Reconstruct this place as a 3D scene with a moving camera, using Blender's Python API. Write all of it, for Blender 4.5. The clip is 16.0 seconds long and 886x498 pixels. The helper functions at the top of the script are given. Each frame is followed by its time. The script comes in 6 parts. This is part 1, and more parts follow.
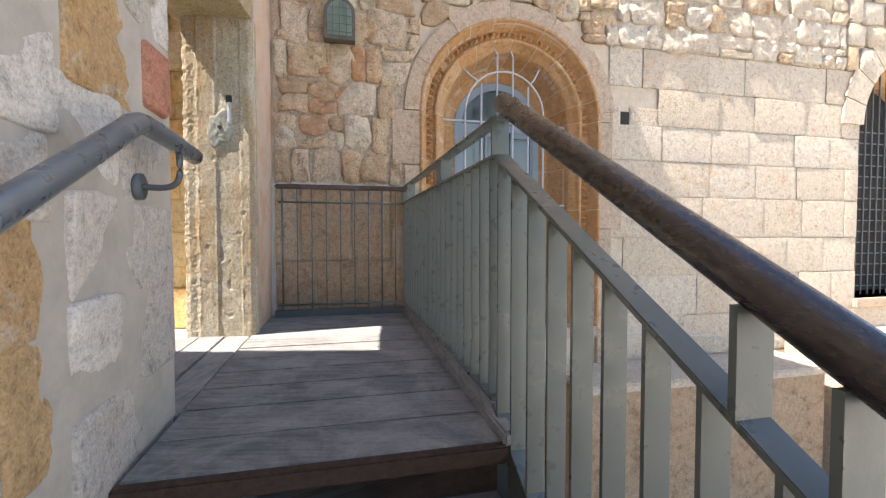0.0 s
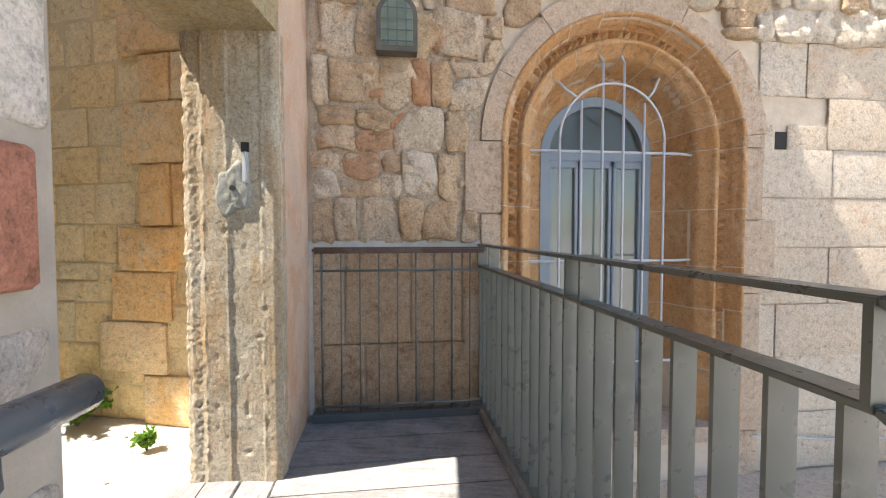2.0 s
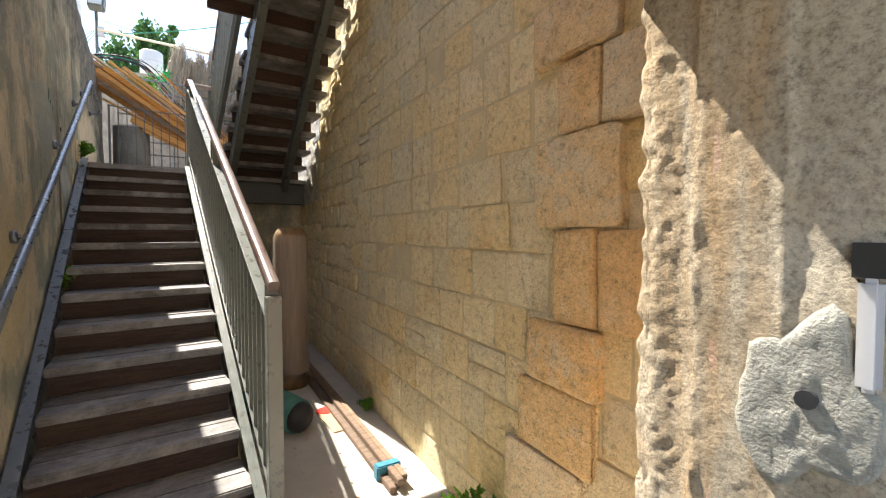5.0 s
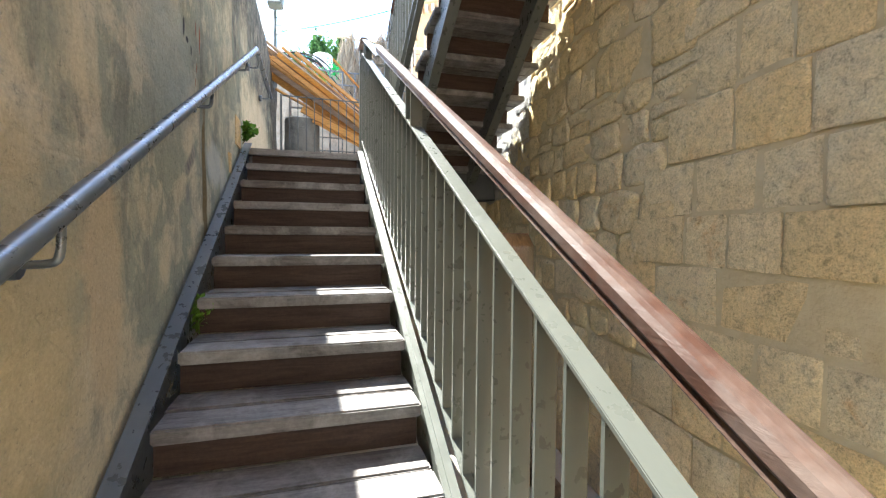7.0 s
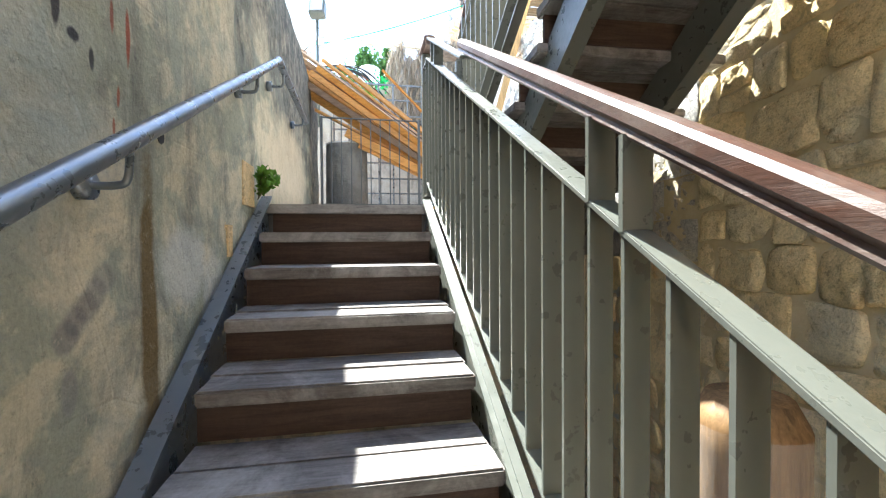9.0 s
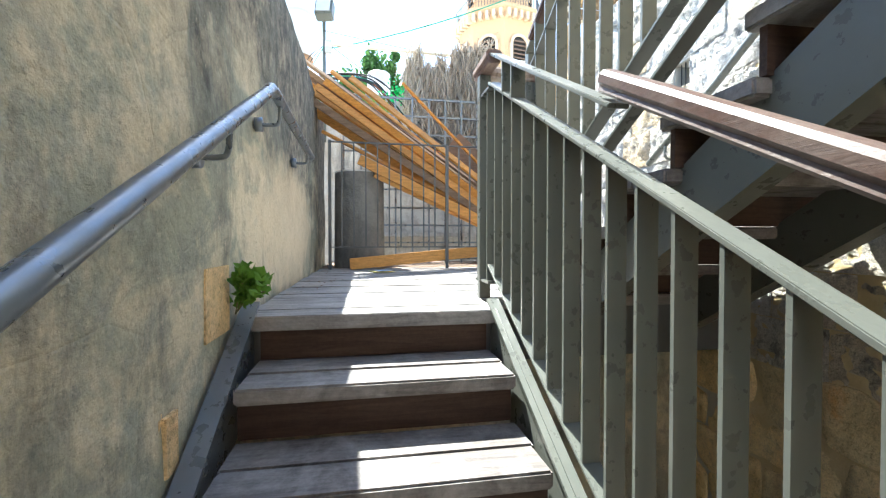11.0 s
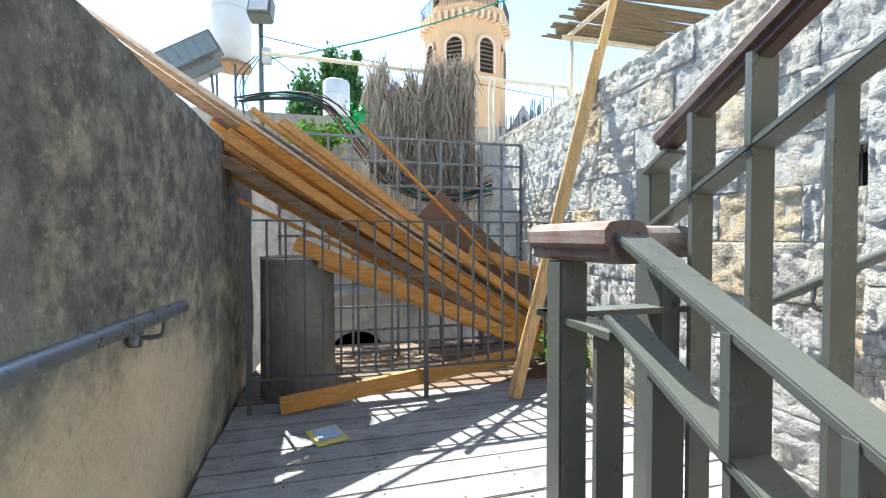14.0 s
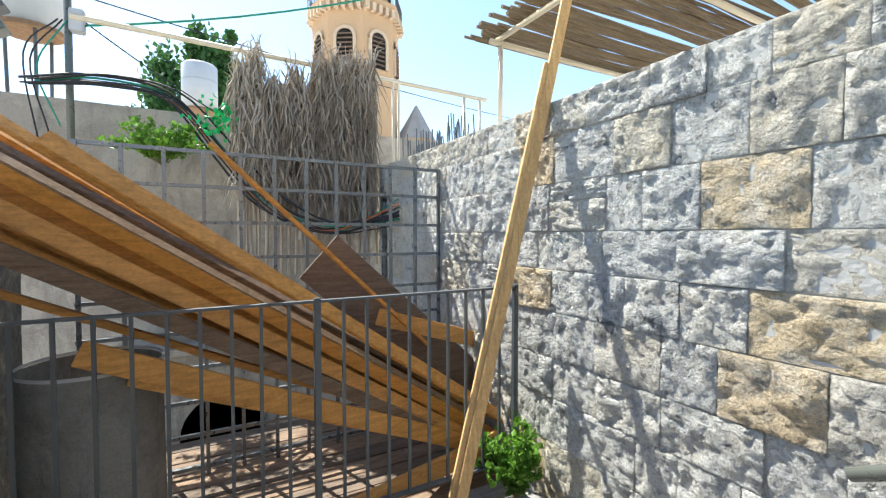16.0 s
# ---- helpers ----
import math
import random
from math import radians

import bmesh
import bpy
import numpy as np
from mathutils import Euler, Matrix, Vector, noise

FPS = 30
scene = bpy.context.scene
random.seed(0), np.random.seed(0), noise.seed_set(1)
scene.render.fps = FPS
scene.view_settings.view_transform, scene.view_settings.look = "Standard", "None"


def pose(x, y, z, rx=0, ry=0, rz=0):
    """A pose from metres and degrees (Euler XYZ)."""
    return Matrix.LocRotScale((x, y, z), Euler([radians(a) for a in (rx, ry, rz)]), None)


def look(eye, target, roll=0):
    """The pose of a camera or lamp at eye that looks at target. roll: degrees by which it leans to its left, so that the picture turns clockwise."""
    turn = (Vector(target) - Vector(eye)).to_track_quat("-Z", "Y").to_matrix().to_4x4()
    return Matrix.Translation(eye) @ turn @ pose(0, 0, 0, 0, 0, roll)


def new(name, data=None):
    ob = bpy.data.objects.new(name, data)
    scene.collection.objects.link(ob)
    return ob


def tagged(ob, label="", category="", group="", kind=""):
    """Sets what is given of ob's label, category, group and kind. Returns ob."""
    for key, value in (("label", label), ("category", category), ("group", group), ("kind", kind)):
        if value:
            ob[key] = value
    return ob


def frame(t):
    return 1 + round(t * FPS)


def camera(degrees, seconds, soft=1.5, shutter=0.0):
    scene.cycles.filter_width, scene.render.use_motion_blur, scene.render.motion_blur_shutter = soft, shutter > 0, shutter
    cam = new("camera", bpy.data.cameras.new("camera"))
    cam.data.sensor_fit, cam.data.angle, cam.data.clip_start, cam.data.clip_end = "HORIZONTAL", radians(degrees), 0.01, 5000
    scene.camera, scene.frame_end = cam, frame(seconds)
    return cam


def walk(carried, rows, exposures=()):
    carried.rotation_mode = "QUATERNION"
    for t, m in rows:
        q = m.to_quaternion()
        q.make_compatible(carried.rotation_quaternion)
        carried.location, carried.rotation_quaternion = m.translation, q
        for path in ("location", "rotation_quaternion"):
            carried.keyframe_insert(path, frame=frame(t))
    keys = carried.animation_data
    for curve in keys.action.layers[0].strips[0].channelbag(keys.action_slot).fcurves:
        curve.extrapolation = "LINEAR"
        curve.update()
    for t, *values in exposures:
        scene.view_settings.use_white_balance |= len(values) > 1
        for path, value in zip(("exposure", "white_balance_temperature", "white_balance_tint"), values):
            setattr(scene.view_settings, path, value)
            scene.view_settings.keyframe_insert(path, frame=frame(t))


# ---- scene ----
cam = camera(91.2, 16.0, soft=1.2)
EXPOSURES = [(0, 1.75, 6650, 11), (2.5, 1.79, 6680, 11), (3.2, 1.87, 6680, 11), (4.6, 1.90, 6680, 10), (5.2, 1.86, 6680, 10), (7.4, 2.77, 6150, 6), (9.1, 2.81, 6130, 5), (11.4, 2.36, 6080, 4), (12.5, 1.90, 6060, 4), (14, 1.70, 6080, 4), (16, 1.41, 6280, 5)]
PATH = [
    (0, (7.174, -2.408, -1.611), (7.196, -0.409, -1.678), -0.0),
    (0.5, (7.082, -2.139, -1.425), (7.091, -0.141, -1.508), 0.0),
    (1, (7.079, -1.915, -1.351), (7.065, 0.083, -1.436), 0.0),
    (1.5, (6.997, -1.708, -1.264), (6.918, 0.289, -1.344), 0.2),
    (2, (6.91, -1.514, -1.153), (6.73, 0.476, -1.231), 0.0),
    (2.5, (6.888, -1.303, -1.055), (6.568, 0.67, -1.13), -0.2),
    (3, (6.791, -1.116, -1.004), (6.288, 0.819, -1.078), -0.1),
    (3.5, (6.669, -0.952, -0.892), (5.872, 0.881, -0.962), -0.6),
    (4, (6.584, -0.722, -0.808), (5.403, 0.891, -0.88), -1.0),
    (4.5, (6.399, -0.597, -0.78), (4.983, 0.814, -0.845), -0.4),
    (5, (6.041, -0.43, -0.764), (4.396, 0.705, -0.838), -0.0),
    (5.2, (5.909, -0.386, -0.772), (4.215, 0.674, -0.847), 0.1),
    (7.5, (3.586, -0.393, -0.655), (1.652, 0.112, -0.719), 0.4),
    (8, (3.227, -0.377, -0.518), (1.283, 0.093, -0.571), 0.2),
    (8.5, (2.913, -0.415, -0.343), (0.957, 0.001, -0.389), 0.0),
    (9, (2.68, -0.385, -0.219), (0.715, -0.017, -0.259), -0.4),
    (11.5, (1.466, -0.524, 0.413), (-0.502, -0.168, 0.375), -0.0),
    (12, (1.237, -0.418, 0.553), (-0.731, -0.064, 0.506), -0.4),
    (12.5, (1.011, -0.428, 0.726), (-0.952, -0.047, 0.683), -0.1),
    (13, (0.798, -0.364, 0.843), (-1.157, 0.053, 0.795), -0.1),
    (13.5, (0.541, -0.319, 0.919), (-1.409, 0.123, 0.87), 0.1),
    (14, (0.33, -0.349, 1.131), (-1.603, 0.166, 1.08), -0.1),
    (14.5, (0.097, -0.324, 1.314), (-1.808, 0.282, 1.261), -0.2),
    (15, (-0.165, -0.292, 1.413), (-2.036, 0.412, 1.353), 0.1),
    (15.5, (-0.412, -0.249, 1.559), (-2.233, 0.577, 1.498), 0.1),
    (16, (-0.632, -0.141, 1.549), (-2.378, 0.832, 1.485), -0.0),
]
walk(cam, [(t, look(eye, target, roll)) for t, eye, target, roll in PATH], EXPOSURES)

# ---- world, sun ----
SUN = Vector((0.62, 0.222, -1.0)).normalized()
world = bpy.data.worlds.new("world")
scene.world = world
world.use_nodes = True
wn = world.node_tree.nodes
sky = wn.new("ShaderNodeTexSky")
sky.sky_type = "NISHITA"
sky.sun_disc = False
sky.sun_elevation = math.asin(-SUN.z)
sky.sun_rotation = math.atan2(-SUN.x, -SUN.y)
sky.dust_density = 0.6
world.node_tree.links.new(sky.outputs[0], wn["Background"].inputs[0])
wn["Background"].inputs[1].default_value = 0.125
sun_lamp = new("sun", bpy.data.lights.new("sun", "SUN"))
sun_lamp.data.energy = 5.0
sun_lamp.data.angle = radians(0.5)
sun_lamp.data.color = (1.0, 0.95, 0.87)
sun_lamp.matrix_world = look((0, 0, 20), Vector((0, 0, 20)) + SUN)

# ---- materials ----


class NT:
    """A small wrapper that makes node materials short to write."""

    def __init__(self, name):
        self.m = bpy.data.materials.new(name)
        self.m.use_nodes = True
        self.t = self.m.node_tree
        self.b = self.t.nodes["Principled BSDF"]
        self.geo = self.t.nodes.new("ShaderNodeNewGeometry")
        self.obj = self.t.nodes.new("ShaderNodeObjectInfo")
        self.pos = self.geo.outputs["Position"]

    def put(self, sock, v):
        if isinstance(v, bpy.types.NodeSocket):
            self.t.links.new(v, sock)
        elif isinstance(v, tuple) and len(v) == 3 and sock.type == "RGBA":
            sock.default_value = (*v, 1)
        else:
            sock.default_value = v

    def noise(self, scale, detail=4, rough=0.6, vec=None, distort=0.0):
        n = self.t.nodes.new("ShaderNodeTexNoise")
        self.put(n.inputs["Vector"], vec or self.pos)
        n.inputs["Scale"].default_value = scale
        n.inputs["Detail"].default_value = detail
        n.inputs["Roughness"].default_value = rough
        n.inputs["Distortion"].default_value = distort
        return n.outputs["Fac"]

    def voro(self, scale, feature="F1", vec=None):
        n = self.t.nodes.new("ShaderNodeTexVoronoi")
        n.feature = feature
        self.put(n.inputs["Vector"], vec or self.pos)
        n.inputs["Scale"].default_value = scale
        return n.outputs["Distance"]

    def ramp(self, fac, stops):
        n = self.t.nodes.new("ShaderNodeValToRGB")
        self.put(n.inputs[0], fac)
        e = n.color_ramp.elements
        while len(e) < len(stops):
            e.new(0.5)
        for el, (p, c) in zip(e, stops):
            el.position = p
            el.color = (*c, 1) if isinstance(c, tuple) else (c, c, c, 1)
        return n.outputs[0]

    def mix(self, fac, a, b, mode="MIX"):
        n = self.t.nodes.new("ShaderNodeMix")
        n.data_type = "RGBA"
        n.blend_type = mode
        self.put(n.inputs[0], fac)
        self.put(n.inputs[6], a)
        self.put(n.inputs[7], b)
        return n.outputs[2]

    def math(self, op, a, b=0.0):
        n = self.t.nodes.new("ShaderNodeMath")
        n.operation = op
        self.put(n.inputs[0], a)
        self.put(n.inputs[1], b)
        return n.outputs[0]

    def scaled(self, sx, sy, sz, rz=0.0):
        n = self.t.nodes.new("ShaderNodeMapping")
        self.put(n.inputs[0], self.pos)
        n.inputs["Rotation"].default_value = (0, 0, radians(rz))
        n.inputs["Scale"].default_value = (sx, sy, sz)
        return n.outputs[0]

    def bump(self, height, strength, dist=0.01, prev=None):
        n = self.t.nodes.new("ShaderNodeBump")
        n.inputs["Strength"].default_value = strength
        n.inputs["Distance"].default_value = dist
        self.put(n.inputs["Height"], height)
        if prev:
            self.put(n.inputs["Normal"], prev)
        return n.outputs[0]

    def blob(self, cx, cz, rx, rz, edge=0.35, wob=0.9, scale=7):
        """A mask of a stain at x, z on a wall that runs along x, with a ragged edge."""
        sep = self.t.nodes.new("ShaderNodeSeparateXYZ")
        self.put(sep.inputs[0], self.pos)
        a = self.math("DIVIDE", self.math("SUBTRACT", sep.outputs[0], cx), rx)
        b = self.math("DIVIDE", self.math("SUBTRACT", sep.outputs[2], cz), rz)
        d = self.math("SQRT", self.math("ADD", self.math("MULTIPLY", a, a), self.math("MULTIPLY", b, b)))
        d = self.math("ADD", d, self.math("MULTIPLY", self.math("SUBTRACT", self.noise(scale, 6, 0.7, distort=0.5), 0.5), wob))
        return self.ramp(d, [(max(0, 1 - edge), 1.0), (1.0, 0.0)])

    def done(self, col, rough=0.85, normal=None, metal=0.0, spec=0.3):
        self.put(self.b.inputs["Base Color"], col)
        self.put(self.b.inputs["Roughness"], rough)
        self.b.inputs["Metallic"].default_value = metal
        self.b.inputs["Specular IOR Level"].default_value = spec
        if normal:
            self.put(self.b.inputs["Normal"], normal)
        return self.m


def stone_mat(name, cols, grain=(0.75, 1.1), pits=0.4, bump=0.7, chisel=0.0, stain=None, stain_at=(0.55, 0.7), ochre=None):
    n = NT(name)
    k = len(cols)
    base = n.ramp(n.obj.outputs["Random"], [((i + 0.5) / k, c) for i, c in enumerate(cols)])
    big = n.noise(5, 5, 0.65)
    base = n.mix(0.42, base, n.ramp(big, [(0.3, cols[0]), (0.5, cols[k // 2]), (0.72, cols[-1])]))
    if ochre:
        pick = n.math("FRACT", n.math("MULTIPLY", n.obj.outputs["Random"], 7.31))
        base = n.mix(n.math("MULTIPLY", n.ramp(pick, [(0.90, 0.0), (0.92, 0.75)]), n.ramp(n.noise(8, 5, 0.65), [(0.30, 0.35), (0.55, 1.0)])), base, ochre)
    if stain:
        blot = n.math("ADD", n.noise(7, 6, 0.7, distort=0.4), n.math("MULTIPLY", n.math("SUBTRACT", n.math("FRACT", n.math("MULTIPLY", n.obj.outputs["Random"], 13.7)), 0.5), 0.16))
        base = n.mix(n.ramp(blot, [(stain_at[0], 0.0), (stain_at[1], 0.85)]), base, stain)
    fine = n.noise(70, 5, 0.7)
    base = n.mix(1.0, base, n.ramp(fine, [(0.3, grain[0]), (0.7, grain[1])]), "MULTIPLY")
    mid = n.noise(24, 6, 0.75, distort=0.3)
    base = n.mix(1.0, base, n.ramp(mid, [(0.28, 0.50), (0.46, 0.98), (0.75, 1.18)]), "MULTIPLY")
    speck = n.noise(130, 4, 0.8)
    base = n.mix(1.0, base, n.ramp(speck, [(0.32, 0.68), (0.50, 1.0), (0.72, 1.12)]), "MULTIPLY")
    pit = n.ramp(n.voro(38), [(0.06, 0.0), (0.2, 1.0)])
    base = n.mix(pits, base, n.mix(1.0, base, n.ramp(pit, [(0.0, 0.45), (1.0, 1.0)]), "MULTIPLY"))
    nb = n.bump(n.noise(14, 6, 0.7), bump, 0.03)
    nb = n.bump(mid, bump, 0.02, nb)
    nb = n.bump(fine, bump * 0.6, 0.008, nb)
    nb = n.bump(pit, pits, 0.006, nb)
    nb = n.bump(speck, bump * 0.5, 0.004, nb)
    if chisel:
        hammer = n.noise(24, 6, 0.62, n.scaled(1.0, 1.0, 1.35), 0.9)
        nb = n.bump(hammer, chisel, 0.065, nb)
        nb = n.bump(n.noise(55, 6, 0.8), chisel * 0.7, 0.02, nb)
    return n.done(base, 0.92, nb, spec=0.15)


def paint_mat(name, c, c2, rough=0.45, spec=0.5, metal=0.0):
    n = NT(name)
    a = n.mix(n.ramp(n.noise(3.5, 5, 0.65), [(0.35, 0.0), (0.7, 1.0)]), c, c2)
    dirt = n.ramp(n.noise(45, 6, 0.75), [(0.66, 0.0), (0.82, 0.5)])
    a = n.mix(dirt, a, (c[0] * 0.55 + 0.02, c[1] * 0.5 + 0.015, c[2] * 0.45 + 0.01))
    r = n.ramp(n.noise(20, 4), [(0.3, rough - 0.1), (0.7, min(1, rough + 0.15))])
    return n.done(a, r, n.bump(n.noise(120, 3), 0.12, 0.002), metal, spec)


def wood_mat(name, cols, axis, rough=0.7, grain=0.5, wear=None, spec=0.25):
    """Grain runs along the world axis given ("x", "y" or "z")."""
    n = NT(name)
    st = {"x": (1.2, 14, 14), "y": (14, 1.2, 14), "z": (14, 14, 1.2)}[axis]
    v = n.scaled(*st)
    g = n.noise(3.2, 6, 0.7, v, 0.6)
    k = len(cols)
    base = n.ramp(n.obj.outputs["Random"], [((i + 0.5) / k, c) for i, c in enumerate(cols)])
    base = n.mix(1.0, base, n.ramp(g, [(0.3, 1.0 - grain), (0.62, 1.1)]), "MULTIPLY")
    if wear:
        base = n.mix(n.ramp(n.noise(4, 6, 0.7, distort=0.5), [(0.42, 0.0), (0.66, 0.8)]), base, wear)
    base = n.mix(1.0, base, n.ramp(n.noise(60, 4, 0.7), [(0.3, 0.82), (0.7, 1.08)]), "MULTIPLY")
    nb = n.bump(g, 0.35, 0.004)
    return n.done(base, n.ramp(g, [(0.3, rough + 0.1), (0.7, rough - 0.1)]), nb, spec=spec)


def plain_mat(name, c, c2, scale=8, rough=0.8, bump=0.2, spec=0.3, metal=0.0):
    n = NT(name)
    a = n.mix(n.ramp(n.noise(scale, 5, 0.65), [(0.35, 0.0), (0.68, 1.0)]), c, c2)
    return n.done(a, rough, n.bump(n.noise(scale * 6, 4), bump, 0.005), metal, spec)


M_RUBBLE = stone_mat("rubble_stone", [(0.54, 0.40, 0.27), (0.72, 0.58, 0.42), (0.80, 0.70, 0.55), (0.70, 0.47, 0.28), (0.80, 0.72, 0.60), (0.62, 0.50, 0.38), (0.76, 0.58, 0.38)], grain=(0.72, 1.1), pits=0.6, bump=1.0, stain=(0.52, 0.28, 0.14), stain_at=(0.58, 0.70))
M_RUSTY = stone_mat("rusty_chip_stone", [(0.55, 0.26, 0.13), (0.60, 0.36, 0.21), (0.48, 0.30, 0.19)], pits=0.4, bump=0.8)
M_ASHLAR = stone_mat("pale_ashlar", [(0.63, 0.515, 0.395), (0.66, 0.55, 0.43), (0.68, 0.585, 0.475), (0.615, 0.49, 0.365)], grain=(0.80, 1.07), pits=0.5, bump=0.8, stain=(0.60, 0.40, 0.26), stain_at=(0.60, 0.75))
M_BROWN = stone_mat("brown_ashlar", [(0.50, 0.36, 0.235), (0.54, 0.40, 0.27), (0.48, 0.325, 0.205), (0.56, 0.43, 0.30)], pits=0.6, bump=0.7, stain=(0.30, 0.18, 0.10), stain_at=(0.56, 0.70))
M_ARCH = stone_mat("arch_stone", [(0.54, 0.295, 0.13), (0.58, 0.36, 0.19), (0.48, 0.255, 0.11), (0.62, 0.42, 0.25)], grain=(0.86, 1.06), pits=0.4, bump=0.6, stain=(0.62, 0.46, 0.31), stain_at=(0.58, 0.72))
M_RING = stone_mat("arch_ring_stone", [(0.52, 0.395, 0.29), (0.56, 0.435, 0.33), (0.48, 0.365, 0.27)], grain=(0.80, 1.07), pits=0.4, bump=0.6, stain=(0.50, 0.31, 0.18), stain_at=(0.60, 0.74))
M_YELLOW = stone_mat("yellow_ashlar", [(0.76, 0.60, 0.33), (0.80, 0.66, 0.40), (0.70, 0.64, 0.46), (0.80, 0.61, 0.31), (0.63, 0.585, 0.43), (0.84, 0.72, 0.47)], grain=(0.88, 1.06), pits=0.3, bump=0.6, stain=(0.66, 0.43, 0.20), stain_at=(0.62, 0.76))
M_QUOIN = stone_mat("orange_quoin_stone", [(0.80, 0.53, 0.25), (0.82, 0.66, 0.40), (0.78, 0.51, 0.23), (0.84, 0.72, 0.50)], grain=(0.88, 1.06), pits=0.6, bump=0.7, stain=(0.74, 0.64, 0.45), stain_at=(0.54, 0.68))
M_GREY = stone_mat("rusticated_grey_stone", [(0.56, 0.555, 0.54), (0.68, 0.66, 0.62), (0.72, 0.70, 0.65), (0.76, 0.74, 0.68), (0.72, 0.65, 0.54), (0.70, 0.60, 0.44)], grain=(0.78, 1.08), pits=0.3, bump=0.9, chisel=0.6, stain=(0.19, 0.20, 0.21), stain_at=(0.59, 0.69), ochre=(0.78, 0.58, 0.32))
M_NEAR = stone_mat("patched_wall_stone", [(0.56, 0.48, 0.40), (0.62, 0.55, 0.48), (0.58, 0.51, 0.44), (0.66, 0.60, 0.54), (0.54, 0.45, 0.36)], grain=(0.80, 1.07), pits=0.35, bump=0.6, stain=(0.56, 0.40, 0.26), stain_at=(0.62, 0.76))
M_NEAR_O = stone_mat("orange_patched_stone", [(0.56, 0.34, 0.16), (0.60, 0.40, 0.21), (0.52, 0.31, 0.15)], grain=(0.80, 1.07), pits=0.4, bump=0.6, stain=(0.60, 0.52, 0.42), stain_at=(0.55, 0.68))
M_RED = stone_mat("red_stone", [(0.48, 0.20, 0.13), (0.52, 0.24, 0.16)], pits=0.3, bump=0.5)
M_MORTAR = plain_mat("lime_mortar", (0.50, 0.41, 0.32), (0.62, 0.52, 0.41), 9, 0.95, 0.8, 0.1)
M_BED = stone_mat("rubble_bedding", [(0.52, 0.41, 0.30), (0.60, 0.49, 0.37), (0.56, 0.45, 0.34)], grain=(0.74, 1.1), pits=0.6, bump=1.0)
M_MORTAR_Y = plain_mat("ochre_mortar", (0.56, 0.45, 0.26), (0.64, 0.54, 0.34), 9, 0.95, 0.8, 0.1)
M_MORTAR_G = plain_mat("grey_mortar", (0.46, 0.44, 0.40), (0.56, 0.54, 0.49), 9, 0.95, 0.8, 0.1)
M_STEEL = paint_mat("grey_green_steel_paint", (0.104, 0.113, 0.099), (0.124, 0.132, 0.116), 0.32, 0.6)
M_STEEL_D = paint_mat("dark_grey_steel_paint", (0.075, 0.085, 0.09), (0.10, 0.11, 0.115), 0.45, 0.5)
M_PIPE = paint_mat("blue_grey_pipe_paint", (0.15, 0.175, 0.205), (0.20, 0.225, 0.25), 0.30, 0.6, 0.55)
M_GRILLE = paint_mat("pale_grey_iron_paint", (0.42, 0.43, 0.45), (0.50, 0.51, 0.53), 0.5, 0.4)
M_WOODRAIL = wood_mat("varnished_handrail_wood", [(0.072, 0.033, 0.022), (0.088, 0.041, 0.027)], "x", 0.45, 0.3, (0.15, 0.115, 0.098), 0.4)
M_RAIL_DARK = wood_mat("dark_varnished_handrail_wood", [(0.032, 0.020, 0.016), (0.040, 0.025, 0.020)], "y", 0.26, 0.25, (0.055, 0.034, 0.026), 0.7)
M_RAIL_WORN = wood_mat("sun_bleached_handrail_wood", [(0.44, 0.37, 0.32), (0.38, 0.31, 0.27)], "x", 0.75, 0.4, (0.20, 0.11, 0.085))
M_DECK_Y = wood_mat("weathered_deck_wood_across", [(0.235, 0.225, 0.22), (0.28, 0.265, 0.255), (0.205, 0.20, 0.20), (0.31, 0.285, 0.265)], "y", 0.74, 0.45, (0.36, 0.345, 0.33))
M_DECK_X = wood_mat("weathered_deck_wood_along", [(0.20, 0.19, 0.185), (0.255, 0.24, 0.23), (0.165, 0.16, 0.16)], "x", 0.68, 0.45, (0.34, 0.32, 0.30), 0.4)
M_TREAD = wood_mat("worn_stair_wood", [(0.15, 0.135, 0.125), (0.19, 0.175, 0.165), (0.125, 0.11, 0.10)], "y", 0.6, 0.55, (0.33, 0.315, 0.30), 0.4)
M_RISER = wood_mat("dark_brown_riser_wood", [(0.060, 0.036, 0.026), (0.075, 0.046, 0.033)], "y", 0.65, 0.4)
M_PINE = wood_mat("orange_pine", [(0.58, 0.26, 0.055), (0.64, 0.32, 0.085), (0.46, 0.195, 0.045), (0.68, 0.38, 0.125), (0.60, 0.28, 0.065)], "y", 0.52, 0.36)
M_PINE_DULL = wood_mat("dulled_pine", [(0.36, 0.24, 0.14), (0.44, 0.31, 0.19), (0.30, 0.20, 0.12)], "y", 0.7, 0.4)
M_PINE_Z = wood_mat("orange_pine_upright", [(0.70, 0.46, 0.21), (0.66, 0.42, 0.18)], "z", 0.55, 0.3)
M_PINE_OLD = wood_mat("greyed_pine", [(0.22, 0.15, 0.10), (0.30, 0.20, 0.13), (0.16, 0.12, 0.09)], "y", 0.75, 0.5)
M_GREYPLY = wood_mat("brown_board", [(0.16, 0.11, 0.08), (0.19, 0.13, 0.09)], "y", 0.7, 0.4)


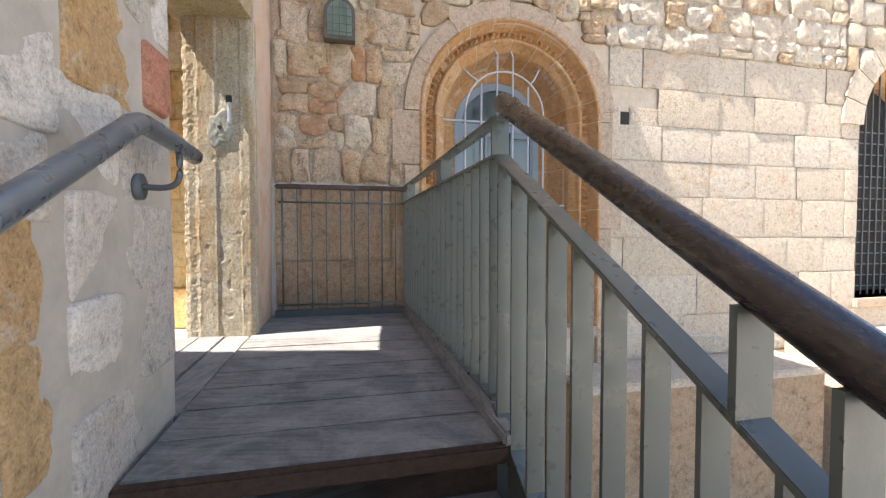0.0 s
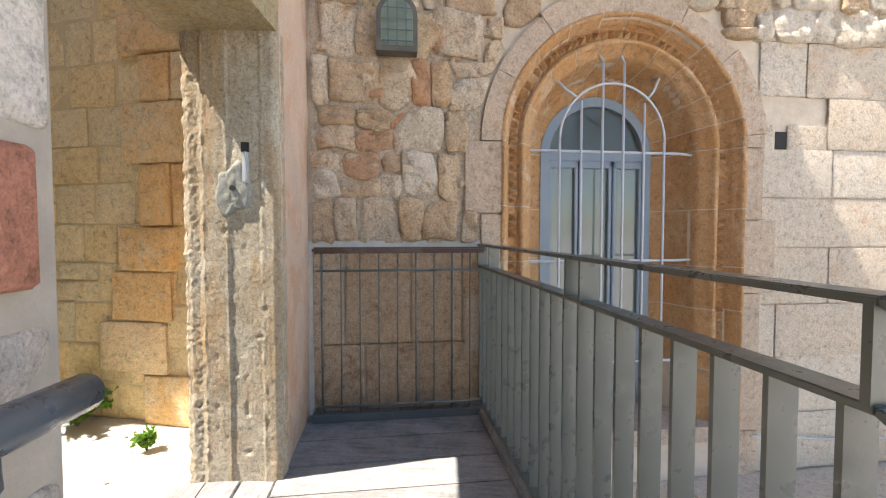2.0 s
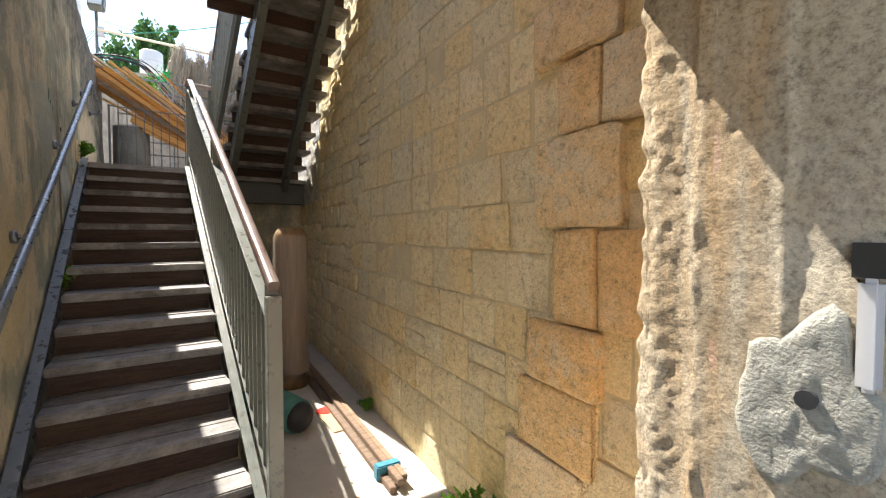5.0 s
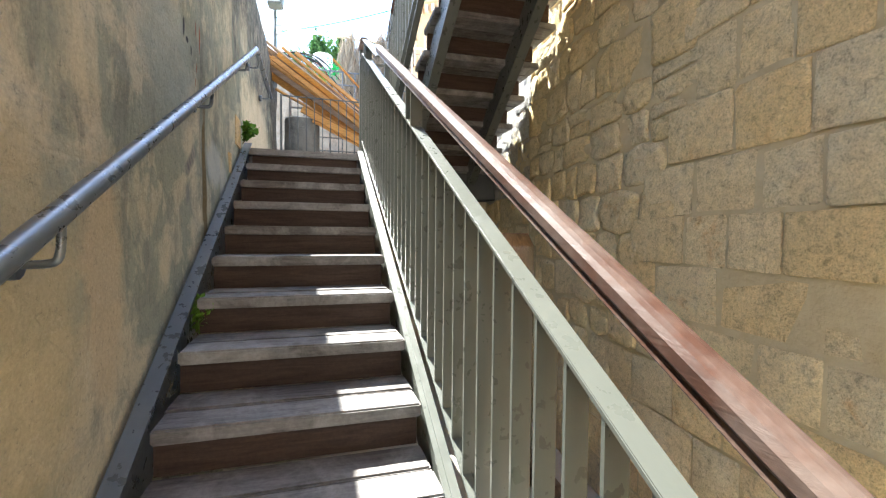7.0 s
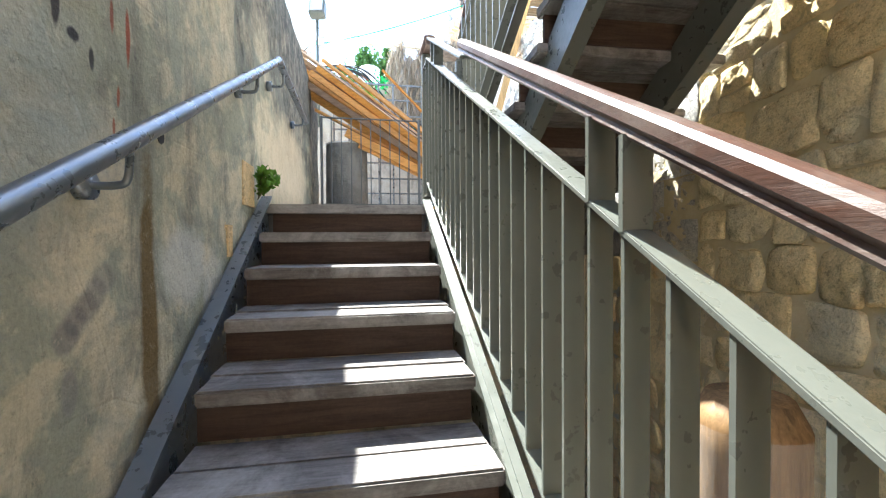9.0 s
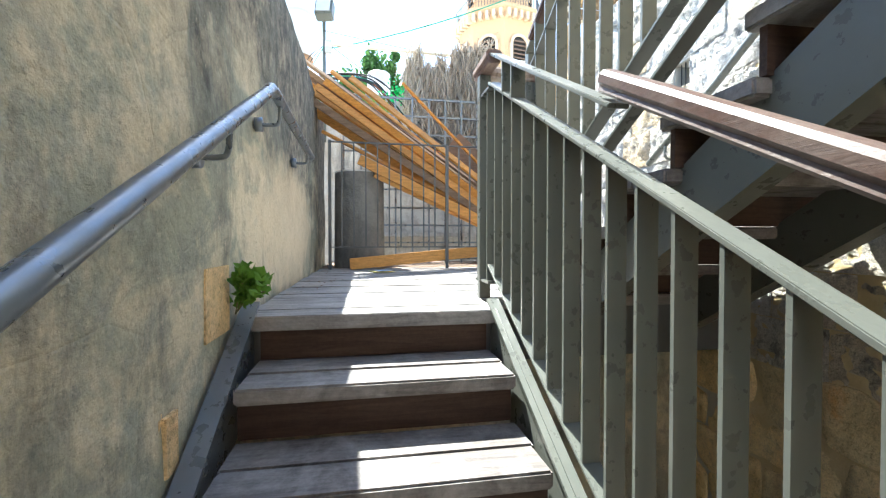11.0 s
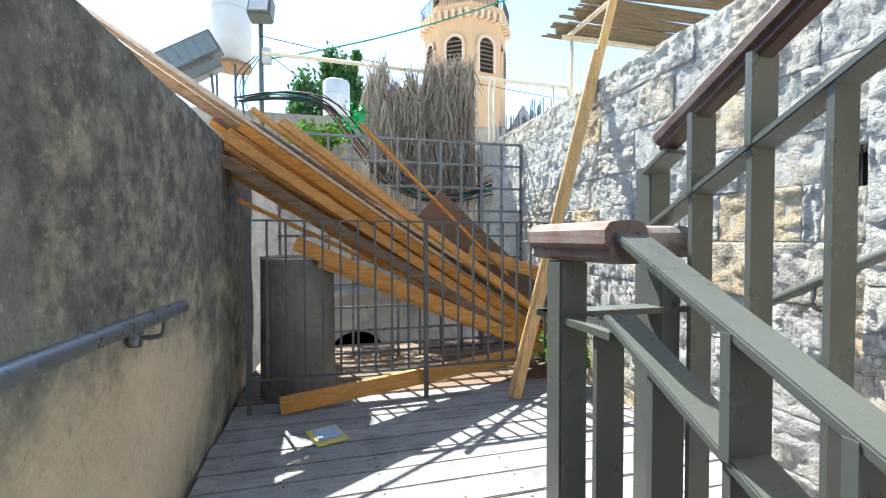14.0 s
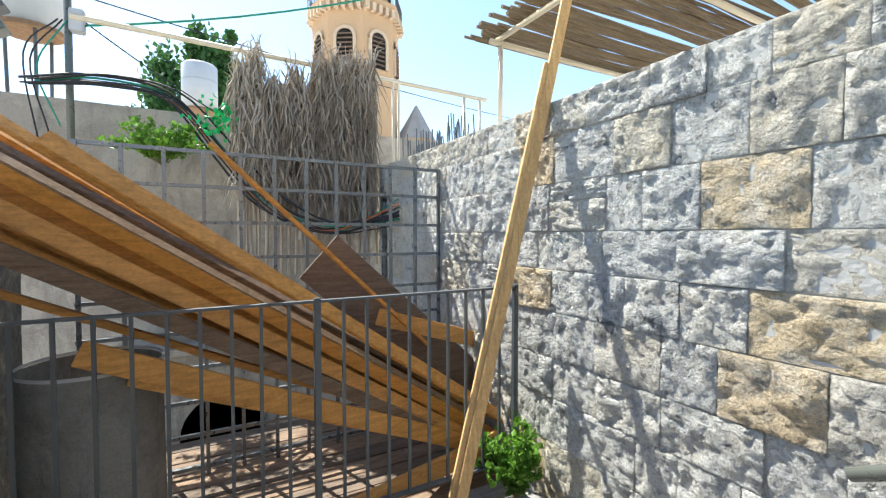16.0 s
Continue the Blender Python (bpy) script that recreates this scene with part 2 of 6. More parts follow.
def concrete_mat(name, dark, pale, rust):
    n = NT(name)
    a = n.mix(n.ramp(n.noise(3, 6, 0.7), [(0.35, 0.0), (0.65, 1.0)]), dark, pale)
    a = n.mix(n.ramp(n.noise(2.2, 5, 0.7, n.scaled(3, 3, 0.6), 0.5), [(0.48, 0.0), (0.66, 0.8)]), a, rust)
    fine = n.noise(60, 6, 0.75)
    a = n.mix(1.0, a, n.ramp(fine, [(0.32, 0.50), (0.48, 0.95), (0.7, 1.15)]), "MULTIPLY")
    grit = n.noise(150, 5, 0.8)
    a = n.mix(1.0, a, n.ramp(grit, [(0.34, 0.62), (0.52, 1.05)]), "MULTIPLY")
    nb = n.bump(n.noise(26, 6, 0.75), 0.5, 0.006)
    nb = n.bump(grit, 0.8, 0.003, nb)
    nb = n.bump(fine, 0.7, 0.004, nb)
    nb = n.bump(n.noise(22, 2, 0.5, n.scaled(1.0, 1.0, 0.03)), 0.35, 0.012, nb)
    return n.done(a, 0.95, nb, spec=0.1)


def plaster_mat(name, light, mid, dark, black, streak=True, algae=None, stains=()):
    n = NT(name)
    a = n.mix(n.ramp(n.noise(1.9, 7, 0.62, distort=0.5), [(0.44, 0.0), (0.53, 1.0)]), light, mid)
    a = n.mix(n.ramp(n.noise(3.7, 6, 0.6, distort=0.3), [(0.55, 0.0), (0.60, 0.55)]), a, (light[0] * 1.12, light[1] * 1.10, light[2] * 1.08))
    a = n.mix(n.ramp(n.noise(2.6, 7, 0.75, distort=0.6), [(0.52, 0.0), (0.68, 0.85)]), a, dark)
    if streak:
        a = n.mix(n.ramp(n.noise(2.5, 7, 0.75, n.scaled(1.6, 1.6, 0.45), 0.4), [(0.52, 0.0), (0.70, 0.75)]), a, black)
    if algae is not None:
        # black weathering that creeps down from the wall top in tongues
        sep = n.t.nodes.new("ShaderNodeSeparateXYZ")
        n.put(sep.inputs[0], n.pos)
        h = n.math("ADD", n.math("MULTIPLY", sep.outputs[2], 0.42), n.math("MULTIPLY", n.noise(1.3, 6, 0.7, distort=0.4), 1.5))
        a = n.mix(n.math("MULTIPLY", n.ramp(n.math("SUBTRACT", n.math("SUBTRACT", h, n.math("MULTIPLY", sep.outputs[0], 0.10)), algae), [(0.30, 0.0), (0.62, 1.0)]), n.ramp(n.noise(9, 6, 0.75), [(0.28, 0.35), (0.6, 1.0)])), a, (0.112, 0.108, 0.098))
    for cx, cz, rx, rz, c, k in stains:
        a = n.mix(n.math("MULTIPLY", n.blob(cx, cz, rx, rz), k), a, c)
    speck = n.ramp(n.noise(38, 7, 0.85), [(0.56, 0.0), (0.69, 0.7)])
    a = n.mix(speck, a, black)
    chip = n.ramp(n.noise(26, 6, 0.8), [(0.59, 0.0), (0.70, 0.5)])
    a = n.mix(chip, a, (min(1, light[0] * 1.15), min(1, light[1] * 1.15), min(1, light[2] * 1.2)))
    a = n.mix(1.0, a, n.ramp(n.noise(90, 4, 0.7), [(0.3, 0.85), (0.7, 1.07)]), "MULTIPLY")
    crack = n.ramp(n.voro(2.3, "DISTANCE_TO_EDGE", n.mix(0.12, n.pos, n.t.nodes.new("ShaderNodeTexNoise").outputs["Color"])), [(0.0, 0.0), (0.012, 1.0)])
    nb = n.bump(n.noise(6, 6, 0.65), 0.6, 0.04)
    nb = n.bump(crack, 0.25, 0.006, nb)
    nb = n.bump(n.noise(60, 5, 0.7), 0.4, 0.006, nb)
    return n.done(a, 0.93, nb, spec=0.12)


M_CONC = concrete_mat("board_marked_concrete", (0.36, 0.29, 0.20), (0.51, 0.455, 0.36), (0.41, 0.275, 0.145))
M_LINTEL = concrete_mat("stained_lintel_concrete", (0.36, 0.295, 0.18), (0.48, 0.40, 0.27), (0.42, 0.30, 0.14))
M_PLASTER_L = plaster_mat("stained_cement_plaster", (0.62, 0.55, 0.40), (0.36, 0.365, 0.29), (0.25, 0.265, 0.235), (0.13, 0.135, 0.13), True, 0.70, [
    (-1.3, 0.35, 1.15, 0.50, (0.62, 0.52, 0.37), 0.75),
    (3.05, -0.95, 0.45, 0.55, (0.56, 0.46, 0.28), 0.7), (2.55, -0.85, 0.16, 0.42, (0.60, 0.48, 0.32), 0.8),
    (1.30, -0.45, 0.055, 0.55, (0.17, 0.12, 0.055), 0.95), (1.32, -0.9, 0.10, 0.35, (0.24, 0.18, 0.10), 0.6),
    (1.02, -0.30, 0.22, 0.16, (0.60, 0.60, 0.56), 0.7), (0.75, -0.45, 0.14, 0.25, (0.58, 0.58, 0.54), 0.6), (1.9, 0.05, 0.45, 0.35, (0.40, 0.42, 0.36), 0.7),
    (1.67, -0.41, 0.05, 0.045, (0.14, 0.14, 0.16), 0.55), (1.64, -0.385, 0.05, 0.045, (0.14, 0.14, 0.16), 0.55), (1.605, -0.36, 0.055, 0.045, (0.15, 0.15, 0.165), 0.55), (1.57, -0.335, 0.055, 0.045, (0.17, 0.17, 0.18), 0.5), (1.53, -0.305, 0.06, 0.04, (0.20, 0.20, 0.20), 0.45), (1.66, -0.53, 0.03, 0.06, (0.24, 0.24, 0.24), 0.6),
    (1.66, 0.27, 0.014, 0.06, (0.05, 0.05, 0.06), 0.95), (1.61, 0.23, 0.022, 0.016, (0.05, 0.05, 0.06), 0.95), (1.55, 0.20, 0.010, 0.03, (0.05, 0.05, 0.06), 0.9), (1.40, 0.32, 0.012, 0.08, (0.33, 0.10, 0.06), 0.95), (1.47, 0.34, 0.010, 0.05, (0.28, 0.10, 0.07), 0.85), (1.44, 0.15, 0.008, 0.03, (0.33, 0.10, 0.06), 0.85), (1.46, 0.07, 0.007, 0.025, (0.33, 0.10, 0.06), 0.85)])
M_PLASTER_P = plaster_mat("pink_lime_plaster", (0.62, 0.46, 0.35), (0.58, 0.38, 0.26), (0.50, 0.46, 0.41), (0.40, 0.26, 0.19), False)
M_PLASTER_W = plaster_mat("old_white_plaster", (0.43, 0.395, 0.345), (0.36, 0.325, 0.28), (0.26, 0.235, 0.20), (0.16, 0.145, 0.13))
M_GROUND = plain_mat("dusty_concrete_ground", (0.46, 0.43, 0.375), (0.57, 0.535, 0.475), 3, 0.95, 0.5, 0.1)
M_PAVE = plain_mat("pale_stone_paving", (0.50, 0.46, 0.40), (0.60, 0.55, 0.48), 2, 0.9, 0.5, 0.15)


def glass_mat():
    n = NT("window_glass")
    b = n.b
    # opaque panes: grey-green base colour stands in for reflected wall and sky
    b.inputs["Base Color"].default_value = (0.15, 0.175, 0.16, 1)
    b.inputs["Roughness"].default_value = 0.06
    b.inputs["Specular IOR Level"].default_value = 0.8
    return n.m


M_GLASS = glass_mat()
M_WINFRAME = paint_mat("blue_grey_window_paint", (0.19, 0.235, 0.285), (0.225, 0.27, 0.32), 0.42)
# black of rubber parts; also colours in the shade of small holes
M_BLACK = plain_mat("rubber_black_and_hole_shade", (0.02, 0.02, 0.022), (0.035, 0.035, 0.037), 20, 0.6, 0.1)
# dark base colour that stands in for the shade inside openings
M_SHADE_FILL = plain_mat("opening_shade_dark", (0.03, 0.028, 0.026), (0.05, 0.047, 0.043), 5, 0.95, 0.2)

# ---- mesh helpers ----
I4 = Matrix.Identity(4)


def part(name, bm, material, parent=None, label="", smooth=False):
    me = bpy.data.meshes.new(name)
    bmesh.ops.recalc_face_normals(bm, faces=bm.faces)
    bm.to_mesh(me)
    bm.free()
    me.materials.append(material)
    if smooth:
        me.polygons.foreach_set("use_smooth", [True] * len(me.polygons))
    ob = new(name, me)
    if parent:
        ob.parent = parent
    if label:
        ob["label"] = label
    return ob


def thing(name, label, category, m=I4, group="", kind=""):
    ob = new(name)
    ob.empty_display_size = 0.1
    ob.matrix_world = m
    return tagged(ob, label, category, group, kind)


def box(bm, x0, x1, y0, y1, z0, z1, m=None, bevel=0.0):
    vs = [bm.verts.new((x, y, z)) for x in (x0, x1) for y in (y0, y1) for z in (z0, z1)]
    fs = [bm.faces.new([vs[i] for i in q]) for q in ((0, 1, 3, 2), (4, 6, 7, 5), (0, 4, 5, 1), (2, 3, 7, 6), (0, 2, 6, 4), (1, 5, 7, 3))]
    if bevel:
        r = bmesh.ops.bevel(bm, geom=list({e for f in fs for e in f.edges}), offset=bevel, segments=2, affect="EDGES", clamp_overlap=True)
        vs = list({v for f in r["faces"] for v in f.verts} | {v for v in vs if v.is_valid})
    if m is not None:
        bmesh.ops.transform(bm, matrix=m, verts=[v for v in vs if v.is_valid])
    return bm


def nb():
    return bmesh.new()


def frame_of(a, b, up=(0, 0, 1)):
    a, b = Vector(a), Vector(b)
    x = (b - a).normalized()
    z = Vector(up)
    y = z.cross(x)
    if y.length < 1e-4:
        y = Vector((0, 1, 0)).cross(x)
    y.normalize()
    z = x.cross(y)
    return Matrix((x, y, z)).transposed().to_4x4(), (b - a).length


def bar(bm, a, b, w, h, up=(0, 0, 1), bevel=0.0):
    """A bar of width w (sideways) and height h, centred on the line from a to b."""
    m, n = frame_of(a, b, up)
    return box(bm, 0, n, -w / 2, w / 2, -h / 2, h / 2, Matrix.Translation(a) @ m, bevel)


def tube(bm, pts, r, n=10, cap=True):
    pts = [Vector(p) for p in pts]
    rings = []
    for i, p in enumerate(pts):
        d = (pts[min(i + 1, len(pts) - 1)] - pts[max(i - 1, 0)]).normalized()
        u = d.cross(Vector((0, 0, 1)))
        if u.length < 1e-3:
            u = d.cross(Vector((0, 1, 0)))
        u.normalize()
        v = u.cross(d)
        rr = r[i] if isinstance(r, (list, tuple)) else r
        rings.append([bm.verts.new(p + rr * (math.cos(k * math.tau / n) * u + math.sin(k * math.tau / n) * v)) for k in range(n)])
    for a, b in zip(rings, rings[1:]):
        for k in range(n):
            bm.faces.new((a[k], a[(k + 1) % n], b[(k + 1) % n], b[k]))
    if cap:
        bm.faces.new(rings[0][::-1])
        bm.faces.new(rings[-1])
    return bm


def smooth_path(pts, n=6):
    """A Catmull-Rom curve through the points."""
    p = [Vector(q) for q in pts]
    p = [2 * p[0] - p[1]] + p + [2 * p[-1] - p[-2]]
    out = []
    for i in range(1, len(p) - 2):
        for k in range(n):
            t = k / n
            a, b, c, d = p[i - 1], p[i], p[i + 1], p[i + 2]
            out.append(0.5 * ((2 * b) + (c - a) * t + (2 * a - 5 * b + 4 * c - d) * t * t + (3 * b - a - 3 * c + d) * t ** 3))
    return out + [p[-2]]


def slab(bm, x0, x1, z0, z1, y0, y1, step, amp, m=None, seed=0.0, faces="front"):
    """A wall slab whose front (towards -y, at y0) is gently uneven."""
    nx, nz = max(2, int((x1 - x0) / step)), max(2, int((z1 - z0) / step))
    g = []
    for i in range(nx + 1):
        row = []
        for k in range(nz + 1):
            x, z = x0 + (x1 - x0) * i / nx, z0 + (z1 - z0) * k / nz
            d = amp * (noise.noise((x * 1.7 + seed, z * 1.7, seed)) + 0.5 * noise.noise((x * 6 + seed, z * 6, 3 + seed)))
            row.append(bm.verts.new((x, y0 + d, z)))
        g.append(row)
    for i in range(nx):
        for k in range(nz):
            bm.faces.new((g[i][k], g[i + 1][k], g[i + 1][k + 1], g[i][k + 1]))
    vb = [bm.verts.new(p) for p in ((x0, y1, z0), (x1, y1, z0), (x1, y1, z1), (x0, y1, z1))]
    bm.faces.new(vb[::-1])
    bm.faces.new([g[i][0] for i in range(nx, -1, -1)] + [vb[0], vb[1]])
    bm.faces.new([g[i][nz] for i in range(nx + 1)] + [vb[2], vb[3]])
    bm.faces.new([g[0][k] for k in range(nz + 1)] + [vb[3], vb[0]])
    bm.faces.new([g[nx][k] for k in range(nz, -1, -1)] + [vb[1], vb[2]])
    if m is not None:
        bmesh.ops.transform(bm, matrix=m, verts=bm.verts[:])
    return bm


# unit stones: 1 x 1 across the face, front towards -y at -1, to be scaled
def unit_stone(seed, rough, irregular, edge=0.14, n=4, drop=0.55):
    r = random.Random(seed)
    bm = nb()
    g = []
    steps = [0.0, edge, 1 - edge, 1.0] if n == 4 else [i / (n - 1) for i in range(n)]
    for i, a in enumerate(steps):
        row = []
        for k, b in enumerate(steps):
            rim = i in (0, n - 1) or k in (0, n - 1)
            corner = i in (0, n - 1) and k in (0, n - 1)
            x, z = a - 0.5, b - 0.5
            x += r.uniform(-1, 1) * irregular * (0.6 if rim else 1)
            z += r.uniform(-1, 1) * irregular * (0.6 if rim else 1)
            if corner:
                x *= 1 - irregular * r.uniform(0.3, 1.6)
                z *= 1 - irregular * r.uniform(0.3, 1.6)
            y = (-drop if rim else -1.0) + r.uniform(-1, 1) * rough * (0.4 if rim else 1)
            if n > 5:
                y = (-drop if rim else -0.95) + rough * (0.45 if rim else 1) * (noise.noise((a * 3.1 + seed, b * 2.3, seed)) + 1.1 * noise.noise((a * 9 + seed, b * 7, 3)))
            row.append(bm.verts.new((x, y, z)))
        g.append(row)
    for i in range(n - 1):
        for k in range(n - 1):
            bm.faces.new((g[i][k], g[i + 1][k], g[i + 1][k + 1], g[i][k + 1]))
    loop = [g[i][0] for i in range(n)] + [g[n - 1][k] for k in range(1, n)] + [g[i][n - 1] for i in range(n - 2, -1, -1)] + [g[0][k] for k in range(n - 2, 0, -1)]
    back = [bm.verts.new((v.co.x, 0.6, v.co.z)) for v in loop]
    for i in range(len(loop)):
        j = (i + 1) % len(loop)
        bm.faces.new((loop[j], loop[i], back[i], back[j]))
    bmesh.ops.recalc_face_normals(bm, faces=bm.faces)
    me = bpy.data.meshes.new("stone")
    bm.to_mesh(me)
    bm.free()
    me.polygons.foreach_set("use_smooth", [True] * len(me.polygons))
    return me


STONE_SETS = {}


def stone_set(kind, mat):
    key = (kind, mat.name)
    if key not in STONE_SETS:
        rough, irr, edge, n, drop = {"cut": (0.08, 0.010, 0.04, 4, 0.85), "worn": (0.20, 0.03, 0.07, 4, 0.78), "rubble": (0.34, 0.095, 0.12, 4, 0.68), "rustic": (0.62, 0.008, 0.05, 13, 0.92)}[kind]
        out = []
        for i in range(9):
            me = unit_stone(i * 7 + len(kind), rough, irr, edge, n, drop)
            me.materials.append(mat)
            out.append(me)
        STONE_SETS[key] = out
    return STONE_SETS[key]


def courses(x0, x1, z0, z1, h, w, rng, split=0.0):
    """Rectangles of a coursed wall: heights and widths in the ranges h and w."""
    out, z = [], z0
    while z < z1 - 0.02:
        dz = min(rng.uniform(*h), z1 - z)
        if z1 - z - dz < h[0] * 0.5:
            dz = z1 - z
        x = x0 - rng.uniform(0, w[0])
        while x < x1:
            dx = rng.uniform(*w)
            a, b = max(x, x0), min(x + dx, x1)
            if b - a > 0.05:
                if rng.random() < split:
                    q = z + dz * rng.uniform(0.35, 0.65)
                    out += [(a, b, z, q), (a, b, q, z + dz)]
                else:
                    out.append((a, b, z, z + dz))
            x += dx
        z += dz
    return out


def lay(parent, m, rects, kind, mats, gap, depth, rng, near=None, limit=300, tilt=0.0, name="stone"):
    """Lay the stones: those nearest to the point near (wall coordinates) as objects, the rest joined in one mesh."""
    if near:
        rects = sorted(rects, key=lambda q: (0.5 * (q[0] + q[1]) - near[0]) ** 2 + (0.5 * (q[2] + q[3]) - near[1]) ** 2)
    rest = {}
    for i, (a, b, c, d) in enumerate(rects):
        w, h = b - a - gap, d - c - gap
        if w < 0.02 or h < 0.02:
            continue
        mat = mats[rng.randrange(len(mats))]
        me = stone_set(kind, mat)[rng.randrange(9)]
        dep = depth * rng.uniform(0.7, 1.3)
        mm = pose((a + b) / 2, 0, (c + d) / 2, 0, rng.uniform(-tilt, tilt), 0) @ Matrix.Diagonal((w, dep, h, 1))
        if i < limit:
            ob = new(name, me)
            ob.parent = parent
            ob.matrix_basis = m @ mm
        else:
            rest.setdefault(mat.name, (mat, []))[1].append((me, m @ mm))
    for mat, items in rest.values():
        vs, fs = [], []
        for me, mm in items:
            o = len(vs)
            vs += [(mm @ v.co)[:] for v in me.vertices]
            fs += [[o + q for q in p.vertices] for p in me.polygons]
        me = bpy.data.meshes.new("stones")
        me.from_pydata(vs, [], fs)
        me.materials.append(mat)
        me.polygons.foreach_set("use_smooth", [True] * len(me.polygons))
        ob = new("stones", me)
        ob.parent = parent
        tagged(ob, kind="stuff")


# ---- the plan ----
RISE, GOING = 0.17, 0.31
TOP, LOW = 0.0, -2.23          # upper landing and lower platform
YARD = -2.33
COURT = -4.1
FACADE = pose(6.546, 1.084, 0, 0, 0, 12.5)     # x along the arched wall, -y out of it


def at_facade(u, v, z):
    return FACADE @ Vector((u, v, z))


def rough_blocks(rects, rng, k=0.10):
    """Roughly squared outlines: rectangles with jittered corners and bowed sides."""
    out = []
    for a, b, c, d in rects:
        s = k * min(b - a, d - c)
        pts = ((a, c), ((a + b) / 2, c), (b, c), (b, (c + d) / 2), (b, d), ((a + b) / 2, d), (a, d), (a, (c + d) / 2))
        cx, cz = (a + b) / 2, (c + d) / 2
        poly = []
        for i, (x, z) in enumerate(pts):
            q = rng.uniform(0.0, 0.9) if i % 2 == 0 else rng.uniform(-0.5, 0.3)
            poly.append((x + (cx - x) / max(0.01, abs(cx - x) + abs(cz - z)) * s * q + rng.uniform(-0.5, 0.5) * s, z + (cz - z) / max(0.01, abs(cx - x) + abs(cz - z)) * s * q + rng.uniform(-0.5, 0.5) * s))
        out.append(poly)
    return out


def lay_cells(parent, m, polys, mats, gap, depth, rng, rough=0.35, soft=2, arches=(), cut=0.13):
    """One stone for each outline: rounded corners, an uneven face and worn edges."""
    for poly in polys:
        n = len(poly)
        cx, cz = sum(a for a, _ in poly) / n, sum(b for _, b in poly) / n
        if any(math.hypot(cx - u, max(0, cz - z)) < r + 0.03 and cz > sill for u, z, r, sill in arches):
            continue
        ring = []
        for a, b in poly:
            d = math.hypot(a - cx, b - cz)
            s = max(0.3, 1 - gap / max(d, 0.02))
            x, z = cx + (a - cx) * s, cz + (b - cz) * s
            for u, zc, r, sill in arches:
                if z > sill:
                    vx, vz = x - u, max(0, z - zc)
                    q = math.hypot(vx, vz)
                    if q < r:
                        x, z = u + vx * r / q, (zc + vz * r / q) if z > zc else z
            ring.append((x, z))
        for _ in range(soft):
            ring = [p for (a, b), (c, d) in zip(ring, ring[1:] + ring[:1]) for p in ((a + (c - a) * cut, b + (d - b) * cut), (c + (a - c) * cut, d + (b - d) * cut))]
        size = max(abs(a - cx) for a, _ in ring) + max(abs(b - cz) for _, b in ring)
        if size < 0.045:
            continue
        dp = depth * rng.uniform(0.75, 1.15)
        tx, tz, sd = rng.uniform(-0.10, 0.10), rng.uniform(-0.10, 0.10), rng.uniform(0, 99)
        bm = nb()
        levels = []
        for s, y in ((1.0, 0.02), (1.0, -0.60 * dp), (0.95, -0.92 * dp), (0.66, -1.0 * dp), (0.30, -1.0 * dp)):
            row = []
            for i, (a, b) in enumerate(ring):
                wob = 1 + (0.035 * noise.noise((a * 17 + sd, b * 17, s)) if s > 0.9 else 0)
                x, z = cx + (a - cx) * s * wob, cz + (b - cz) * s * wob
                yy = y
                if y < 0:
                    yy += rough * dp * (noise.noise((x * 11 + sd, z * 11, 0)) + 0.5 * noise.noise((x * 27, z * 27, sd))) * (1 if s < 0.9 else 0.6) + ((x - cx) * tx + (z - cz) * tz)
                row.append(bm.verts.new((x, yy, z)))
            levels.append(row)
        for r0, r1 in zip(levels, levels[1:]):
            for i in range(len(ring)):
                j = (i + 1) % len(ring)
                bm.faces.new((r0[i], r0[j], r1[j], r1[i]))
        bm.faces.new(levels[-1])
        ob = part("stone", bm, rng.choice(mats), parent, "", True)
        ob.matrix_basis = m

# ---- ground ----
bm = nb()
box(bm, -600, 600, -600, 600, COURT - 0.3, COURT)
tagged(part("ground", bm, M_PAVE), "pale dusty stone paving of the lower court", "ground", kind="structure")

# ---- walls: cores first, their stones come last in the file ----
ARC_U, ARC_Z, ARC_R = 1.307, -0.60, 0.93       # arched window: centre, springing, outer radius
ARC_IN, ARC_SILL = 0.80, -2.45


def arch_pts(cu, cz, r, sill, n=24):
    return [(cu - r, sill)] + [(cu - r * math.cos(math.pi * i / n), cz + r * math.sin(math.pi * i / n)) for i in range(n + 1)] + [(cu + r, sill)]


def wall_with_arches(bm, u0, u1, z0, z1, v0, v1, arches):
    """A wall slab with arched holes that go through it, made of upright strips."""
    us = sorted({u0, u1} | {u for a in arches for u, _ in arch_pts(*a)})
    for a, b in zip(us, us[1:]):
        mid = (a + b) / 2
        hole = next((q for q in arches if q[0] - q[2] < mid < q[0] + q[2]), None)

        def top(u):
            cu, cz, r, sill = hole
            return cz + math.sqrt(max(0, r * r - (u - cu) ** 2))

        if hole is None:
            box(bm, a, b, v0, v1, z0, z1)
        else:
            box(bm, a, b, v0, v1, z0, hole[3])
            za, zb = top(a), top(b)
            vs = [bm.verts.new(p) for p in ((a, v0, za), (b, v0, zb), (b, v0, z1), (a, v0, z1), (a, v1, za), (b, v1, zb), (b, v1, z1), (a, v1, z1))]
            for q in ((0, 1, 2, 3), (5, 4, 7, 6), (4, 5, 1, 0), (3, 2, 6, 7)):
                bm.faces.new([vs[i] for i in q])


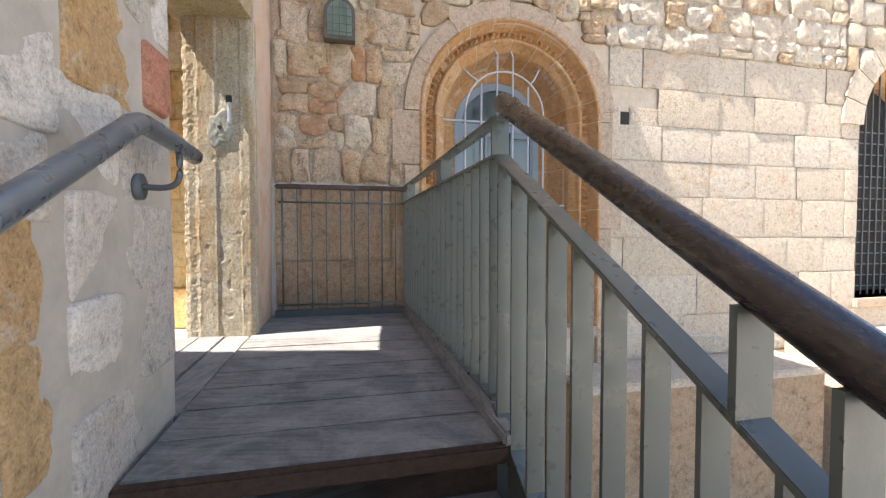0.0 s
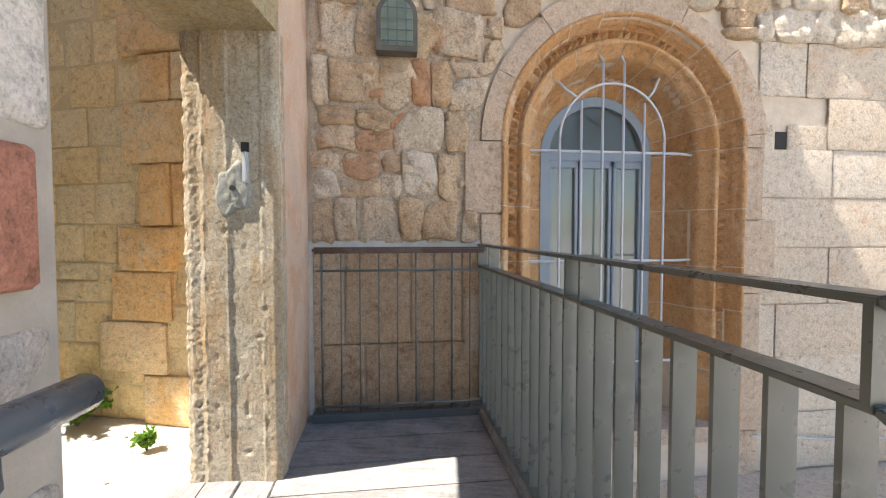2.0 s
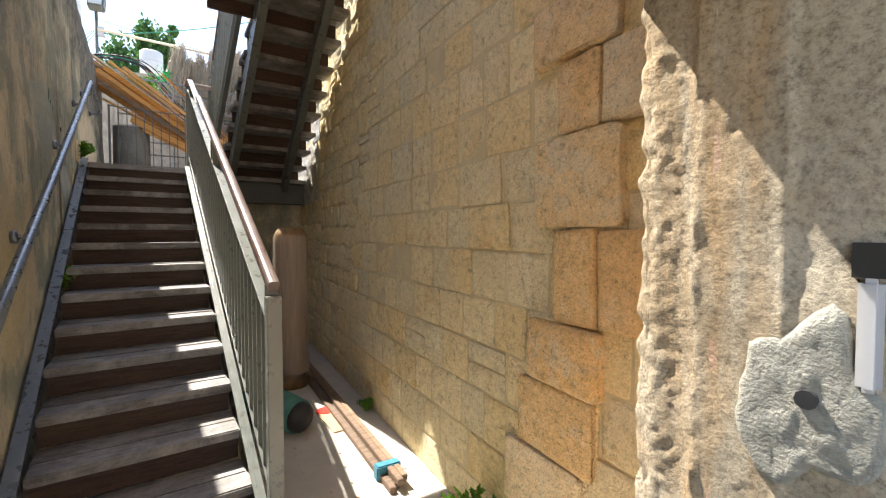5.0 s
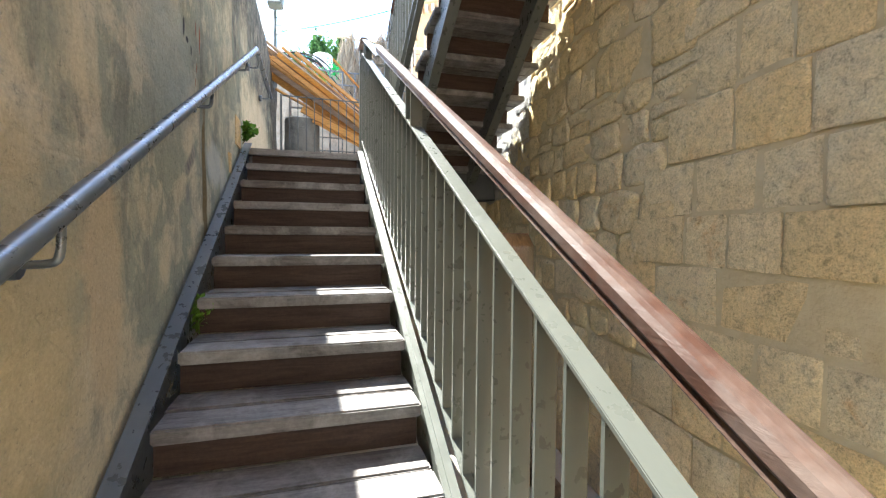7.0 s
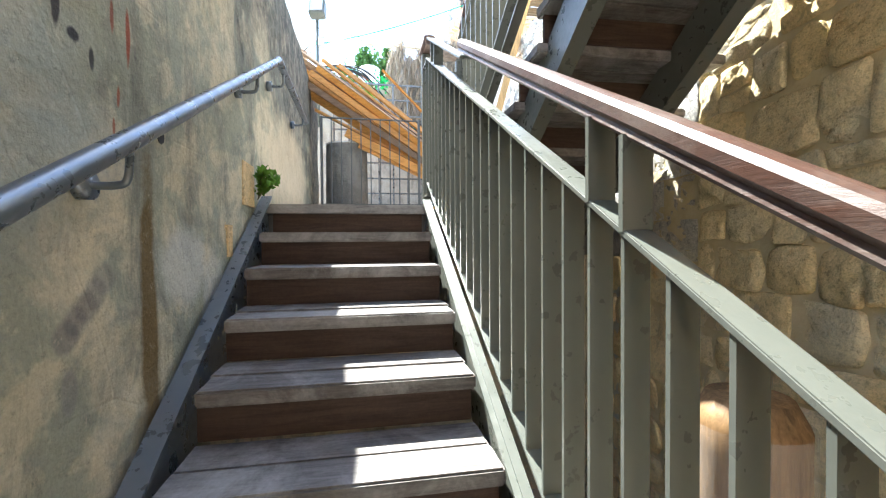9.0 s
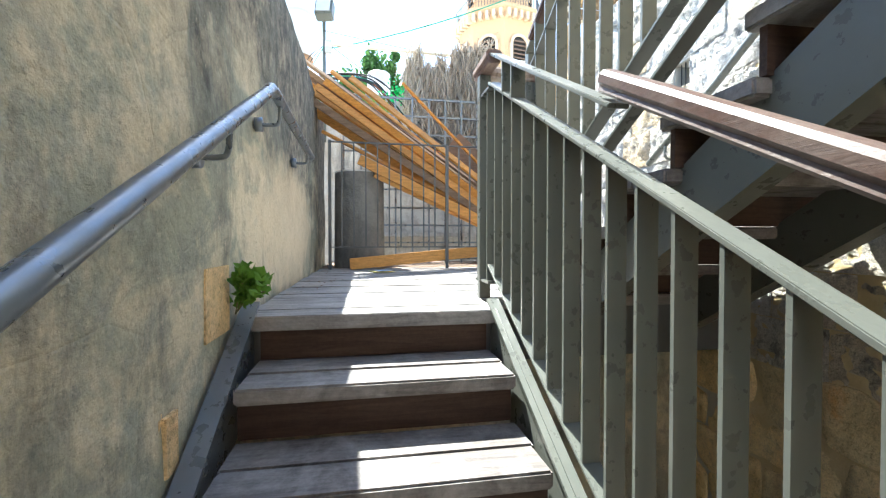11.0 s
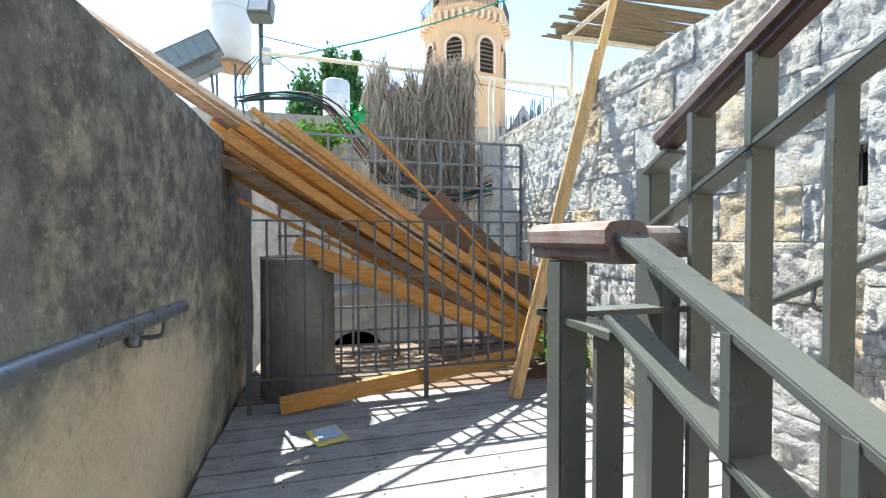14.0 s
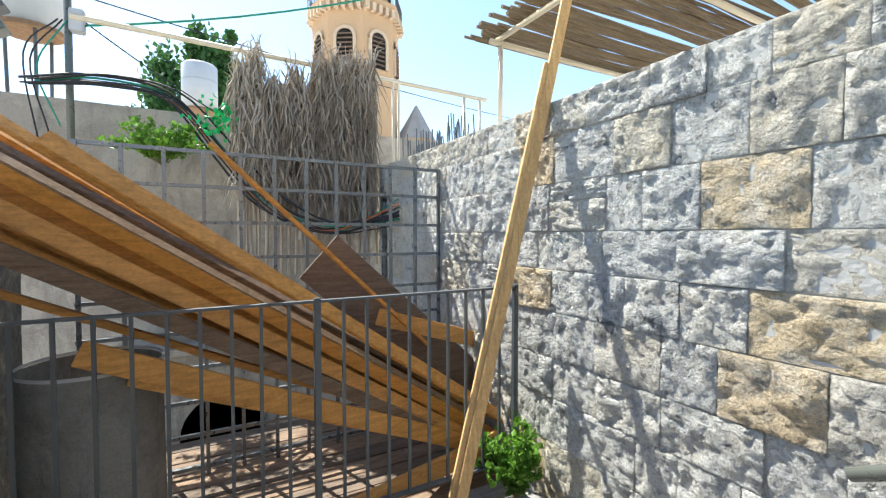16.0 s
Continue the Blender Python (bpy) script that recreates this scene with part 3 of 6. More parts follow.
WIN2 = (6.05, -0.45, 0.80, -2.3)
bm = nb()
wall_with_arches(bm, -1.13, 9.5, COURT, 5.2, 0.004, 0.75, [(ARC_U, ARC_Z, ARC_IN, ARC_SILL), WIN2])
bmesh.ops.remove_doubles(bm, verts=bm.verts[:], dist=0.0005)
wall_facade = part("wall_facade", bm, M_MORTAR)
wall_facade.matrix_world = FACADE
tagged(wall_facade, "old sunlit limestone wall of rubble and ashlar with an arched window", "wall", kind="structure")

# wall between the platform and the yard: near part, lintel, post, wall above
bm = nb()
box(bm, -1.13, -0.712, -7.0, -1.88, COURT, 4.3)
wall_near = part("wall_near", bm, plain_mat("smeared_grey_mortar", (0.40, 0.35, 0.29), (0.50, 0.44, 0.37), 7, 0.95, 0.8, 0.1))
wall_near.matrix_world = FACADE
tagged(wall_near, "patched wall of large pale and orange stones in grey mortar", "wall", kind="structure")
wall_pier = thing("wall_pier", "pier and wall above the doorway in flaking pink plaster", "wall", FACADE, kind="structure")
bm = nb()
slab(bm, -0.66, 0.03, COURT, 4.3, 0.0, 0.30, 0.09, 0.008, pose(-0.66, 0, 0, 0, 0, 90), 4.0)
part("plaster_face", bm, M_PLASTER_P, wall_pier)
part("reveal", box(nb(), -1.03, -0.96, -0.56, 0.0, COURT, 4.3), M_PLASTER_P, wall_pier)
part("reveal", box(nb(), -1.03, -0.96, -0.64, -0.56, 0.0, 4.3), M_PLASTER_P, wall_pier)
part("wall_above", box(nb(), -1.12, -0.68, -1.89, -0.66, 0.02, 4.3), M_PLASTER_P, wall_pier)

# concrete post and lintel of the doorway
doorway = thing("door_frame_concrete", "rough board-marked concrete post and lintel of an open doorway", "door frame", FACADE @ pose(-0.665, -0.70, 0) @ pose(0, 0, 0, 0, 0, -7) @ pose(0.665, 0.70, 0), kind="structure")


def concrete_block(x0, x1, y0, y1, z0, z1, step, amp, seed):
    bm = nb()
    box(bm, x0, x1, y0, y1, z0, z1)
    n = [max(1, int((x1 - x0) / step)), max(1, int((y1 - y0) / step)), max(1, int((z1 - z0) / step))]
    for ax in range(3):
        lo = (x0, y0, z0)[ax]
        hi = (x1, y1, z1)[ax]
        for i in range(1, n[ax]):
            co, no = [0, 0, 0], [0, 0, 0]
            co[ax], no[ax] = lo + (hi - lo) * i / n[ax], 1
            bmesh.ops.bisect_plane(bm, geom=bm.verts[:] + bm.edges[:] + bm.faces[:], plane_co=co, plane_no=no)
    cx, cy, cz = (x0 + x1) / 2, (y0 + y1) / 2, (z0 + z1) / 2
    for v in bm.verts:
        e = sum((abs(v.co.x - x0) < 1e-4 or abs(v.co.x - x1) < 1e-4, abs(v.co.y - y0) < 1e-4 or abs(v.co.y - y1) < 1e-4, abs(v.co.z - z0) < 1e-4 or abs(v.co.z - z1) < 1e-4))
        p = v.co * 9 + Vector((seed, 0, 0))
        d = amp * (noise.noise(p) + 0.6 * noise.noise(p * 3))
        s = Vector((cx - v.co.x, cy - v.co.y, 0))
        if s.length > 0:
            v.co += s.normalized() * (abs(d) * (2.2 if e >= 2 else 0.6))
        # board marks: shallow ridges up the face
        if abs(v.co.y - y0) < 0.03:
            v.co.y -= 0.002 * (math.sin(v.co.x * 62) > 0.8)
    return bm


part("post", concrete_block(-1.062, -0.672, -0.684, -0.60, LOW - 0.1, -0.31, 0.05, 0.003, 2), M_CONC, doorway)
SEAMS = (-0.985, -0.878, -0.735)


def post_relief(x, z):
    """How far the cast face stands out: boards at different depths, ridges at their seams, a broken left arris."""
    p = (x * 11, z * 11, 2)
    d = 0.0022 * noise.noise(p) + 0.0009 * noise.noise((x * 38, z * 38, 5)) + 0.0007 * noise.noise((x * 85, z * 85, 8)) + 0.0005 * noise.noise((x * 150, z * 150, 1))
    for i, sx in enumerate(SEAMS):
        w = sx + 0.004 * noise.noise((i * 7, z * 9, 3))
        d += 0.006 * math.exp(-((x - w) / 0.005) ** 2) * max(0, 0.35 + noise.noise((i * 3, z * 14, 6)))
        d += 0.004 * (x > w) * (1, -1, 0.6)[i]
    if x < -1.0:
        d += 0.0022 * noise.noise((x * 60, z * 60, 11)) + 0.0022 * noise.noise((x * 110, z * 110, 4)) - 0.002
    pit = noise.noise((x * 24, z * 24, 31))
    return d - 0.004 * max(0, pit - 0.42) / 0.3


bm = nb()
g = []
nx, nz = 70, 320
for i in range(-1, nx + 2):
    row = []
    for k in range(nz + 1):
        a, z = max(0, min(nx, i)) / nx, LOW - 0.1 + (LOW * -1 - 0.21) * k / nz
        x = -1.072 + 0.407 * a
        edge = 0.014 * (noise.noise((z * 7, 0, 3)) + 0.8 * noise.noise((z * 30, 0, 9))) * max(0, 1 - a * 5) + 0.005 * noise.noise((z * 16, 5, 2)) * max(0, 1 - (1 - a) * 8)
        y = -0.6925 - post_relief(x, z) + (0.012 * (1 - a * 14) if a < 0.07 else 0) + (0.010 * (1 - (1 - a) * 20) if a > 0.95 else 0)
        if i in (-1, nx + 1):
            y = -0.61
        row.append(bm.verts.new((x + edge, y, z)))
    g.append(row)
for r0, r1 in zip(g, g[1:]):
    for k in range(nz):
        bm.faces.new((r0[k], r1[k], r1[k + 1], r0[k + 1]))
part("cast_face", bm, M_CONC, doorway, "", True)
part("lintel", concrete_block(-1.135, -0.665, -1.92, -0.62, -0.31, 0.03, 0.06, 0.010, 7), M_LINTEL, doorway)
bm = nb()
box(bm, -0.810, -0.788, -0.712, -0.690, -0.945, -0.815, None, 0.006)
tagged(part("bolt", bm, M_GRILLE, doorway, "galvanised sliding bolt plate let into the concrete"))
# dark block on the face gives the slot its shade as colour
bm = nb()
box(bm, -0.816, -0.784, -0.7035, -0.68, -0.815, -0.775)
part("bolt_slot", bm, M_SHADE_FILL, doorway, "slot above the bolt, its shade drawn as a dark block")
# thin trowelled patch of grey mortar with a ragged edge, and its bolt hole
bm = nb()
n_r, n_a = 12, 36
rings = []
for i in range(1, n_r + 1):
    ring = []
    for k in range(n_a):
        c, s = math.cos(k * math.tau / n_a), math.sin(k * math.tau / n_a)
        w = (i / n_r) * (1 + 0.5 * noise.noise((c * 1.3, s * 1.3, 4)) + 0.10 * noise.noise((c * 3.5, s * 3.5, 1)))
        x, z = -0.862 + 0.068 * w * c, -0.985 + 0.115 * w * s
        d = 0.003 * (1 - (i / n_r) ** 4) + (0.003 * noise.noise((x * 40, z * 40, 0)) + 0.0025 * noise.noise((x * 90, z * 90, 3))) * (i < n_r)
        ring.append(bm.verts.new((x, -0.7025 - d + 0.010 * (i == n_r), z)))
    rings.append(ring)
for r0, r1 in zip(rings, rings[1:]):
    for k in range(n_a):
        bm.faces.new((r0[k], r0[(k + 1) % n_a], r1[(k + 1) % n_a], r1[k]))
bm.faces.new(rings[0])
part("mortar_patch", bm, plain_mat("grey_cement_smear", (0.24, 0.24, 0.215), (0.36, 0.35, 0.305), 30, 0.95, 0.9, 0.1), doorway, "thin smear of grey mortar with a hole", True)
# black plug in place of the shade within the hole
bm = nb()
tube(bm, [(-0.852, -0.7115, -0.967), (-0.852, -0.69, -0.967)], 0.012, 10)
part("bolt_hole", bm, M_BLACK, doorway)
# yard: floor, plastered wall beside the stairs, yellow wall
bm = nb()
slab(bm, -3.0, 6.05, -1.3, 3.2, 0, 0.4, 0.25, 0.012, pose(0, 0, YARD, -90, 0, 0) @ pose(0, 0, 0, 0, 0, 0))
yard = part("floor_yard", bm, M_GROUND)
tagged(yard, "dusty pale concrete yard floor with litter", "floor", kind="structure")
bm = nb()
slab(bm, -5.85, 3.75, YARD - 0.1, 1.76, 0.0, 0.32, 0.09, 0.014, pose(0, -0.985, 0, 0, 0, 180), 1.0)
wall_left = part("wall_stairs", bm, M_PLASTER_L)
tagged(wall_left, "high cement-plastered wall with grey stains and black weathering", "wall", kind="structure")
YELLOW = pose(-0.9, 1.62, 0, 0, 0, -6.35)
VENTS = ((-0.985, -0.83, 1.325, 1.485), (-0.44, -0.31, 0.59, 0.715))
VENT_Y = (0.463, 0.594, 0.59, 0.715)     # the second vent in the yellow wall's own line
wall_yellow = thing("wall_yellow", "yellow limestone ashlar wall of the yard with worn joints", "wall", YELLOW, kind="structure")
for x0, x1, z0, z1 in ((0.075, 0.463, YARD - 0.1, 4.3), (0.594, 6.6, YARD - 0.1, 4.3), (0.463, 0.594, YARD - 0.1, 0.59), (0.463, 0.594, 0.715, 4.3)):
    part("core", box(nb(), x0, x1, -0.017, 0.5, z0, z1), M_MORTAR_Y if x0 > 0.5 else M_MORTAR_G, wall_yellow)
GREY = pose(0, 1.62, 0)
wall_grey = thing("wall_grey", "wall of rusticated grey and ochre limestone blocks", "wall", GREY, kind="structure")
for x0, x1, y0, z0, z1 in [(-5.2, -0.985, -0.013, -2.4, 2.30), (-0.83, -0.44, -0.013, -2.4, 2.30)] + [q for a, b, c, d in VENTS for q in ((a, b, -0.013, -2.4, c), (a, b, -0.013, d, 2.30), (a, b, 0.25, c, d))]:
    part("core", box(nb(), x0, x1, y0, 0.49, z0, z1), M_MORTAR_G, wall_grey)
# yard end under the landing
bm = nb()
slab(bm, -1.0, 1.7, YARD - 0.1, -0.3, 0, 0.3, 0.15, 0.02, pose(-0.75, 0, 0, 0, 0, 90), 9)
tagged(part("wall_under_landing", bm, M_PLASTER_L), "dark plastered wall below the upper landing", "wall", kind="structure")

# ---- lower platform ----
platform = thing("platform_deck", "weathered grey timber deck of the lower platform", "deck", FACADE, kind="structure")
bm = nb()
box(bm, -0.72, 0.36, -2.30, 0.0, LOW - 0.30, LOW - 0.06)
part("beam", bm, M_STEEL_D, platform)
rng = random.Random(11)
v = -2.335
PLATFORM_PLANKS = []
while v < -0.02:
    w = min(rng.uniform(0.20, 0.24), -0.005 - v)
    PLATFORM_PLANKS.append((-0.69, 0.325, v + 0.003, v + w - 0.003, 0.001 * rng.uniform(-2, 2)))
    v += w
bm = nb()
bar(bm, (0.345, -2.36, LOW + 0.012), (0.345, 0.0, LOW + 0.012), 0.05, 0.045, bevel=0.008)
part("kerb", bm, M_DECK_Y, platform, "worn brown timber edging strip")
# steps below the platform
entry_stair = thing("entry_steps", "short dark timber stair up to the platform", "stairs", FACADE, kind="structure")
for k in range(0, 8):
    z, v = LOW - RISE * k, -2.30 - GOING * k
    if k:
        part("tread", box(nb(), -0.70, 0.32, v - 0.03, v + 0.31, z - 0.05, z, None, 0.006), M_DECK_X, entry_stair)
    else:
        part("tread", box(nb(), -0.70, 0.335, v - 0.06, v + 0.0, z - 0.062, z - 0.004, None, 0.008), M_RISER, entry_stair)
    part("riser", box(nb(), -0.70, 0.32, v, v + 0.025, z - RISE, z - 0.05), M_RISER, entry_stair)
bm = nb()
bar(bm, (0.36, -2.25, LOW - 0.10), (0.36, -4.8, LOW - 0.10 - 2.55 * RISE / GOING), 0.012, 0.22)
part("stringer", bm, M_STEEL, entry_stair)


def flat_rail(name, label, a, b, low, mid, high, spacing, up, mat, m=I4, posts=(), wood=None, width=0.05, start=0.04, bar_t=0.010, lift=0.0, rail_mat=None):
    """A railing of upright flats set across a sloping or level line: offsets low, mid, high above the line from a to b."""
    t = thing(name, label, "railing", m)
    a, b = Vector(a), Vector(b)
    d = b - a
    run = Vector((d.x, d.y, 0))
    n = run.length
    e = run.normalized()
    side = Vector((-e.y, e.x, 0))

    def on(s, off):
        return a + d * (s / n) + Vector((0, 0, off))

    for nm, off, th, far in (("bottom_rail", low, 0.012, n), ("middle_rail", mid, 0.012, n), ("top_rail", high, 0.012, wood[0] + (0.06 if lift else 0.02) if wood else n)):
        part(nm, bar(nb(), on(0, off), on(far, off), width + 0.006, th, bevel=0.002), mat, t)
    fz = math.hypot(1, d.z / n)
    s = start
    base = None
    while s < n - 0.01:
        lo, hi = on(s, low), on(s, mid)
        if base is None:
            bm = nb()
            box(bm, -bar_t / 2, bar_t / 2, -width / 2, width / 2, low, mid)
            base = part("baluster", bm, mat, t)
            me = base.data
        else:
            base = new("baluster", me)
            base.parent = t
        base.matrix_basis = Matrix.Translation(on(s, 0)) @ Matrix.Rotation(math.atan2(e.y, e.x), 4, "Z")
        s += spacing
    for s in posts:
        ob = part("post", box(nb(), -0.006, 0.006, -width / 2 - 0.004, width / 2 + 0.004, mid, high + (0.024 + lift if wood and s > wood[0] else 0)), mat, t)
        ob.matrix_basis = Matrix.Translation(on(s, 0)) @ Matrix.Rotation(math.atan2(e.y, e.x), 4, "Z")
    if wood:
        s0, s1, wh = wood
        part("handrail", wood_rail(on(s0, high + 0.012 + lift), on(s1, high + 0.024 + lift), 0.05 * wh, 0.052 * wh, bool(rail_mat)), rail_mat or M_WOODRAIL, t, "varnished brown hardwood handrail", bool(rail_mat))
    return t


def wood_rail(a, b, w=0.058, h=0.058, plain=False):
    """A moulded handrail: rounded top, a groove on each side, or a plain oval one."""
    m, n = frame_of(a, b)
    prof = [(-0.30, 0.0), (0.30, 0.0), (0.42, 0.12), (0.36, 0.30), (0.50, 0.46), (0.50, 0.78), (0.38, 0.95), (0.15, 1.0), (-0.15, 1.0), (-0.38, 0.95), (-0.50, 0.78), (-0.50, 0.46), (-0.36, 0.30), (-0.42, 0.12)]
    if plain:
        prof = [(0.5 * math.sin(i * math.tau / 18), 0.5 - 0.5 * math.cos(i * math.tau / 18)) for i in range(18)]
    bm = nb()
    k = max(1, int(n / 0.25))
    rings = [[bm.verts.new(Matrix.Translation(a) @ m @ Vector((n * i / k, y * w, z * h))) for y, z in prof] for i in range(k + 1)]
    for r, q in zip(rings, rings[1:]):
        for i in range(len(prof)):
            j = (i + 1) % len(prof)
            bm.faces.new((r[i], r[j], q[j], q[i]))
    bm.faces.new(rings[0][::-1])
    bm.faces.new(rings[-1])
    return bm


# platform railing: level stretch, sloping stretch, end railing of thin rods
flat_rail("platform_railing", "grey-green painted steel railing of close-set upright flats", (0.365, -0.02, LOW), (0.365, -2.20, LOW), 0.07, 0.875, 1.0, 0.105, None, M_STEEL, FACADE, posts=(0.03, 0.30, 1.32, 1.42, 2.17))
flat_rail("stair_railing", "grey-green steel stair railing with a brown wooden handrail", (0.365, -2.20, LOW), (0.365, -4.9, LOW - 2.70 * RISE / GOING), 0.06, 0.875, 1.0, 0.115, None, M_STEEL, FACADE, posts=(0.90, 1.02, 1.9), wood=(0.0, 2.6, 1.25), rail_mat=M_RAIL_DARK)
end_rail = thing("end_railing", "low railing of thin grey rods under a dark rail", "railing", FACADE)
for z, r in ((LOW + 0.09, 0.009), (LOW + 0.86, 0.007)):
    part("rail", tube(nb(), [(-0.60, -0.14, z), (0.35, -0.14, z)], r, 8), M_STEEL, end_rail, "", True)
part("top_rail", bar(nb(), (-0.62, -0.14, LOW + 0.975), (0.36, -0.14, LOW + 0.975), 0.05, 0.035, bevel=0.01), M_WOODRAIL, end_rail, "dark brown top rail")
part("foot_rail", bar(nb(), (-0.63, -0.12, LOW + 0.025), (0.34, -0.12, LOW + 0.025), 0.06, 0.05, bevel=0.006), M_STEEL_D, end_rail)
for i in range(9):
    u = -0.57 + i * 0.105
    part("rod", tube(nb(), [(u, -0.14, LOW + 0.05), (u, -0.14, LOW + 0.96)], 0.0042 if i % 7 else 0.007, 8), M_STEEL, end_rail, "", True)

# handrail on the near wall
near_rail = thing("wall_handrail", "blue-grey painted steel pipe handrail on the stone wall", "handrail", FACADE)
part("pipe", tube(nb(), smooth_path([(-0.60, -4.6, -2.52), (-0.60, -3.0, -1.67), (-0.60, -2.5, -1.405), (-0.60, -2.42, -1.362), (-0.60, -2.33, -1.348), (-0.60, -2.0, -1.362)], 4), 0.025, 14), M_PIPE, near_rail, "", True)
for v, z in ((-2.14, -1.355), (-3.3, -1.83)):
    br = part("bracket", tube(nb(), smooth_path([(-0.60, v, z - 0.02), (-0.60, v, z - 0.09), (-0.63, v, z - 0.12), (-0.715, v, z - 0.12)], 4), 0.009, 8), M_STEEL_D, near_rail, "", True)
    part("plate", tube(nb(), [(-0.715, v, z - 0.12), (-0.695, v, z - 0.12)], 0.038, 14), M_STEEL_D, br, "", True)


# ---- main stair ----
main_stair = thing("main_stair", "timber stair with worn grey treads and dark brown risers", "stairs", kind="structure")
rng = random.Random(3)
for k in range(1, 14):
    x, z = GOING * k, -RISE * k
    dz = rng.uniform(-0.003, 0.003)
    part("tread", box(nb(), x - 0.155, x, -0.905 + rng.uniform(-0.008, 0.008), 0.0 + rng.uniform(-0.01, 0.006), z - 0.052 + dz, z + dz, None, 0.007), M_TREAD, main_stair)
    part("tread", box(nb(), x - GOING - 0.02, x - 0.161, -0.905, 0.0, z - 0.052 - dz, z - dz, None, 0.007), M_TREAD, main_stair)
for k in range(0, 14):
    x, z = GOING * k, -RISE * k
    part("riser", box(nb(), x - 0.055, x - 0.033, -0.90, -0.012, z - RISE, z - 0.052), M_RISER, main_stair)
for y, nm in ((-0.935, "stringer"), (0.02, "stringer")):
    bm = nb()
    bar(bm, (-0.05, y, -0.10), (4.15, y, -0.10 - 4.2 * RISE / GOING), 0.012, 0.26)
    bar(bm, (-0.05, y, 0.045 if y < 0 else 0.035), (4.15, y, (0.045 if y < 0 else 0.035) - 4.2 * RISE / GOING), 0.06 if y < 0 else 0.05, 0.012)
    part(nm, bm, M_PIPE if y < 0 else M_STEEL, main_stair)
flat_rail("main_stair_railing", "grey-green steel stair railing with a moulded brown wooden handrail", (-0.24, 0.08, 0.13), (3.84, 0.08, 0.13 - 4.08 * 0.542), 0.04, 0.880, 1.016, 0.113, None, M_STEEL, posts=(0.211, 0.324, 2.132, 2.245, 4.05), wood=(0.95, 4.10, 1.08), start=0.098, lift=0.006)
newel = thing("stair_newel", "square grey steel newel post at the stair foot", "post")
part("post", box(nb(), 3.82, 3.88, 0.045, 0.115, YARD, -1.07, None, 0.004), M_STEEL, newel)

stair_pipe = thing("stair_handrail", "blue-grey painted pipe handrail on the plastered wall", "handrail")
S = RISE / GOING
part("pipe", tube(nb(), smooth_path([(3.95, -0.88, -1.15), (2.0, -0.88, -0.185), (0.2, -0.88, 0.715), (-0.10, -0.88, 0.865), (-0.20, -0.88, 0.905), (-0.5, -0.88, 0.90), (-1.5, -0.88, 0.875)], 6), 0.024, 14), M_PIPE, stair_pipe, "", True)
for x in (3.0, 1.62, 0.40, -0.35, -1.32):
    z = 0.90 - max(0, x + 0.17) * 0.5
    br = part("bracket", tube(nb(), smooth_path([(x, -0.88, z - 0.015), (x, -0.885, z - 0.085), (x, -0.91, z - 0.10), (x, -0.975, z - 0.10)], 4), 0.009, 8), M_PIPE, stair_pipe, "", True)
    part("plate", tube(nb(), [(x, -0.985, z - 0.10), (x, -0.955, z - 0.10)], 0.032, 14), M_PIPE, br, "", True)

# ---- upper landing ----
landing = thing("landing_deck", "weathered grey timber deck of the upper landing", "deck", kind="structure")
bm = nb()
box(bm, -4.3, -0.06, -0.96, 0.02, -0.34, -0.06)
box(bm, -4.3, -0.45, 0.02, 1.60, -0.34, -0.06)
part("beam", bm, M_STEEL_D, landing)
rng = random.Random(21)
x = 0.012
LANDING_PLANKS = []
while x > -4.3:
    w = rng.uniform(0.155, 0.20)
    y1 = 0.04 if x - w / 2 > -0.42 else 1.60
    LANDING_PLANKS.append((x - w + 0.004, x - 0.004, -0.965 + rng.uniform(0, 0.015), y1, rng.uniform(-0.003, 0.003)))
    x -= w

# ---- upper flight ----
UP = pose(-0.45, 0.37, 0) @ pose(0, 0, 0, 0, 0, -2.0) @ pose(0.45, -0.37, 0)     # the upper flight follows the yellow wall
upper_stair = thing("upper_stair", "steel and dark timber stair rising over the yard", "stairs", UP, kind="structure")
for k in range(1, 15):
    x, z = -0.45 + GOING * (k - 1), RISE * k
    y0, y1 = 0.42 + 0.035 * (x + 0.45) if k < 8 else 0.12, 1.485 - 0.076 * (x + 0.45)     # from the eighth up widened, out of view, to shade the yellow wall
    part("tread", box(nb(), x - 0.03, x + GOING / 2 - 0.004, y0, y1, z - 0.05, z, None, 0.007), M_TREAD, upper_stair)
    part("tread", box(nb(), x + GOING / 2 + 0.002, x + GOING + 0.018, y0, y1, z - 0.05, z - 0.002, None, 0.007), M_TREAD, upper_stair)
    part("riser", box(nb(), x + 0.0, x + 0.022, y0 + 0.02, y1 - 0.04, z - RISE, z - 0.05), M_RISER, upper_stair)
for y, e in ((0.54, 0.0), (1.24, -0.31)):
    bm = nb()
    bar(bm, (-0.42, y, -0.10), (4.1, y + e, -0.10 + 4.52 * S), 0.075, 0.20)
    part("stringer", bm, M_STEEL, upper_stair)

# landing assumed above the view, drawn wide to keep sun off the wall
bm = nb()
box(bm, 3.90, 5.6, 0.0, 1.36, 2.18, 2.36)
part("top_landing", bm, M_RISER, upper_stair)
flat_rail("upper_stair_railing", "grey-green steel railing of the upper flight with a wooden handrail", (-0.50, 0.36, 0.16), (4.1, 0.36, 0.16 + 4.6 * S), 0.185, 0.985, 1.115, 0.121, None, M_STEEL, I4, posts=(0.135, 0.256, 1.345, 2.434, 3.402), wood=(0.05, 4.3, 1), start=0.135)
side_rail = thing("stair_side_rail", "grey-green steel flat running along the tread ends", "rail")
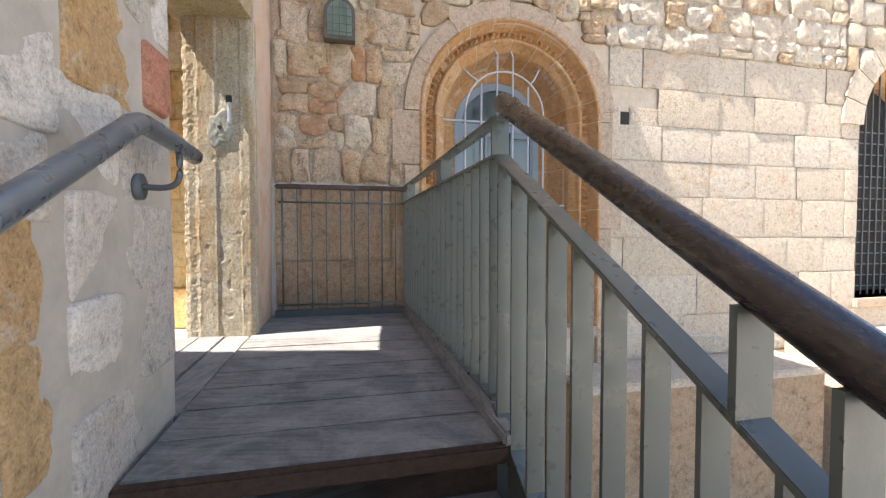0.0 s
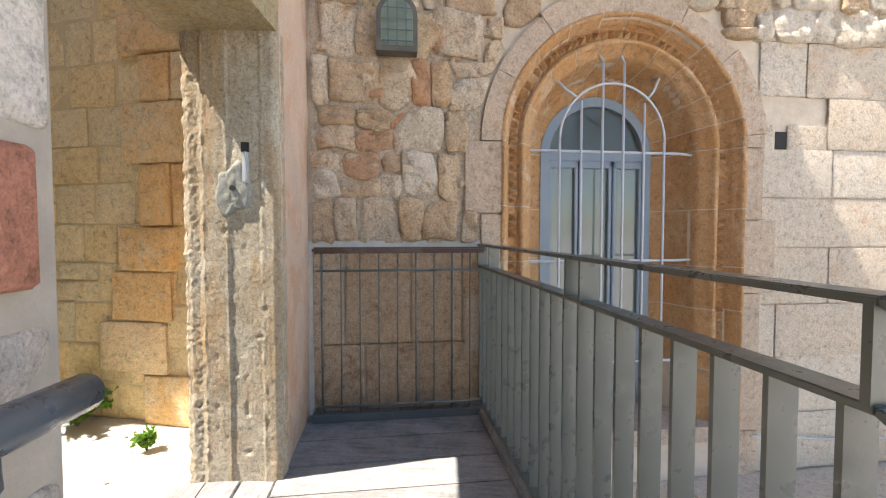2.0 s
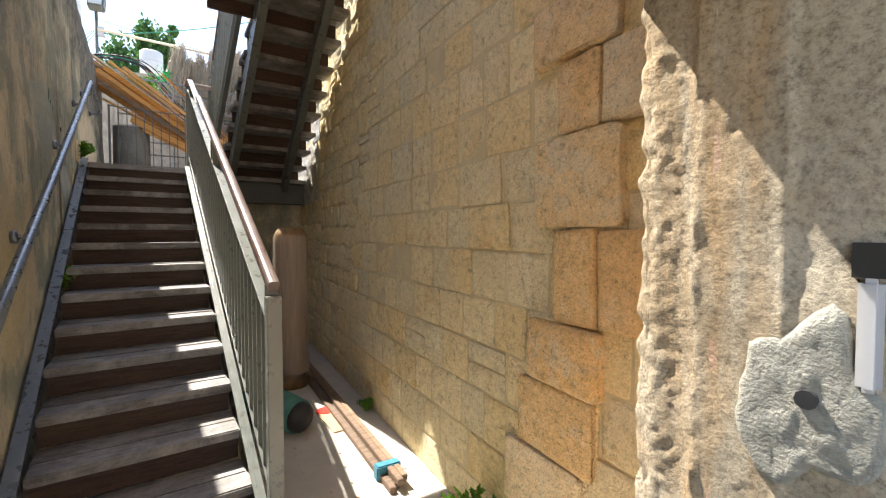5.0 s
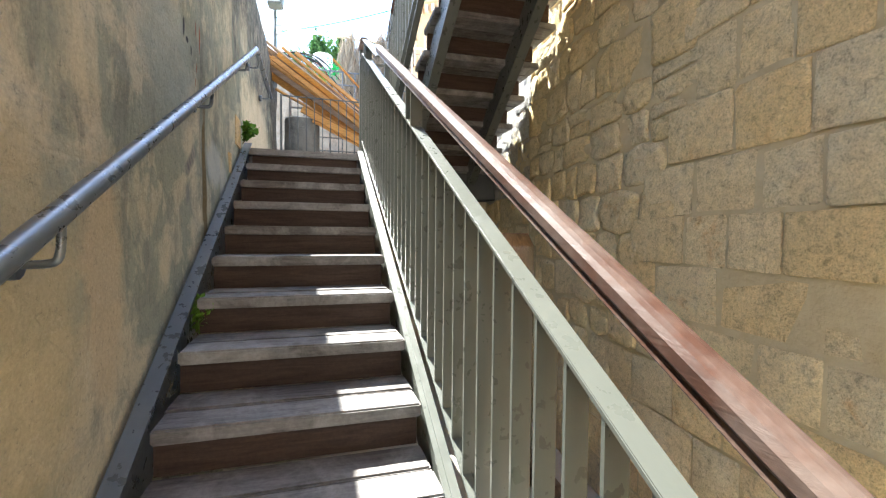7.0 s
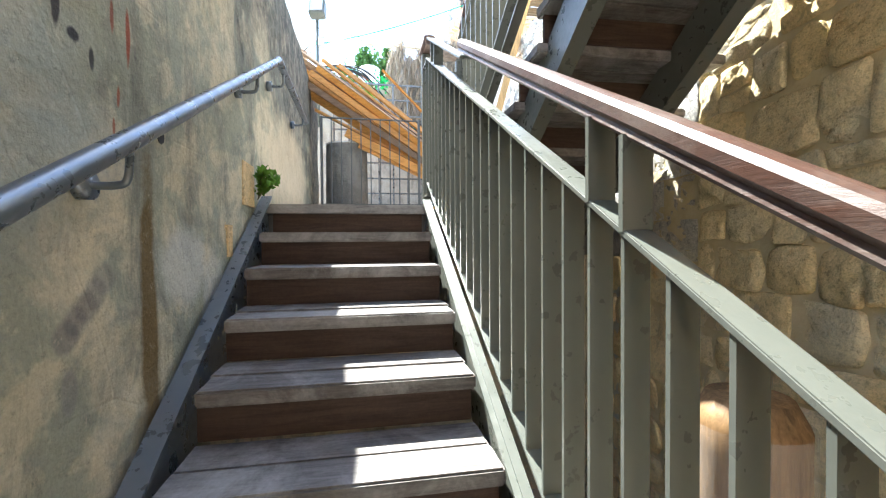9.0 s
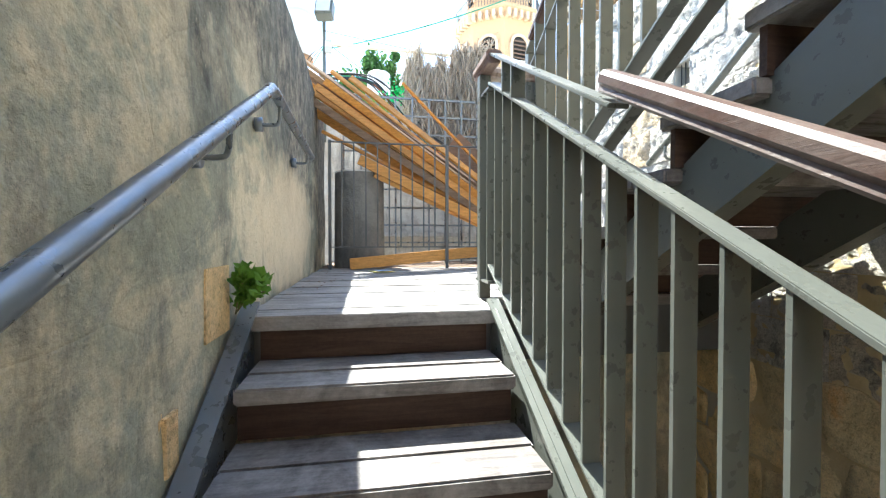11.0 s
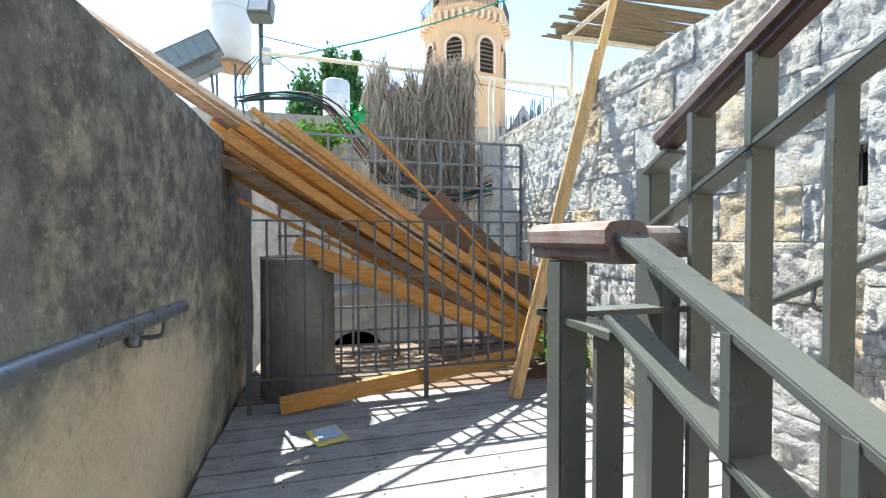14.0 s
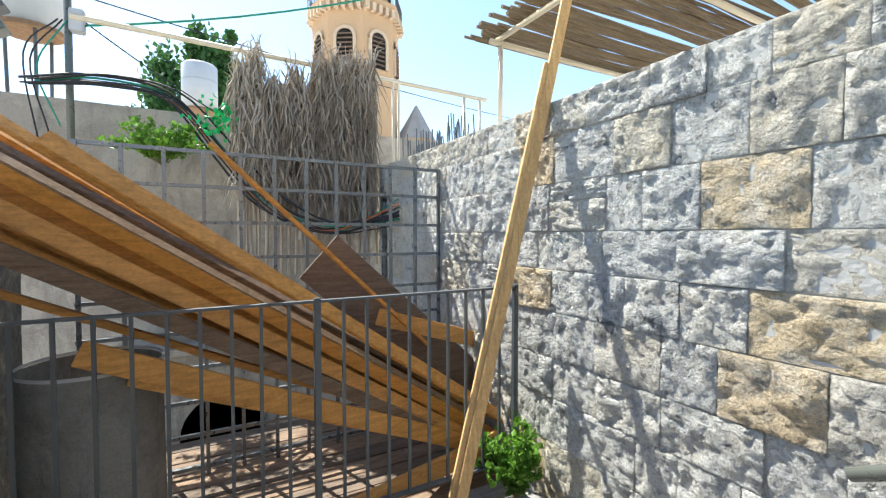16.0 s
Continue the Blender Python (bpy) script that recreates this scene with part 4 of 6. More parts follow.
part("flat", bar(nb(), (-0.44, 0.36, 0.235), (4.1, 0.36, 0.235 + 4.54 * S), 0.05, 0.012, bevel=0.002), M_STEEL, side_rail)
# wooden cap piece that joins the two railings
cap = thing("railing_return", "return of the railing with short capped wooden handrail pieces", "railing")
part("handrail", wood_rail((-0.46, 0.075, 1.092), (-0.215, 0.075, 1.092), 0.075, 0.065), M_RAIL_WORN, cap, "worn varnished handrail piece with open end grain")
part("handrail", wood_rail((-0.43, 0.115, 1.090), (-0.43, 0.37, 1.090), 0.075, 0.065), M_RAIL_WORN, cap, "short worn handrail piece")
part("post", box(nb(), -0.40, -0.35, 0.045, 0.100, 0.0, 1.09, None, 0.003), M_STEEL, cap)
part("post", box(nb(), -0.535, -0.485, 0.345, 0.40, 0.0, 1.29, None, 0.003), M_STEEL, cap)
part("post", box(nb(), -0.44, -0.40, 0.30, 0.35, 0.0, 1.09, None, 0.003), M_STEEL, cap)
part("rail", bar(nb(), (-0.45, 0.075, 0.985), (-0.22, 0.075, 0.985), 0.05, 0.012), M_STEEL, cap)
part("rail", bar(nb(), (-0.42, 0.05, 0.985), (-0.42, 0.38, 0.985), 0.05, 0.012), M_STEEL, cap)
part("rail", bar(nb(), (-0.42, 0.05, 0.09), (-0.42, 0.38, 0.09), 0.05, 0.012), M_STEEL, cap)
part("rail", bar(nb(), (-0.45, 0.075, 0.09), (-0.22, 0.075, 0.09), 0.05, 0.012), M_STEEL, cap)
for x in (-0.262,):
    part("baluster", box(nb(), x - 0.005, x + 0.005, 0.055, 0.105, 0.09, 0.985), M_STEEL, cap)
for y in (0.19,):
    part("baluster", box(nb(), -0.445, -0.395, y - 0.005, y + 0.005, 0.09, 0.985), M_STEEL, cap)
wall_pipe = thing("upper_wall_handrail", "grey pipe handrail on the rusticated wall", "handrail")
part("pipe", tube(nb(), [(-1.15, 1.53, 0.84), (-0.5, 1.50, 0.84 + 0.65 * S), (3.6, 1.04, 0.84 + 4.75 * S)], 0.022, 12), M_STEEL, wall_pipe, "", True)
for x in (-0.95, 0.4):
    part("bracket", tube(nb(), smooth_path([(x, 1.515, 0.82 + (x + 1.15) * S), (x, 1.52, 0.74 + (x + 1.15) * S), (x, 1.63, 0.72 + (x + 1.15) * S)], 4), 0.009, 8), M_STEEL, wall_pipe, "", True)

# ---- gate of thin bars and the heavy grid behind it ----
gate = thing("landing_gate", "low two-leaf gate of thin dark steel bars", "gate")
for y0, y1 in ((-0.84, 0.31), (0.33, 1.47)):
    part("top_bar", bar(nb(), (-2.65, y0, 1.245), (-2.65, y1, 1.245), 0.03, 0.012), M_STEEL_D, gate)
    part("bottom_bar", bar(nb(), (-2.65, y0, 0.22), (-2.65, y1, 0.22), 0.03, 0.012), M_STEEL_D, gate)
    n = 10
    for i in range(1, n):
        y = y0 + (y1 - y0) * i / n
        part("rod", box(nb(), -2.657, -2.643, y - 0.007, y + 0.007, 0.22, 1.245), M_STEEL_D, gate)
for y in (-0.84, 0.32, 1.47):
    part("post", box(nb(), -2.665, -2.635, y - 0.015, y + 0.015, -0.0, 1.26, None, 0.003), M_STEEL_D, gate)

grid = thing("steel_grid_panel", "tall welded grid of dark grey steel bars", "fence")
for i in range(12):
    y = -0.76 + i * (1.58 + 0.76) / 11
    part("upright", box(nb(), -3.812, -3.788, y - 0.011, y + 0.011, 0.0, 2.09), M_PIPE, grid)
for z in (0.05, 0.26, 0.48, 0.70, 0.93, 1.15, 1.40, 1.63, 1.86, 2.08):
    part("crossbar", box(nb(), -3.825, -3.801, -0.78, 1.60, z - 0.011, z + 0.011), M_PIPE, grid)

# ---- arched window in the facade ----


def sweep_arch(bm, prof, cu, cz, sill, n=32):
    """Sweep a profile of (radius, depth) up one jamb, over the arch and down the other."""
    sides = [(-1, 0, sill)] + [(-math.cos(math.pi * i / n), math.sin(math.pi * i / n), None) for i in range(n + 1)] + [(1, 0, sill)]
    return sweep(bm, prof, cu, cz, sides)


def sweep(bm, prof, cu, cz, sides):
    rings = []
    for c, s, z in sides:
        rings.append([bm.verts.new((cu + c * r, d, z if z is not None else cz + s * r)) for r, d in prof])
    for a, b in zip(rings, rings[1:]):
        for i in range(len(prof) - 1):
            bm.faces.new((a[i], a[i + 1], b[i + 1], b[i]))
    return bm


MOULD = [(0.83, 0.03), (0.825, -0.035), (0.812, -0.045), (0.80, -0.042), (0.792, -0.028), (0.788, 0.0), (0.775, 0.012), (0.765, 0.035), (0.757, 0.068), (0.688, 0.072), (0.682, 0.035), (0.668, 0.028), (0.655, 0.034), (0.645, 0.055), (0.635, 0.075), (0.60, 0.10), (0.585, 0.13), (0.575, 0.17), (0.53, 0.36), (0.50, 0.40), (0.40, 0.42), (0.39, 0.60)]
arch = thing("window_arch", "carved orange limestone arch moulding with a dog-tooth band", "arch", FACADE, kind="structure")
part("bedding", sweep_arch(nb(), [(r, d + 0.008) for r, d in MOULD], ARC_U, ARC_Z, ARC_SILL), M_MORTAR, arch, "", True)
rng = random.Random(6)
cuts = [0.0]
while cuts[-1] < math.pi - 0.2:
    cuts.append(min(math.pi, cuts[-1] + rng.uniform(0.24, 0.40)))
cuts[-1] = math.pi
for a0, a1 in zip(cuts, cuts[1:]):
    wear = [(r + rng.uniform(-0.003, 0.003), d + rng.uniform(-0.003, 0.003)) for r, d in MOULD]
    part("arch_block", sweep(nb(), wear, ARC_U, ARC_Z, [(-math.cos(a), math.sin(a), None) for a in (a0 + 0.006 + (a1 - a0 - 0.012) * i / 6 for i in range(7))]), M_ARCH, arch, "", True)
for s in (-1, 1):
    z = ARC_Z
    while z > ARC_SILL + 0.05:
        h = min(rng.uniform(0.28, 0.46), z - ARC_SILL)
        wear = [(r + rng.uniform(-0.003, 0.003), d + rng.uniform(-0.003, 0.003)) for r, d in MOULD]
        part("jamb_block", sweep(nb(), wear, ARC_U, ARC_Z, [(s, 0, z - 0.004), (s, 0, z - h + 0.004)]), M_ARCH, arch, "", True)
        z -= h
bm = nb()
box(bm, ARC_U - 0.83, ARC_U + 0.83, -0.03, 0.66, ARC_SILL - 0.10, ARC_SILL + 0.005)
part("sill", bm, M_RING, arch)
# dog-tooth band: small four-sided pyramids
bm = nb()
q = [bm.verts.new(p) for p in ((-0.5, 0, -0.5), (0.5, 0, -0.5), (0.5, 0, 0.5), (-0.5, 0, 0.5), (0, -1, 0))]
for a, b in ((0, 1), (1, 2), (2, 3), (3, 0)):
    bm.faces.new((q[a], q[b], q[4]))
tooth_mesh = bpy.data.meshes.new("tooth")
bm.to_mesh(tooth_mesh)
bm.free()
tooth_mesh.materials.append(M_ARCH)
rng = random.Random(8)
spots = [(math.pi * (i + 0.5) / 44, None) for i in range(44)] + [(0 if s > 0 else math.pi, ARC_Z - 0.04 - 0.052 * i) for s in (1, -1) for i in range(33)]
for a, z in spots:
    if rng.random() < 0.06:
        continue
    ob = new("tooth", tooth_mesh)
    ob.parent = arch
    r = 0.722
    p = (ARC_U - r * math.cos(a), 0.072, ARC_Z + r * math.sin(a) if z is None else z)
    k = rng.uniform(0.8, 1.05)
    ob.matrix_basis = pose(*p, 0, a * 57.3, 0) @ Matrix.Diagonal((0.062 * k, 0.056 * k, 0.050 * k, 1))
# flat outer ring of voussoirs and jamb blocks
rng = random.Random(4)


def voussoir(r0, r1, a0, a1, cu, cz, v0, v1):
    bm = nb()
    n = 5
    g = [[bm.verts.new((cu - r * math.cos(a0 + (a1 - a0) * i / n), v, cz + r * math.sin(a0 + (a1 - a0) * i / n))) for r, v in ((r0, v0), (r1, v0), (r1, v1), (r0, v1))] for i in range(n + 1)]
    for a, b in zip(g, g[1:]):
        for i in range(4):
            j = (i + 1) % 4
            bm.faces.new((a[i], a[j], b[j], b[i]))
    bm.faces.new(g[0])
    bm.faces.new(g[-1][::-1])
    return bm


a = 0.0
while a < math.pi - 0.05:
    da = min(rng.uniform(0.42, 0.62), math.pi - a)
    part("voussoir", voussoir(0.815, 0.955 + rng.uniform(-0.01, 0.02), a + 0.0022, a + da - 0.0022, ARC_U, ARC_Z, -0.032 - rng.uniform(0, 0.006), 0.1), M_RING, arch)
    a += da
for s in (-1, 1):
    z = ARC_Z
    while z > ARC_SILL - 0.7:
        h = rng.uniform(0.34, 0.5)
        u0, u1 = sorted((ARC_U + s * 0.815, ARC_U + s * (0.95 + rng.choice((0.0, 0.0, 0.10)))))
        part("jamb_stone", box(nb(), u0, u1, -0.034, 0.1, z - h + 0.004, z - 0.004, None, 0.006), M_RING, arch)
        z -= h

window = thing("window_1", "blue-grey arched three-light window set deep in the arch", "window", FACADE, kind="structure")
WV, WU, WR, WZ = 0.44, 1.315, 0.395, -0.60
bm = nb()
sweep_arch(bm, [(WR + 0.03, WV - 0.03), (WR - 0.035, WV - 0.03), (WR - 0.035, WV + 0.04)], WU, WZ, ARC_SILL)
part("window_frame", bm, M_WINFRAME, window)
bm = nb()
box(bm, WU - WR, WU + WR, WV - 0.025, WV + 0.03, WZ - 0.035, WZ + 0.035, None, 0.006)
part("transom", bm, M_WINFRAME, window)
for u0, u1 in ((WU - WR + 0.03, WU - 0.135), (WU - 0.125, WU + 0.125), (WU + 0.135, WU + WR - 0.03)):
    bm = nb()
    for x0, x1, z0, z1 in ((u0, u0 + 0.026, ARC_SILL, WZ - 0.035), (u1 - 0.026, u1, ARC_SILL, WZ - 0.035), (u0, u1, WZ - 0.085, WZ - 0.036), (u0, u1, ARC_SILL, ARC_SILL + 0.06)):
        box(bm, x0, x1, WV - 0.02, WV + 0.025, z0, z1, None, 0.004)
    sash = part("sash", bm, M_WINFRAME, window)
    part("pane", box(nb(), u0 + 0.022, u1 - 0.022, WV + 0.008, WV + 0.014, ARC_SILL + 0.05, WZ - 0.08), M_GLASS, sash)
bm = nb()
pts = arch_pts(WU, WZ, WR - 0.03, WZ, 20)
bm.faces.new([bm.verts.new((u, WV + 0.01, z)) for u, z in pts])
bmesh.ops.solidify(bm, geom=bm.faces[:], thickness=0.006)
part("pane", bm, M_GLASS, window)
# dark sheet painted in for the unlit room behind the panes
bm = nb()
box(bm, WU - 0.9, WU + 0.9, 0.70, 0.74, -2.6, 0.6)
part("room_dark", bm, M_SHADE_FILL, window)

grille = thing("window_grille", "pale grey wrought iron bars before the arched window", "grille", FACADE)
GV = 0.10
for i in range(6):
    u = 0.905 + 0.146 * i
    top = (-0.55, -0.30, -0.04, -0.05, -0.30, -0.55)[i]
    part("upright", tube(nb(), [(u, GV, ARC_SILL), (u, GV, top)], 0.0085, 8), M_GRILLE, grille, "", True)
for z in (-0.625, -1.345, -2.03):
    part("crossbar", tube(nb(), [(0.62, GV + 0.06, z), (0.70, GV + 0.012, z), (1.76, GV + 0.012, z), (1.90, GV + 0.07, z)], 0.009, 8), M_GRILLE, grille, "", True)
part("arch_bar", tube(nb(), [(1.27 - 0.365 * math.cos(math.pi * i / 20), GV, -0.55 + 0.37 * math.sin(math.pi * i / 20)) for i in range(21)], 0.0085, 8), M_GRILLE, grille, "", True)
for u0, z0, u1, z1 in ((1.197, -0.04, 1.15, 0.06), (1.343, -0.05, 1.31, 0.06), (1.02, -0.28, 0.87, -0.15), (1.50, -0.28, 1.60, -0.13)):
    part("anchor", tube(nb(), [(u0, GV, z0), (0.5 * (u0 + u1), GV, 0.5 * (z0 + z1) - 0.02), (u1, GV + 0.02, z1), (u1, GV + 0.10, z1 + 0.02)], 0.0085, 8), M_GRILLE, grille, "", True)

# second arched window along the facade
window2 = thing("window_2", "arched window with a dense iron lattice in a stone surround", "window", FACADE, kind="structure")
a = 0.0
rng = random.Random(14)
while a < math.pi - 0.05:
    da = min(rng.uniform(0.25, 0.36), math.pi - a)
    part("voussoir", voussoir(0.79, 1.06 + rng.uniform(-0.03, 0.03), a + 0.006, a + da - 0.006, WIN2[0], WIN2[1], -0.04, 0.3), M_ASHLAR, window2)
    a += da
bm = nb()
sweep_arch(bm, [(0.80, 0.0), (0.78, 0.25), (0.62, 0.27), (0.60, 0.5)], WIN2[0], WIN2[1], WIN2[3])
part("reveal", bm, M_ARCH, window2, "", True)
part("sill", box(nb(), WIN2[0] - 0.85, WIN2[0] + 0.85, -0.06, 0.6, WIN2[3] - 0.10, WIN2[3], None, 0.012), M_RING, window2)
# dark back sheet carries the shade of the recess as colour
part("glass_dark", box(nb(), WIN2[0] - 0.8, WIN2[0] + 0.8, 0.50, 0.53, WIN2[3], 0.4), M_SHADE_FILL, window2)
for i in range(13):
    u = WIN2[0] - 0.6 + 0.1 * i
    zt = WIN2[1] + math.sqrt(max(0.01, 0.78 ** 2 - (u - WIN2[0]) ** 2)) - 0.03
    part("upright", tube(nb(), [(u, 0.2, WIN2[3]), (u, 0.2, zt)], 0.009, 6), M_STEEL_D, window2)
for i in range(15):
    z = WIN2[3] + 0.1 + 0.125 * i
    part("crossbar", tube(nb(), [(WIN2[0] - 0.7, 0.212, z), (WIN2[0] + 0.7, 0.212, z)], 0.008, 6), M_STEEL_D, window2)

# square putlog hole, its shade a dark-coloured box, and ledge of the facade
part("putlog_hole", box(nb(), 2.345, 2.445, -0.006, 0.03, -0.60, -0.485), M_SHADE_FILL, wall_facade)
bm = nb()
box(bm, 1.7, 4.1, -0.55, 0.03, COURT, -2.86)
ledge = part("plinth_core", bm, M_BROWN)
ledge.matrix_world = FACADE
tagged(ledge, "projecting stone plinth at the foot of the wall", "plinth", kind="structure")
part("capping", box(nb(), 1.68, 4.15, -0.59, 0.0, -2.86, -2.79, None, 0.015), M_ASHLAR, ledge)
bm = nb()
box(bm, 4.3, 7.6, -0.75, 0.03, COURT, -2.62, None, 0.05)
block = part("stone_bench", bm, M_ASHLAR)
block.matrix_world = FACADE
tagged(block, "bright sunlit stone bench along the wall", "bench", kind="structure")
cable = part("facade_cable", tube(nb(), [at_facade(2.2 + 0.25 * i, -0.05, -2.52 - 0.02 * i + 0.012 * math.sin(i * 2)) for i in range(9)], 0.006, 6), M_GRILLE)
tagged(cable, "thin white cable clipped along the wall", "cable")
# cement fillet round the end railing
bm = nb()
slab(bm, -0.665, 0.40, -1.26, -1.205, -0.022, 0.02, 0.03, 0.006, None, 3)
slab(bm, -0.665, -0.60, LOW, -1.26, -0.026, 0.02, 0.03, 0.006, None, 5)
fillet = part("cement_fillet", bm, M_MORTAR_G, wall_facade)

# wall lamp
lamp = thing("wall_lamp", "arched grey-green bulkhead lamp with a wire guard", "lamp", FACADE)
lu, lz, lr = -0.147, 0.06, 0.115
outer = arch_pts(lu, lz, lr, lz - 0.20, 14)
bm = nb()
f = bm.faces.new([bm.verts.new((u, -0.05, z)) for u, z in outer])
r = bmesh.ops.extrude_face_region(bm, geom=[f])
bmesh.ops.translate(bm, verts=[v for v in r["geom"] if isinstance(v, bmesh.types.BMVert)], vec=(0, -0.085, 0))
part("housing", bm, plain_mat("bronze_lamp_paint", (0.085, 0.078, 0.064), (0.12, 0.11, 0.09), 14, 0.6, 0.2), lamp)
bm = nb()
f = bm.faces.new([bm.verts.new((lu + (u - lu) * 0.78, -0.137, lz - 0.03 + (z - lz + 0.03) * 0.82)) for u, z in outer])
bmesh.ops.solidify(bm, geom=bm.faces[:], thickness=0.012)
part("lens", bm, plain_mat("greenish_lamp_glass", (0.27, 0.33, 0.24), (0.34, 0.40, 0.30), 30, 0.15, 0.1, 0.7), lamp, "ribbed greenish glass")
for i in range(3):
    u = lu - 0.05 + 0.05 * i
    part("guard_wire", bar(nb(), (u, -0.150, lz - 0.19), (u, -0.150, lz + 0.07), 0.004, 0.004), M_STEEL_D, lamp)
for i in range(4):
    z = lz - 0.15 + 0.06 * i
    part("guard_wire", bar(nb(), (lu - 0.085, -0.150, z), (lu + 0.085, -0.150, z), 0.004, 0.004), M_STEEL_D, lamp)
part("back_plate", box(nb(), lu - 0.09, lu + 0.09, -0.05, 0.0, lz - 0.18, lz + 0.09), M_STEEL_D, lamp)

# marks on the plastered stair wall
# black disc level with the plaster, coloured like a shaded hole
hole = part("wall_hole", tube(nb(), [(1.226, -0.978, 0.10), (1.226, -0.99, 0.10)], [0.022, 0.02], 9), M_BLACK, wall_left)
for x, z, w, h in ((0.20, 0.085, 0.25, 0.25), (0.55, -0.215, 0.09, 0.17)):
    part("exposed_brick", box(nb(), x - w / 2, x + w / 2, -1.0, -0.974, z - h / 2, z + h / 2, None, 0.012), M_QUOIN, wall_left, "bare patch of ochre stone in the plaster")

# ---- plants ----


def leaf_mat(name, c1, c2):
    n = NT(name)
    col = n.mix(n.ramp(n.noise(9, 3), [(0.35, 0.0), (0.65, 1.0)]), c1, c2)
    n.b.inputs["Subsurface Weight"].default_value = 0.0
    n.done(col, 0.55, None, spec=0.3)
    tr = n.t.nodes.new("ShaderNodeBsdfTranslucent")
    n.put(tr.inputs[0], col)
    mx = n.t.nodes.new("ShaderNodeMixShader")
    mx.inputs[0].default_value = 0.35
    out = n.t.nodes["Material Output"]
    n.t.links.new(n.b.outputs[0], mx.inputs[1])
    n.t.links.new(tr.outputs[0], mx.inputs[2])
    n.t.links.new(mx.outputs[0], out.inputs[0])
    return n.m


M_LEAF = leaf_mat("bright_leaf", (0.09, 0.20, 0.02), (0.16, 0.32, 0.04))
M_LEAF_D = leaf_mat("dark_cypress_leaf", (0.035, 0.095, 0.025), (0.065, 0.15, 0.04))
M_STEM = plain_mat("green_brown_stem", (0.14, 0.14, 0.05), (0.20, 0.18, 0.08), 20, 0.8)


def leafy(bm, p, size, rng, up=0.4):
    """One leaf: a folded diamond of two triangles pairs."""
    d = Vector((rng.uniform(-1, 1), rng.uniform(-1, 1), rng.uniform(-0.5, 1) + up)).normalized()
    s = d.orthogonal().normalized()
    s = Matrix.Rotation(rng.uniform(0, math.tau), 3, d) @ s
    n = d.cross(s)
    l, w = size * rng.uniform(0.7, 1.3), size * rng.uniform(0.3, 0.5)
    a, b = p, p + d * l
    m = p + d * l * 0.5
    v = [bm.verts.new(q) for q in (a, m + s * w + n * w * 0.3, b, m - s * w + n * w * 0.3)]
    bm.faces.new((v[0], v[1], v[2]))
    bm.faces.new((v[0], v[2], v[3]))


def weed(name, label, base, r, h, n, leaf, seed, lean=(0, 0), mat=None):
    rng = random.Random(seed)
    t = thing(name, label, "plant", Matrix.Translation(base))
    stems, leaves = nb(), nb()
    for i in range(n):
        a, k = rng.uniform(0, math.tau), rng.uniform(0.3, 1)
        tip = Vector((math.cos(a) * r * k + lean[0] * h, math.sin(a) * r * k + lean[1] * h, h * rng.uniform(0.45, 1.0) * (1.1 - 0.4 * k)))
        mid = tip * 0.5 + Vector((0, 0, 0.12 * h))
        pts = smooth_path([(0, 0, 0), mid, tip], 4)
        tube(stems, pts, 0.0022, 4)
        for p in pts[2:]:
            for _ in range(4):
                leafy(leaves, p + Vector((rng.uniform(-1, 1), rng.uniform(-1, 1), rng.uniform(-1, 1))) * leaf * 0.5, leaf, rng)
    part("stems", stems, M_STEM, t)
    part("leaves", leaves, mat or M_LEAF, t)
    return t


weed("weed_clump", "bright green weed clump at the foot of the yellow wall", (4.47, 0.86, YARD), 0.22, 0.30, 34, 0.045, 1)
weed("weed_sprig", "small green weed sprig at the wall foot", (2.56, 1.16, YARD), 0.07, 0.12, 8, 0.03, 2)
weed("doorway_grass", "pale green grass tuft beside the concrete post", (5.12, 0.62, YARD), 0.06, 0.14, 8, 0.03, 3)
weed("wall_plant", "green plant growing out of the plastered wall", (0.05, -0.965, 0.02), 0.07, 0.20, 5, 0.042, 4, (0.1, 0.35))
weed("wall_plant", "trailing plant with reddish stems on the stair wall", (1.82, -0.96, -1.23), 0.10, 0.24, 12, 0.032, 5, (0, 0.35))
weed("landing_weed", "leafy green weed in the corner of the landing", (-2.58, 1.44, 0.0), 0.20, 0.52, 46, 0.045, 6, (0, -0.1))
weed("parapet_shrub", "light green shrub on the neighbouring parapet", (-5.45, -0.45, 2.2), 0.45, 0.42, 60, 0.05, 7)

# ---- things in the yard ----
timbers = []
for i in range(5):
    o = 0.045 * (i % 3)
    z = YARD + 0.022 + 0.042 * (i // 3)
    t = part("yard_batten", bar(nb(), (0.9 + 0.06 * i, 1.10 - o, z), (3.72 + 0.03 * i - 0.05 * (i // 3), 0.86 - o, z), 0.04, 0.04, bevel=0.003), M_PINE_OLD if i % 2 else M_GREYPLY)
    tagged(t, "long brown timber batten lying along the yellow wall", "timber", "battens on the yard floor")
tape = part("blue_tape", bar(nb(), (3.55, 0.832, YARD + 0.045), (3.62, 0.826, YARD + 0.045), 0.165, 0.096, bevel=0.008), plain_mat("blue_tape", (0.03, 0.15, 0.21), (0.05, 0.20, 0.28), 20, 0.5))
tagged(tape, "blue tape wrapped round the timber ends", "tape")
roll = thing("wrapped_roll", "tall roll of brown matting wrapped in clear plastic", "roll")
bm = nb()
prof = []
rng = random.Random(9)
for i in range(22):
    z = YARD + 1.62 * i / 21
    prof.append((1.52 + 0.01 * (i / 21) ** 2, 0.80, z))
tube(bm, prof, [0.165 - 0.006 * i / 21 - (0.04 if i > 20 else 0) for i in range(22)], 20)
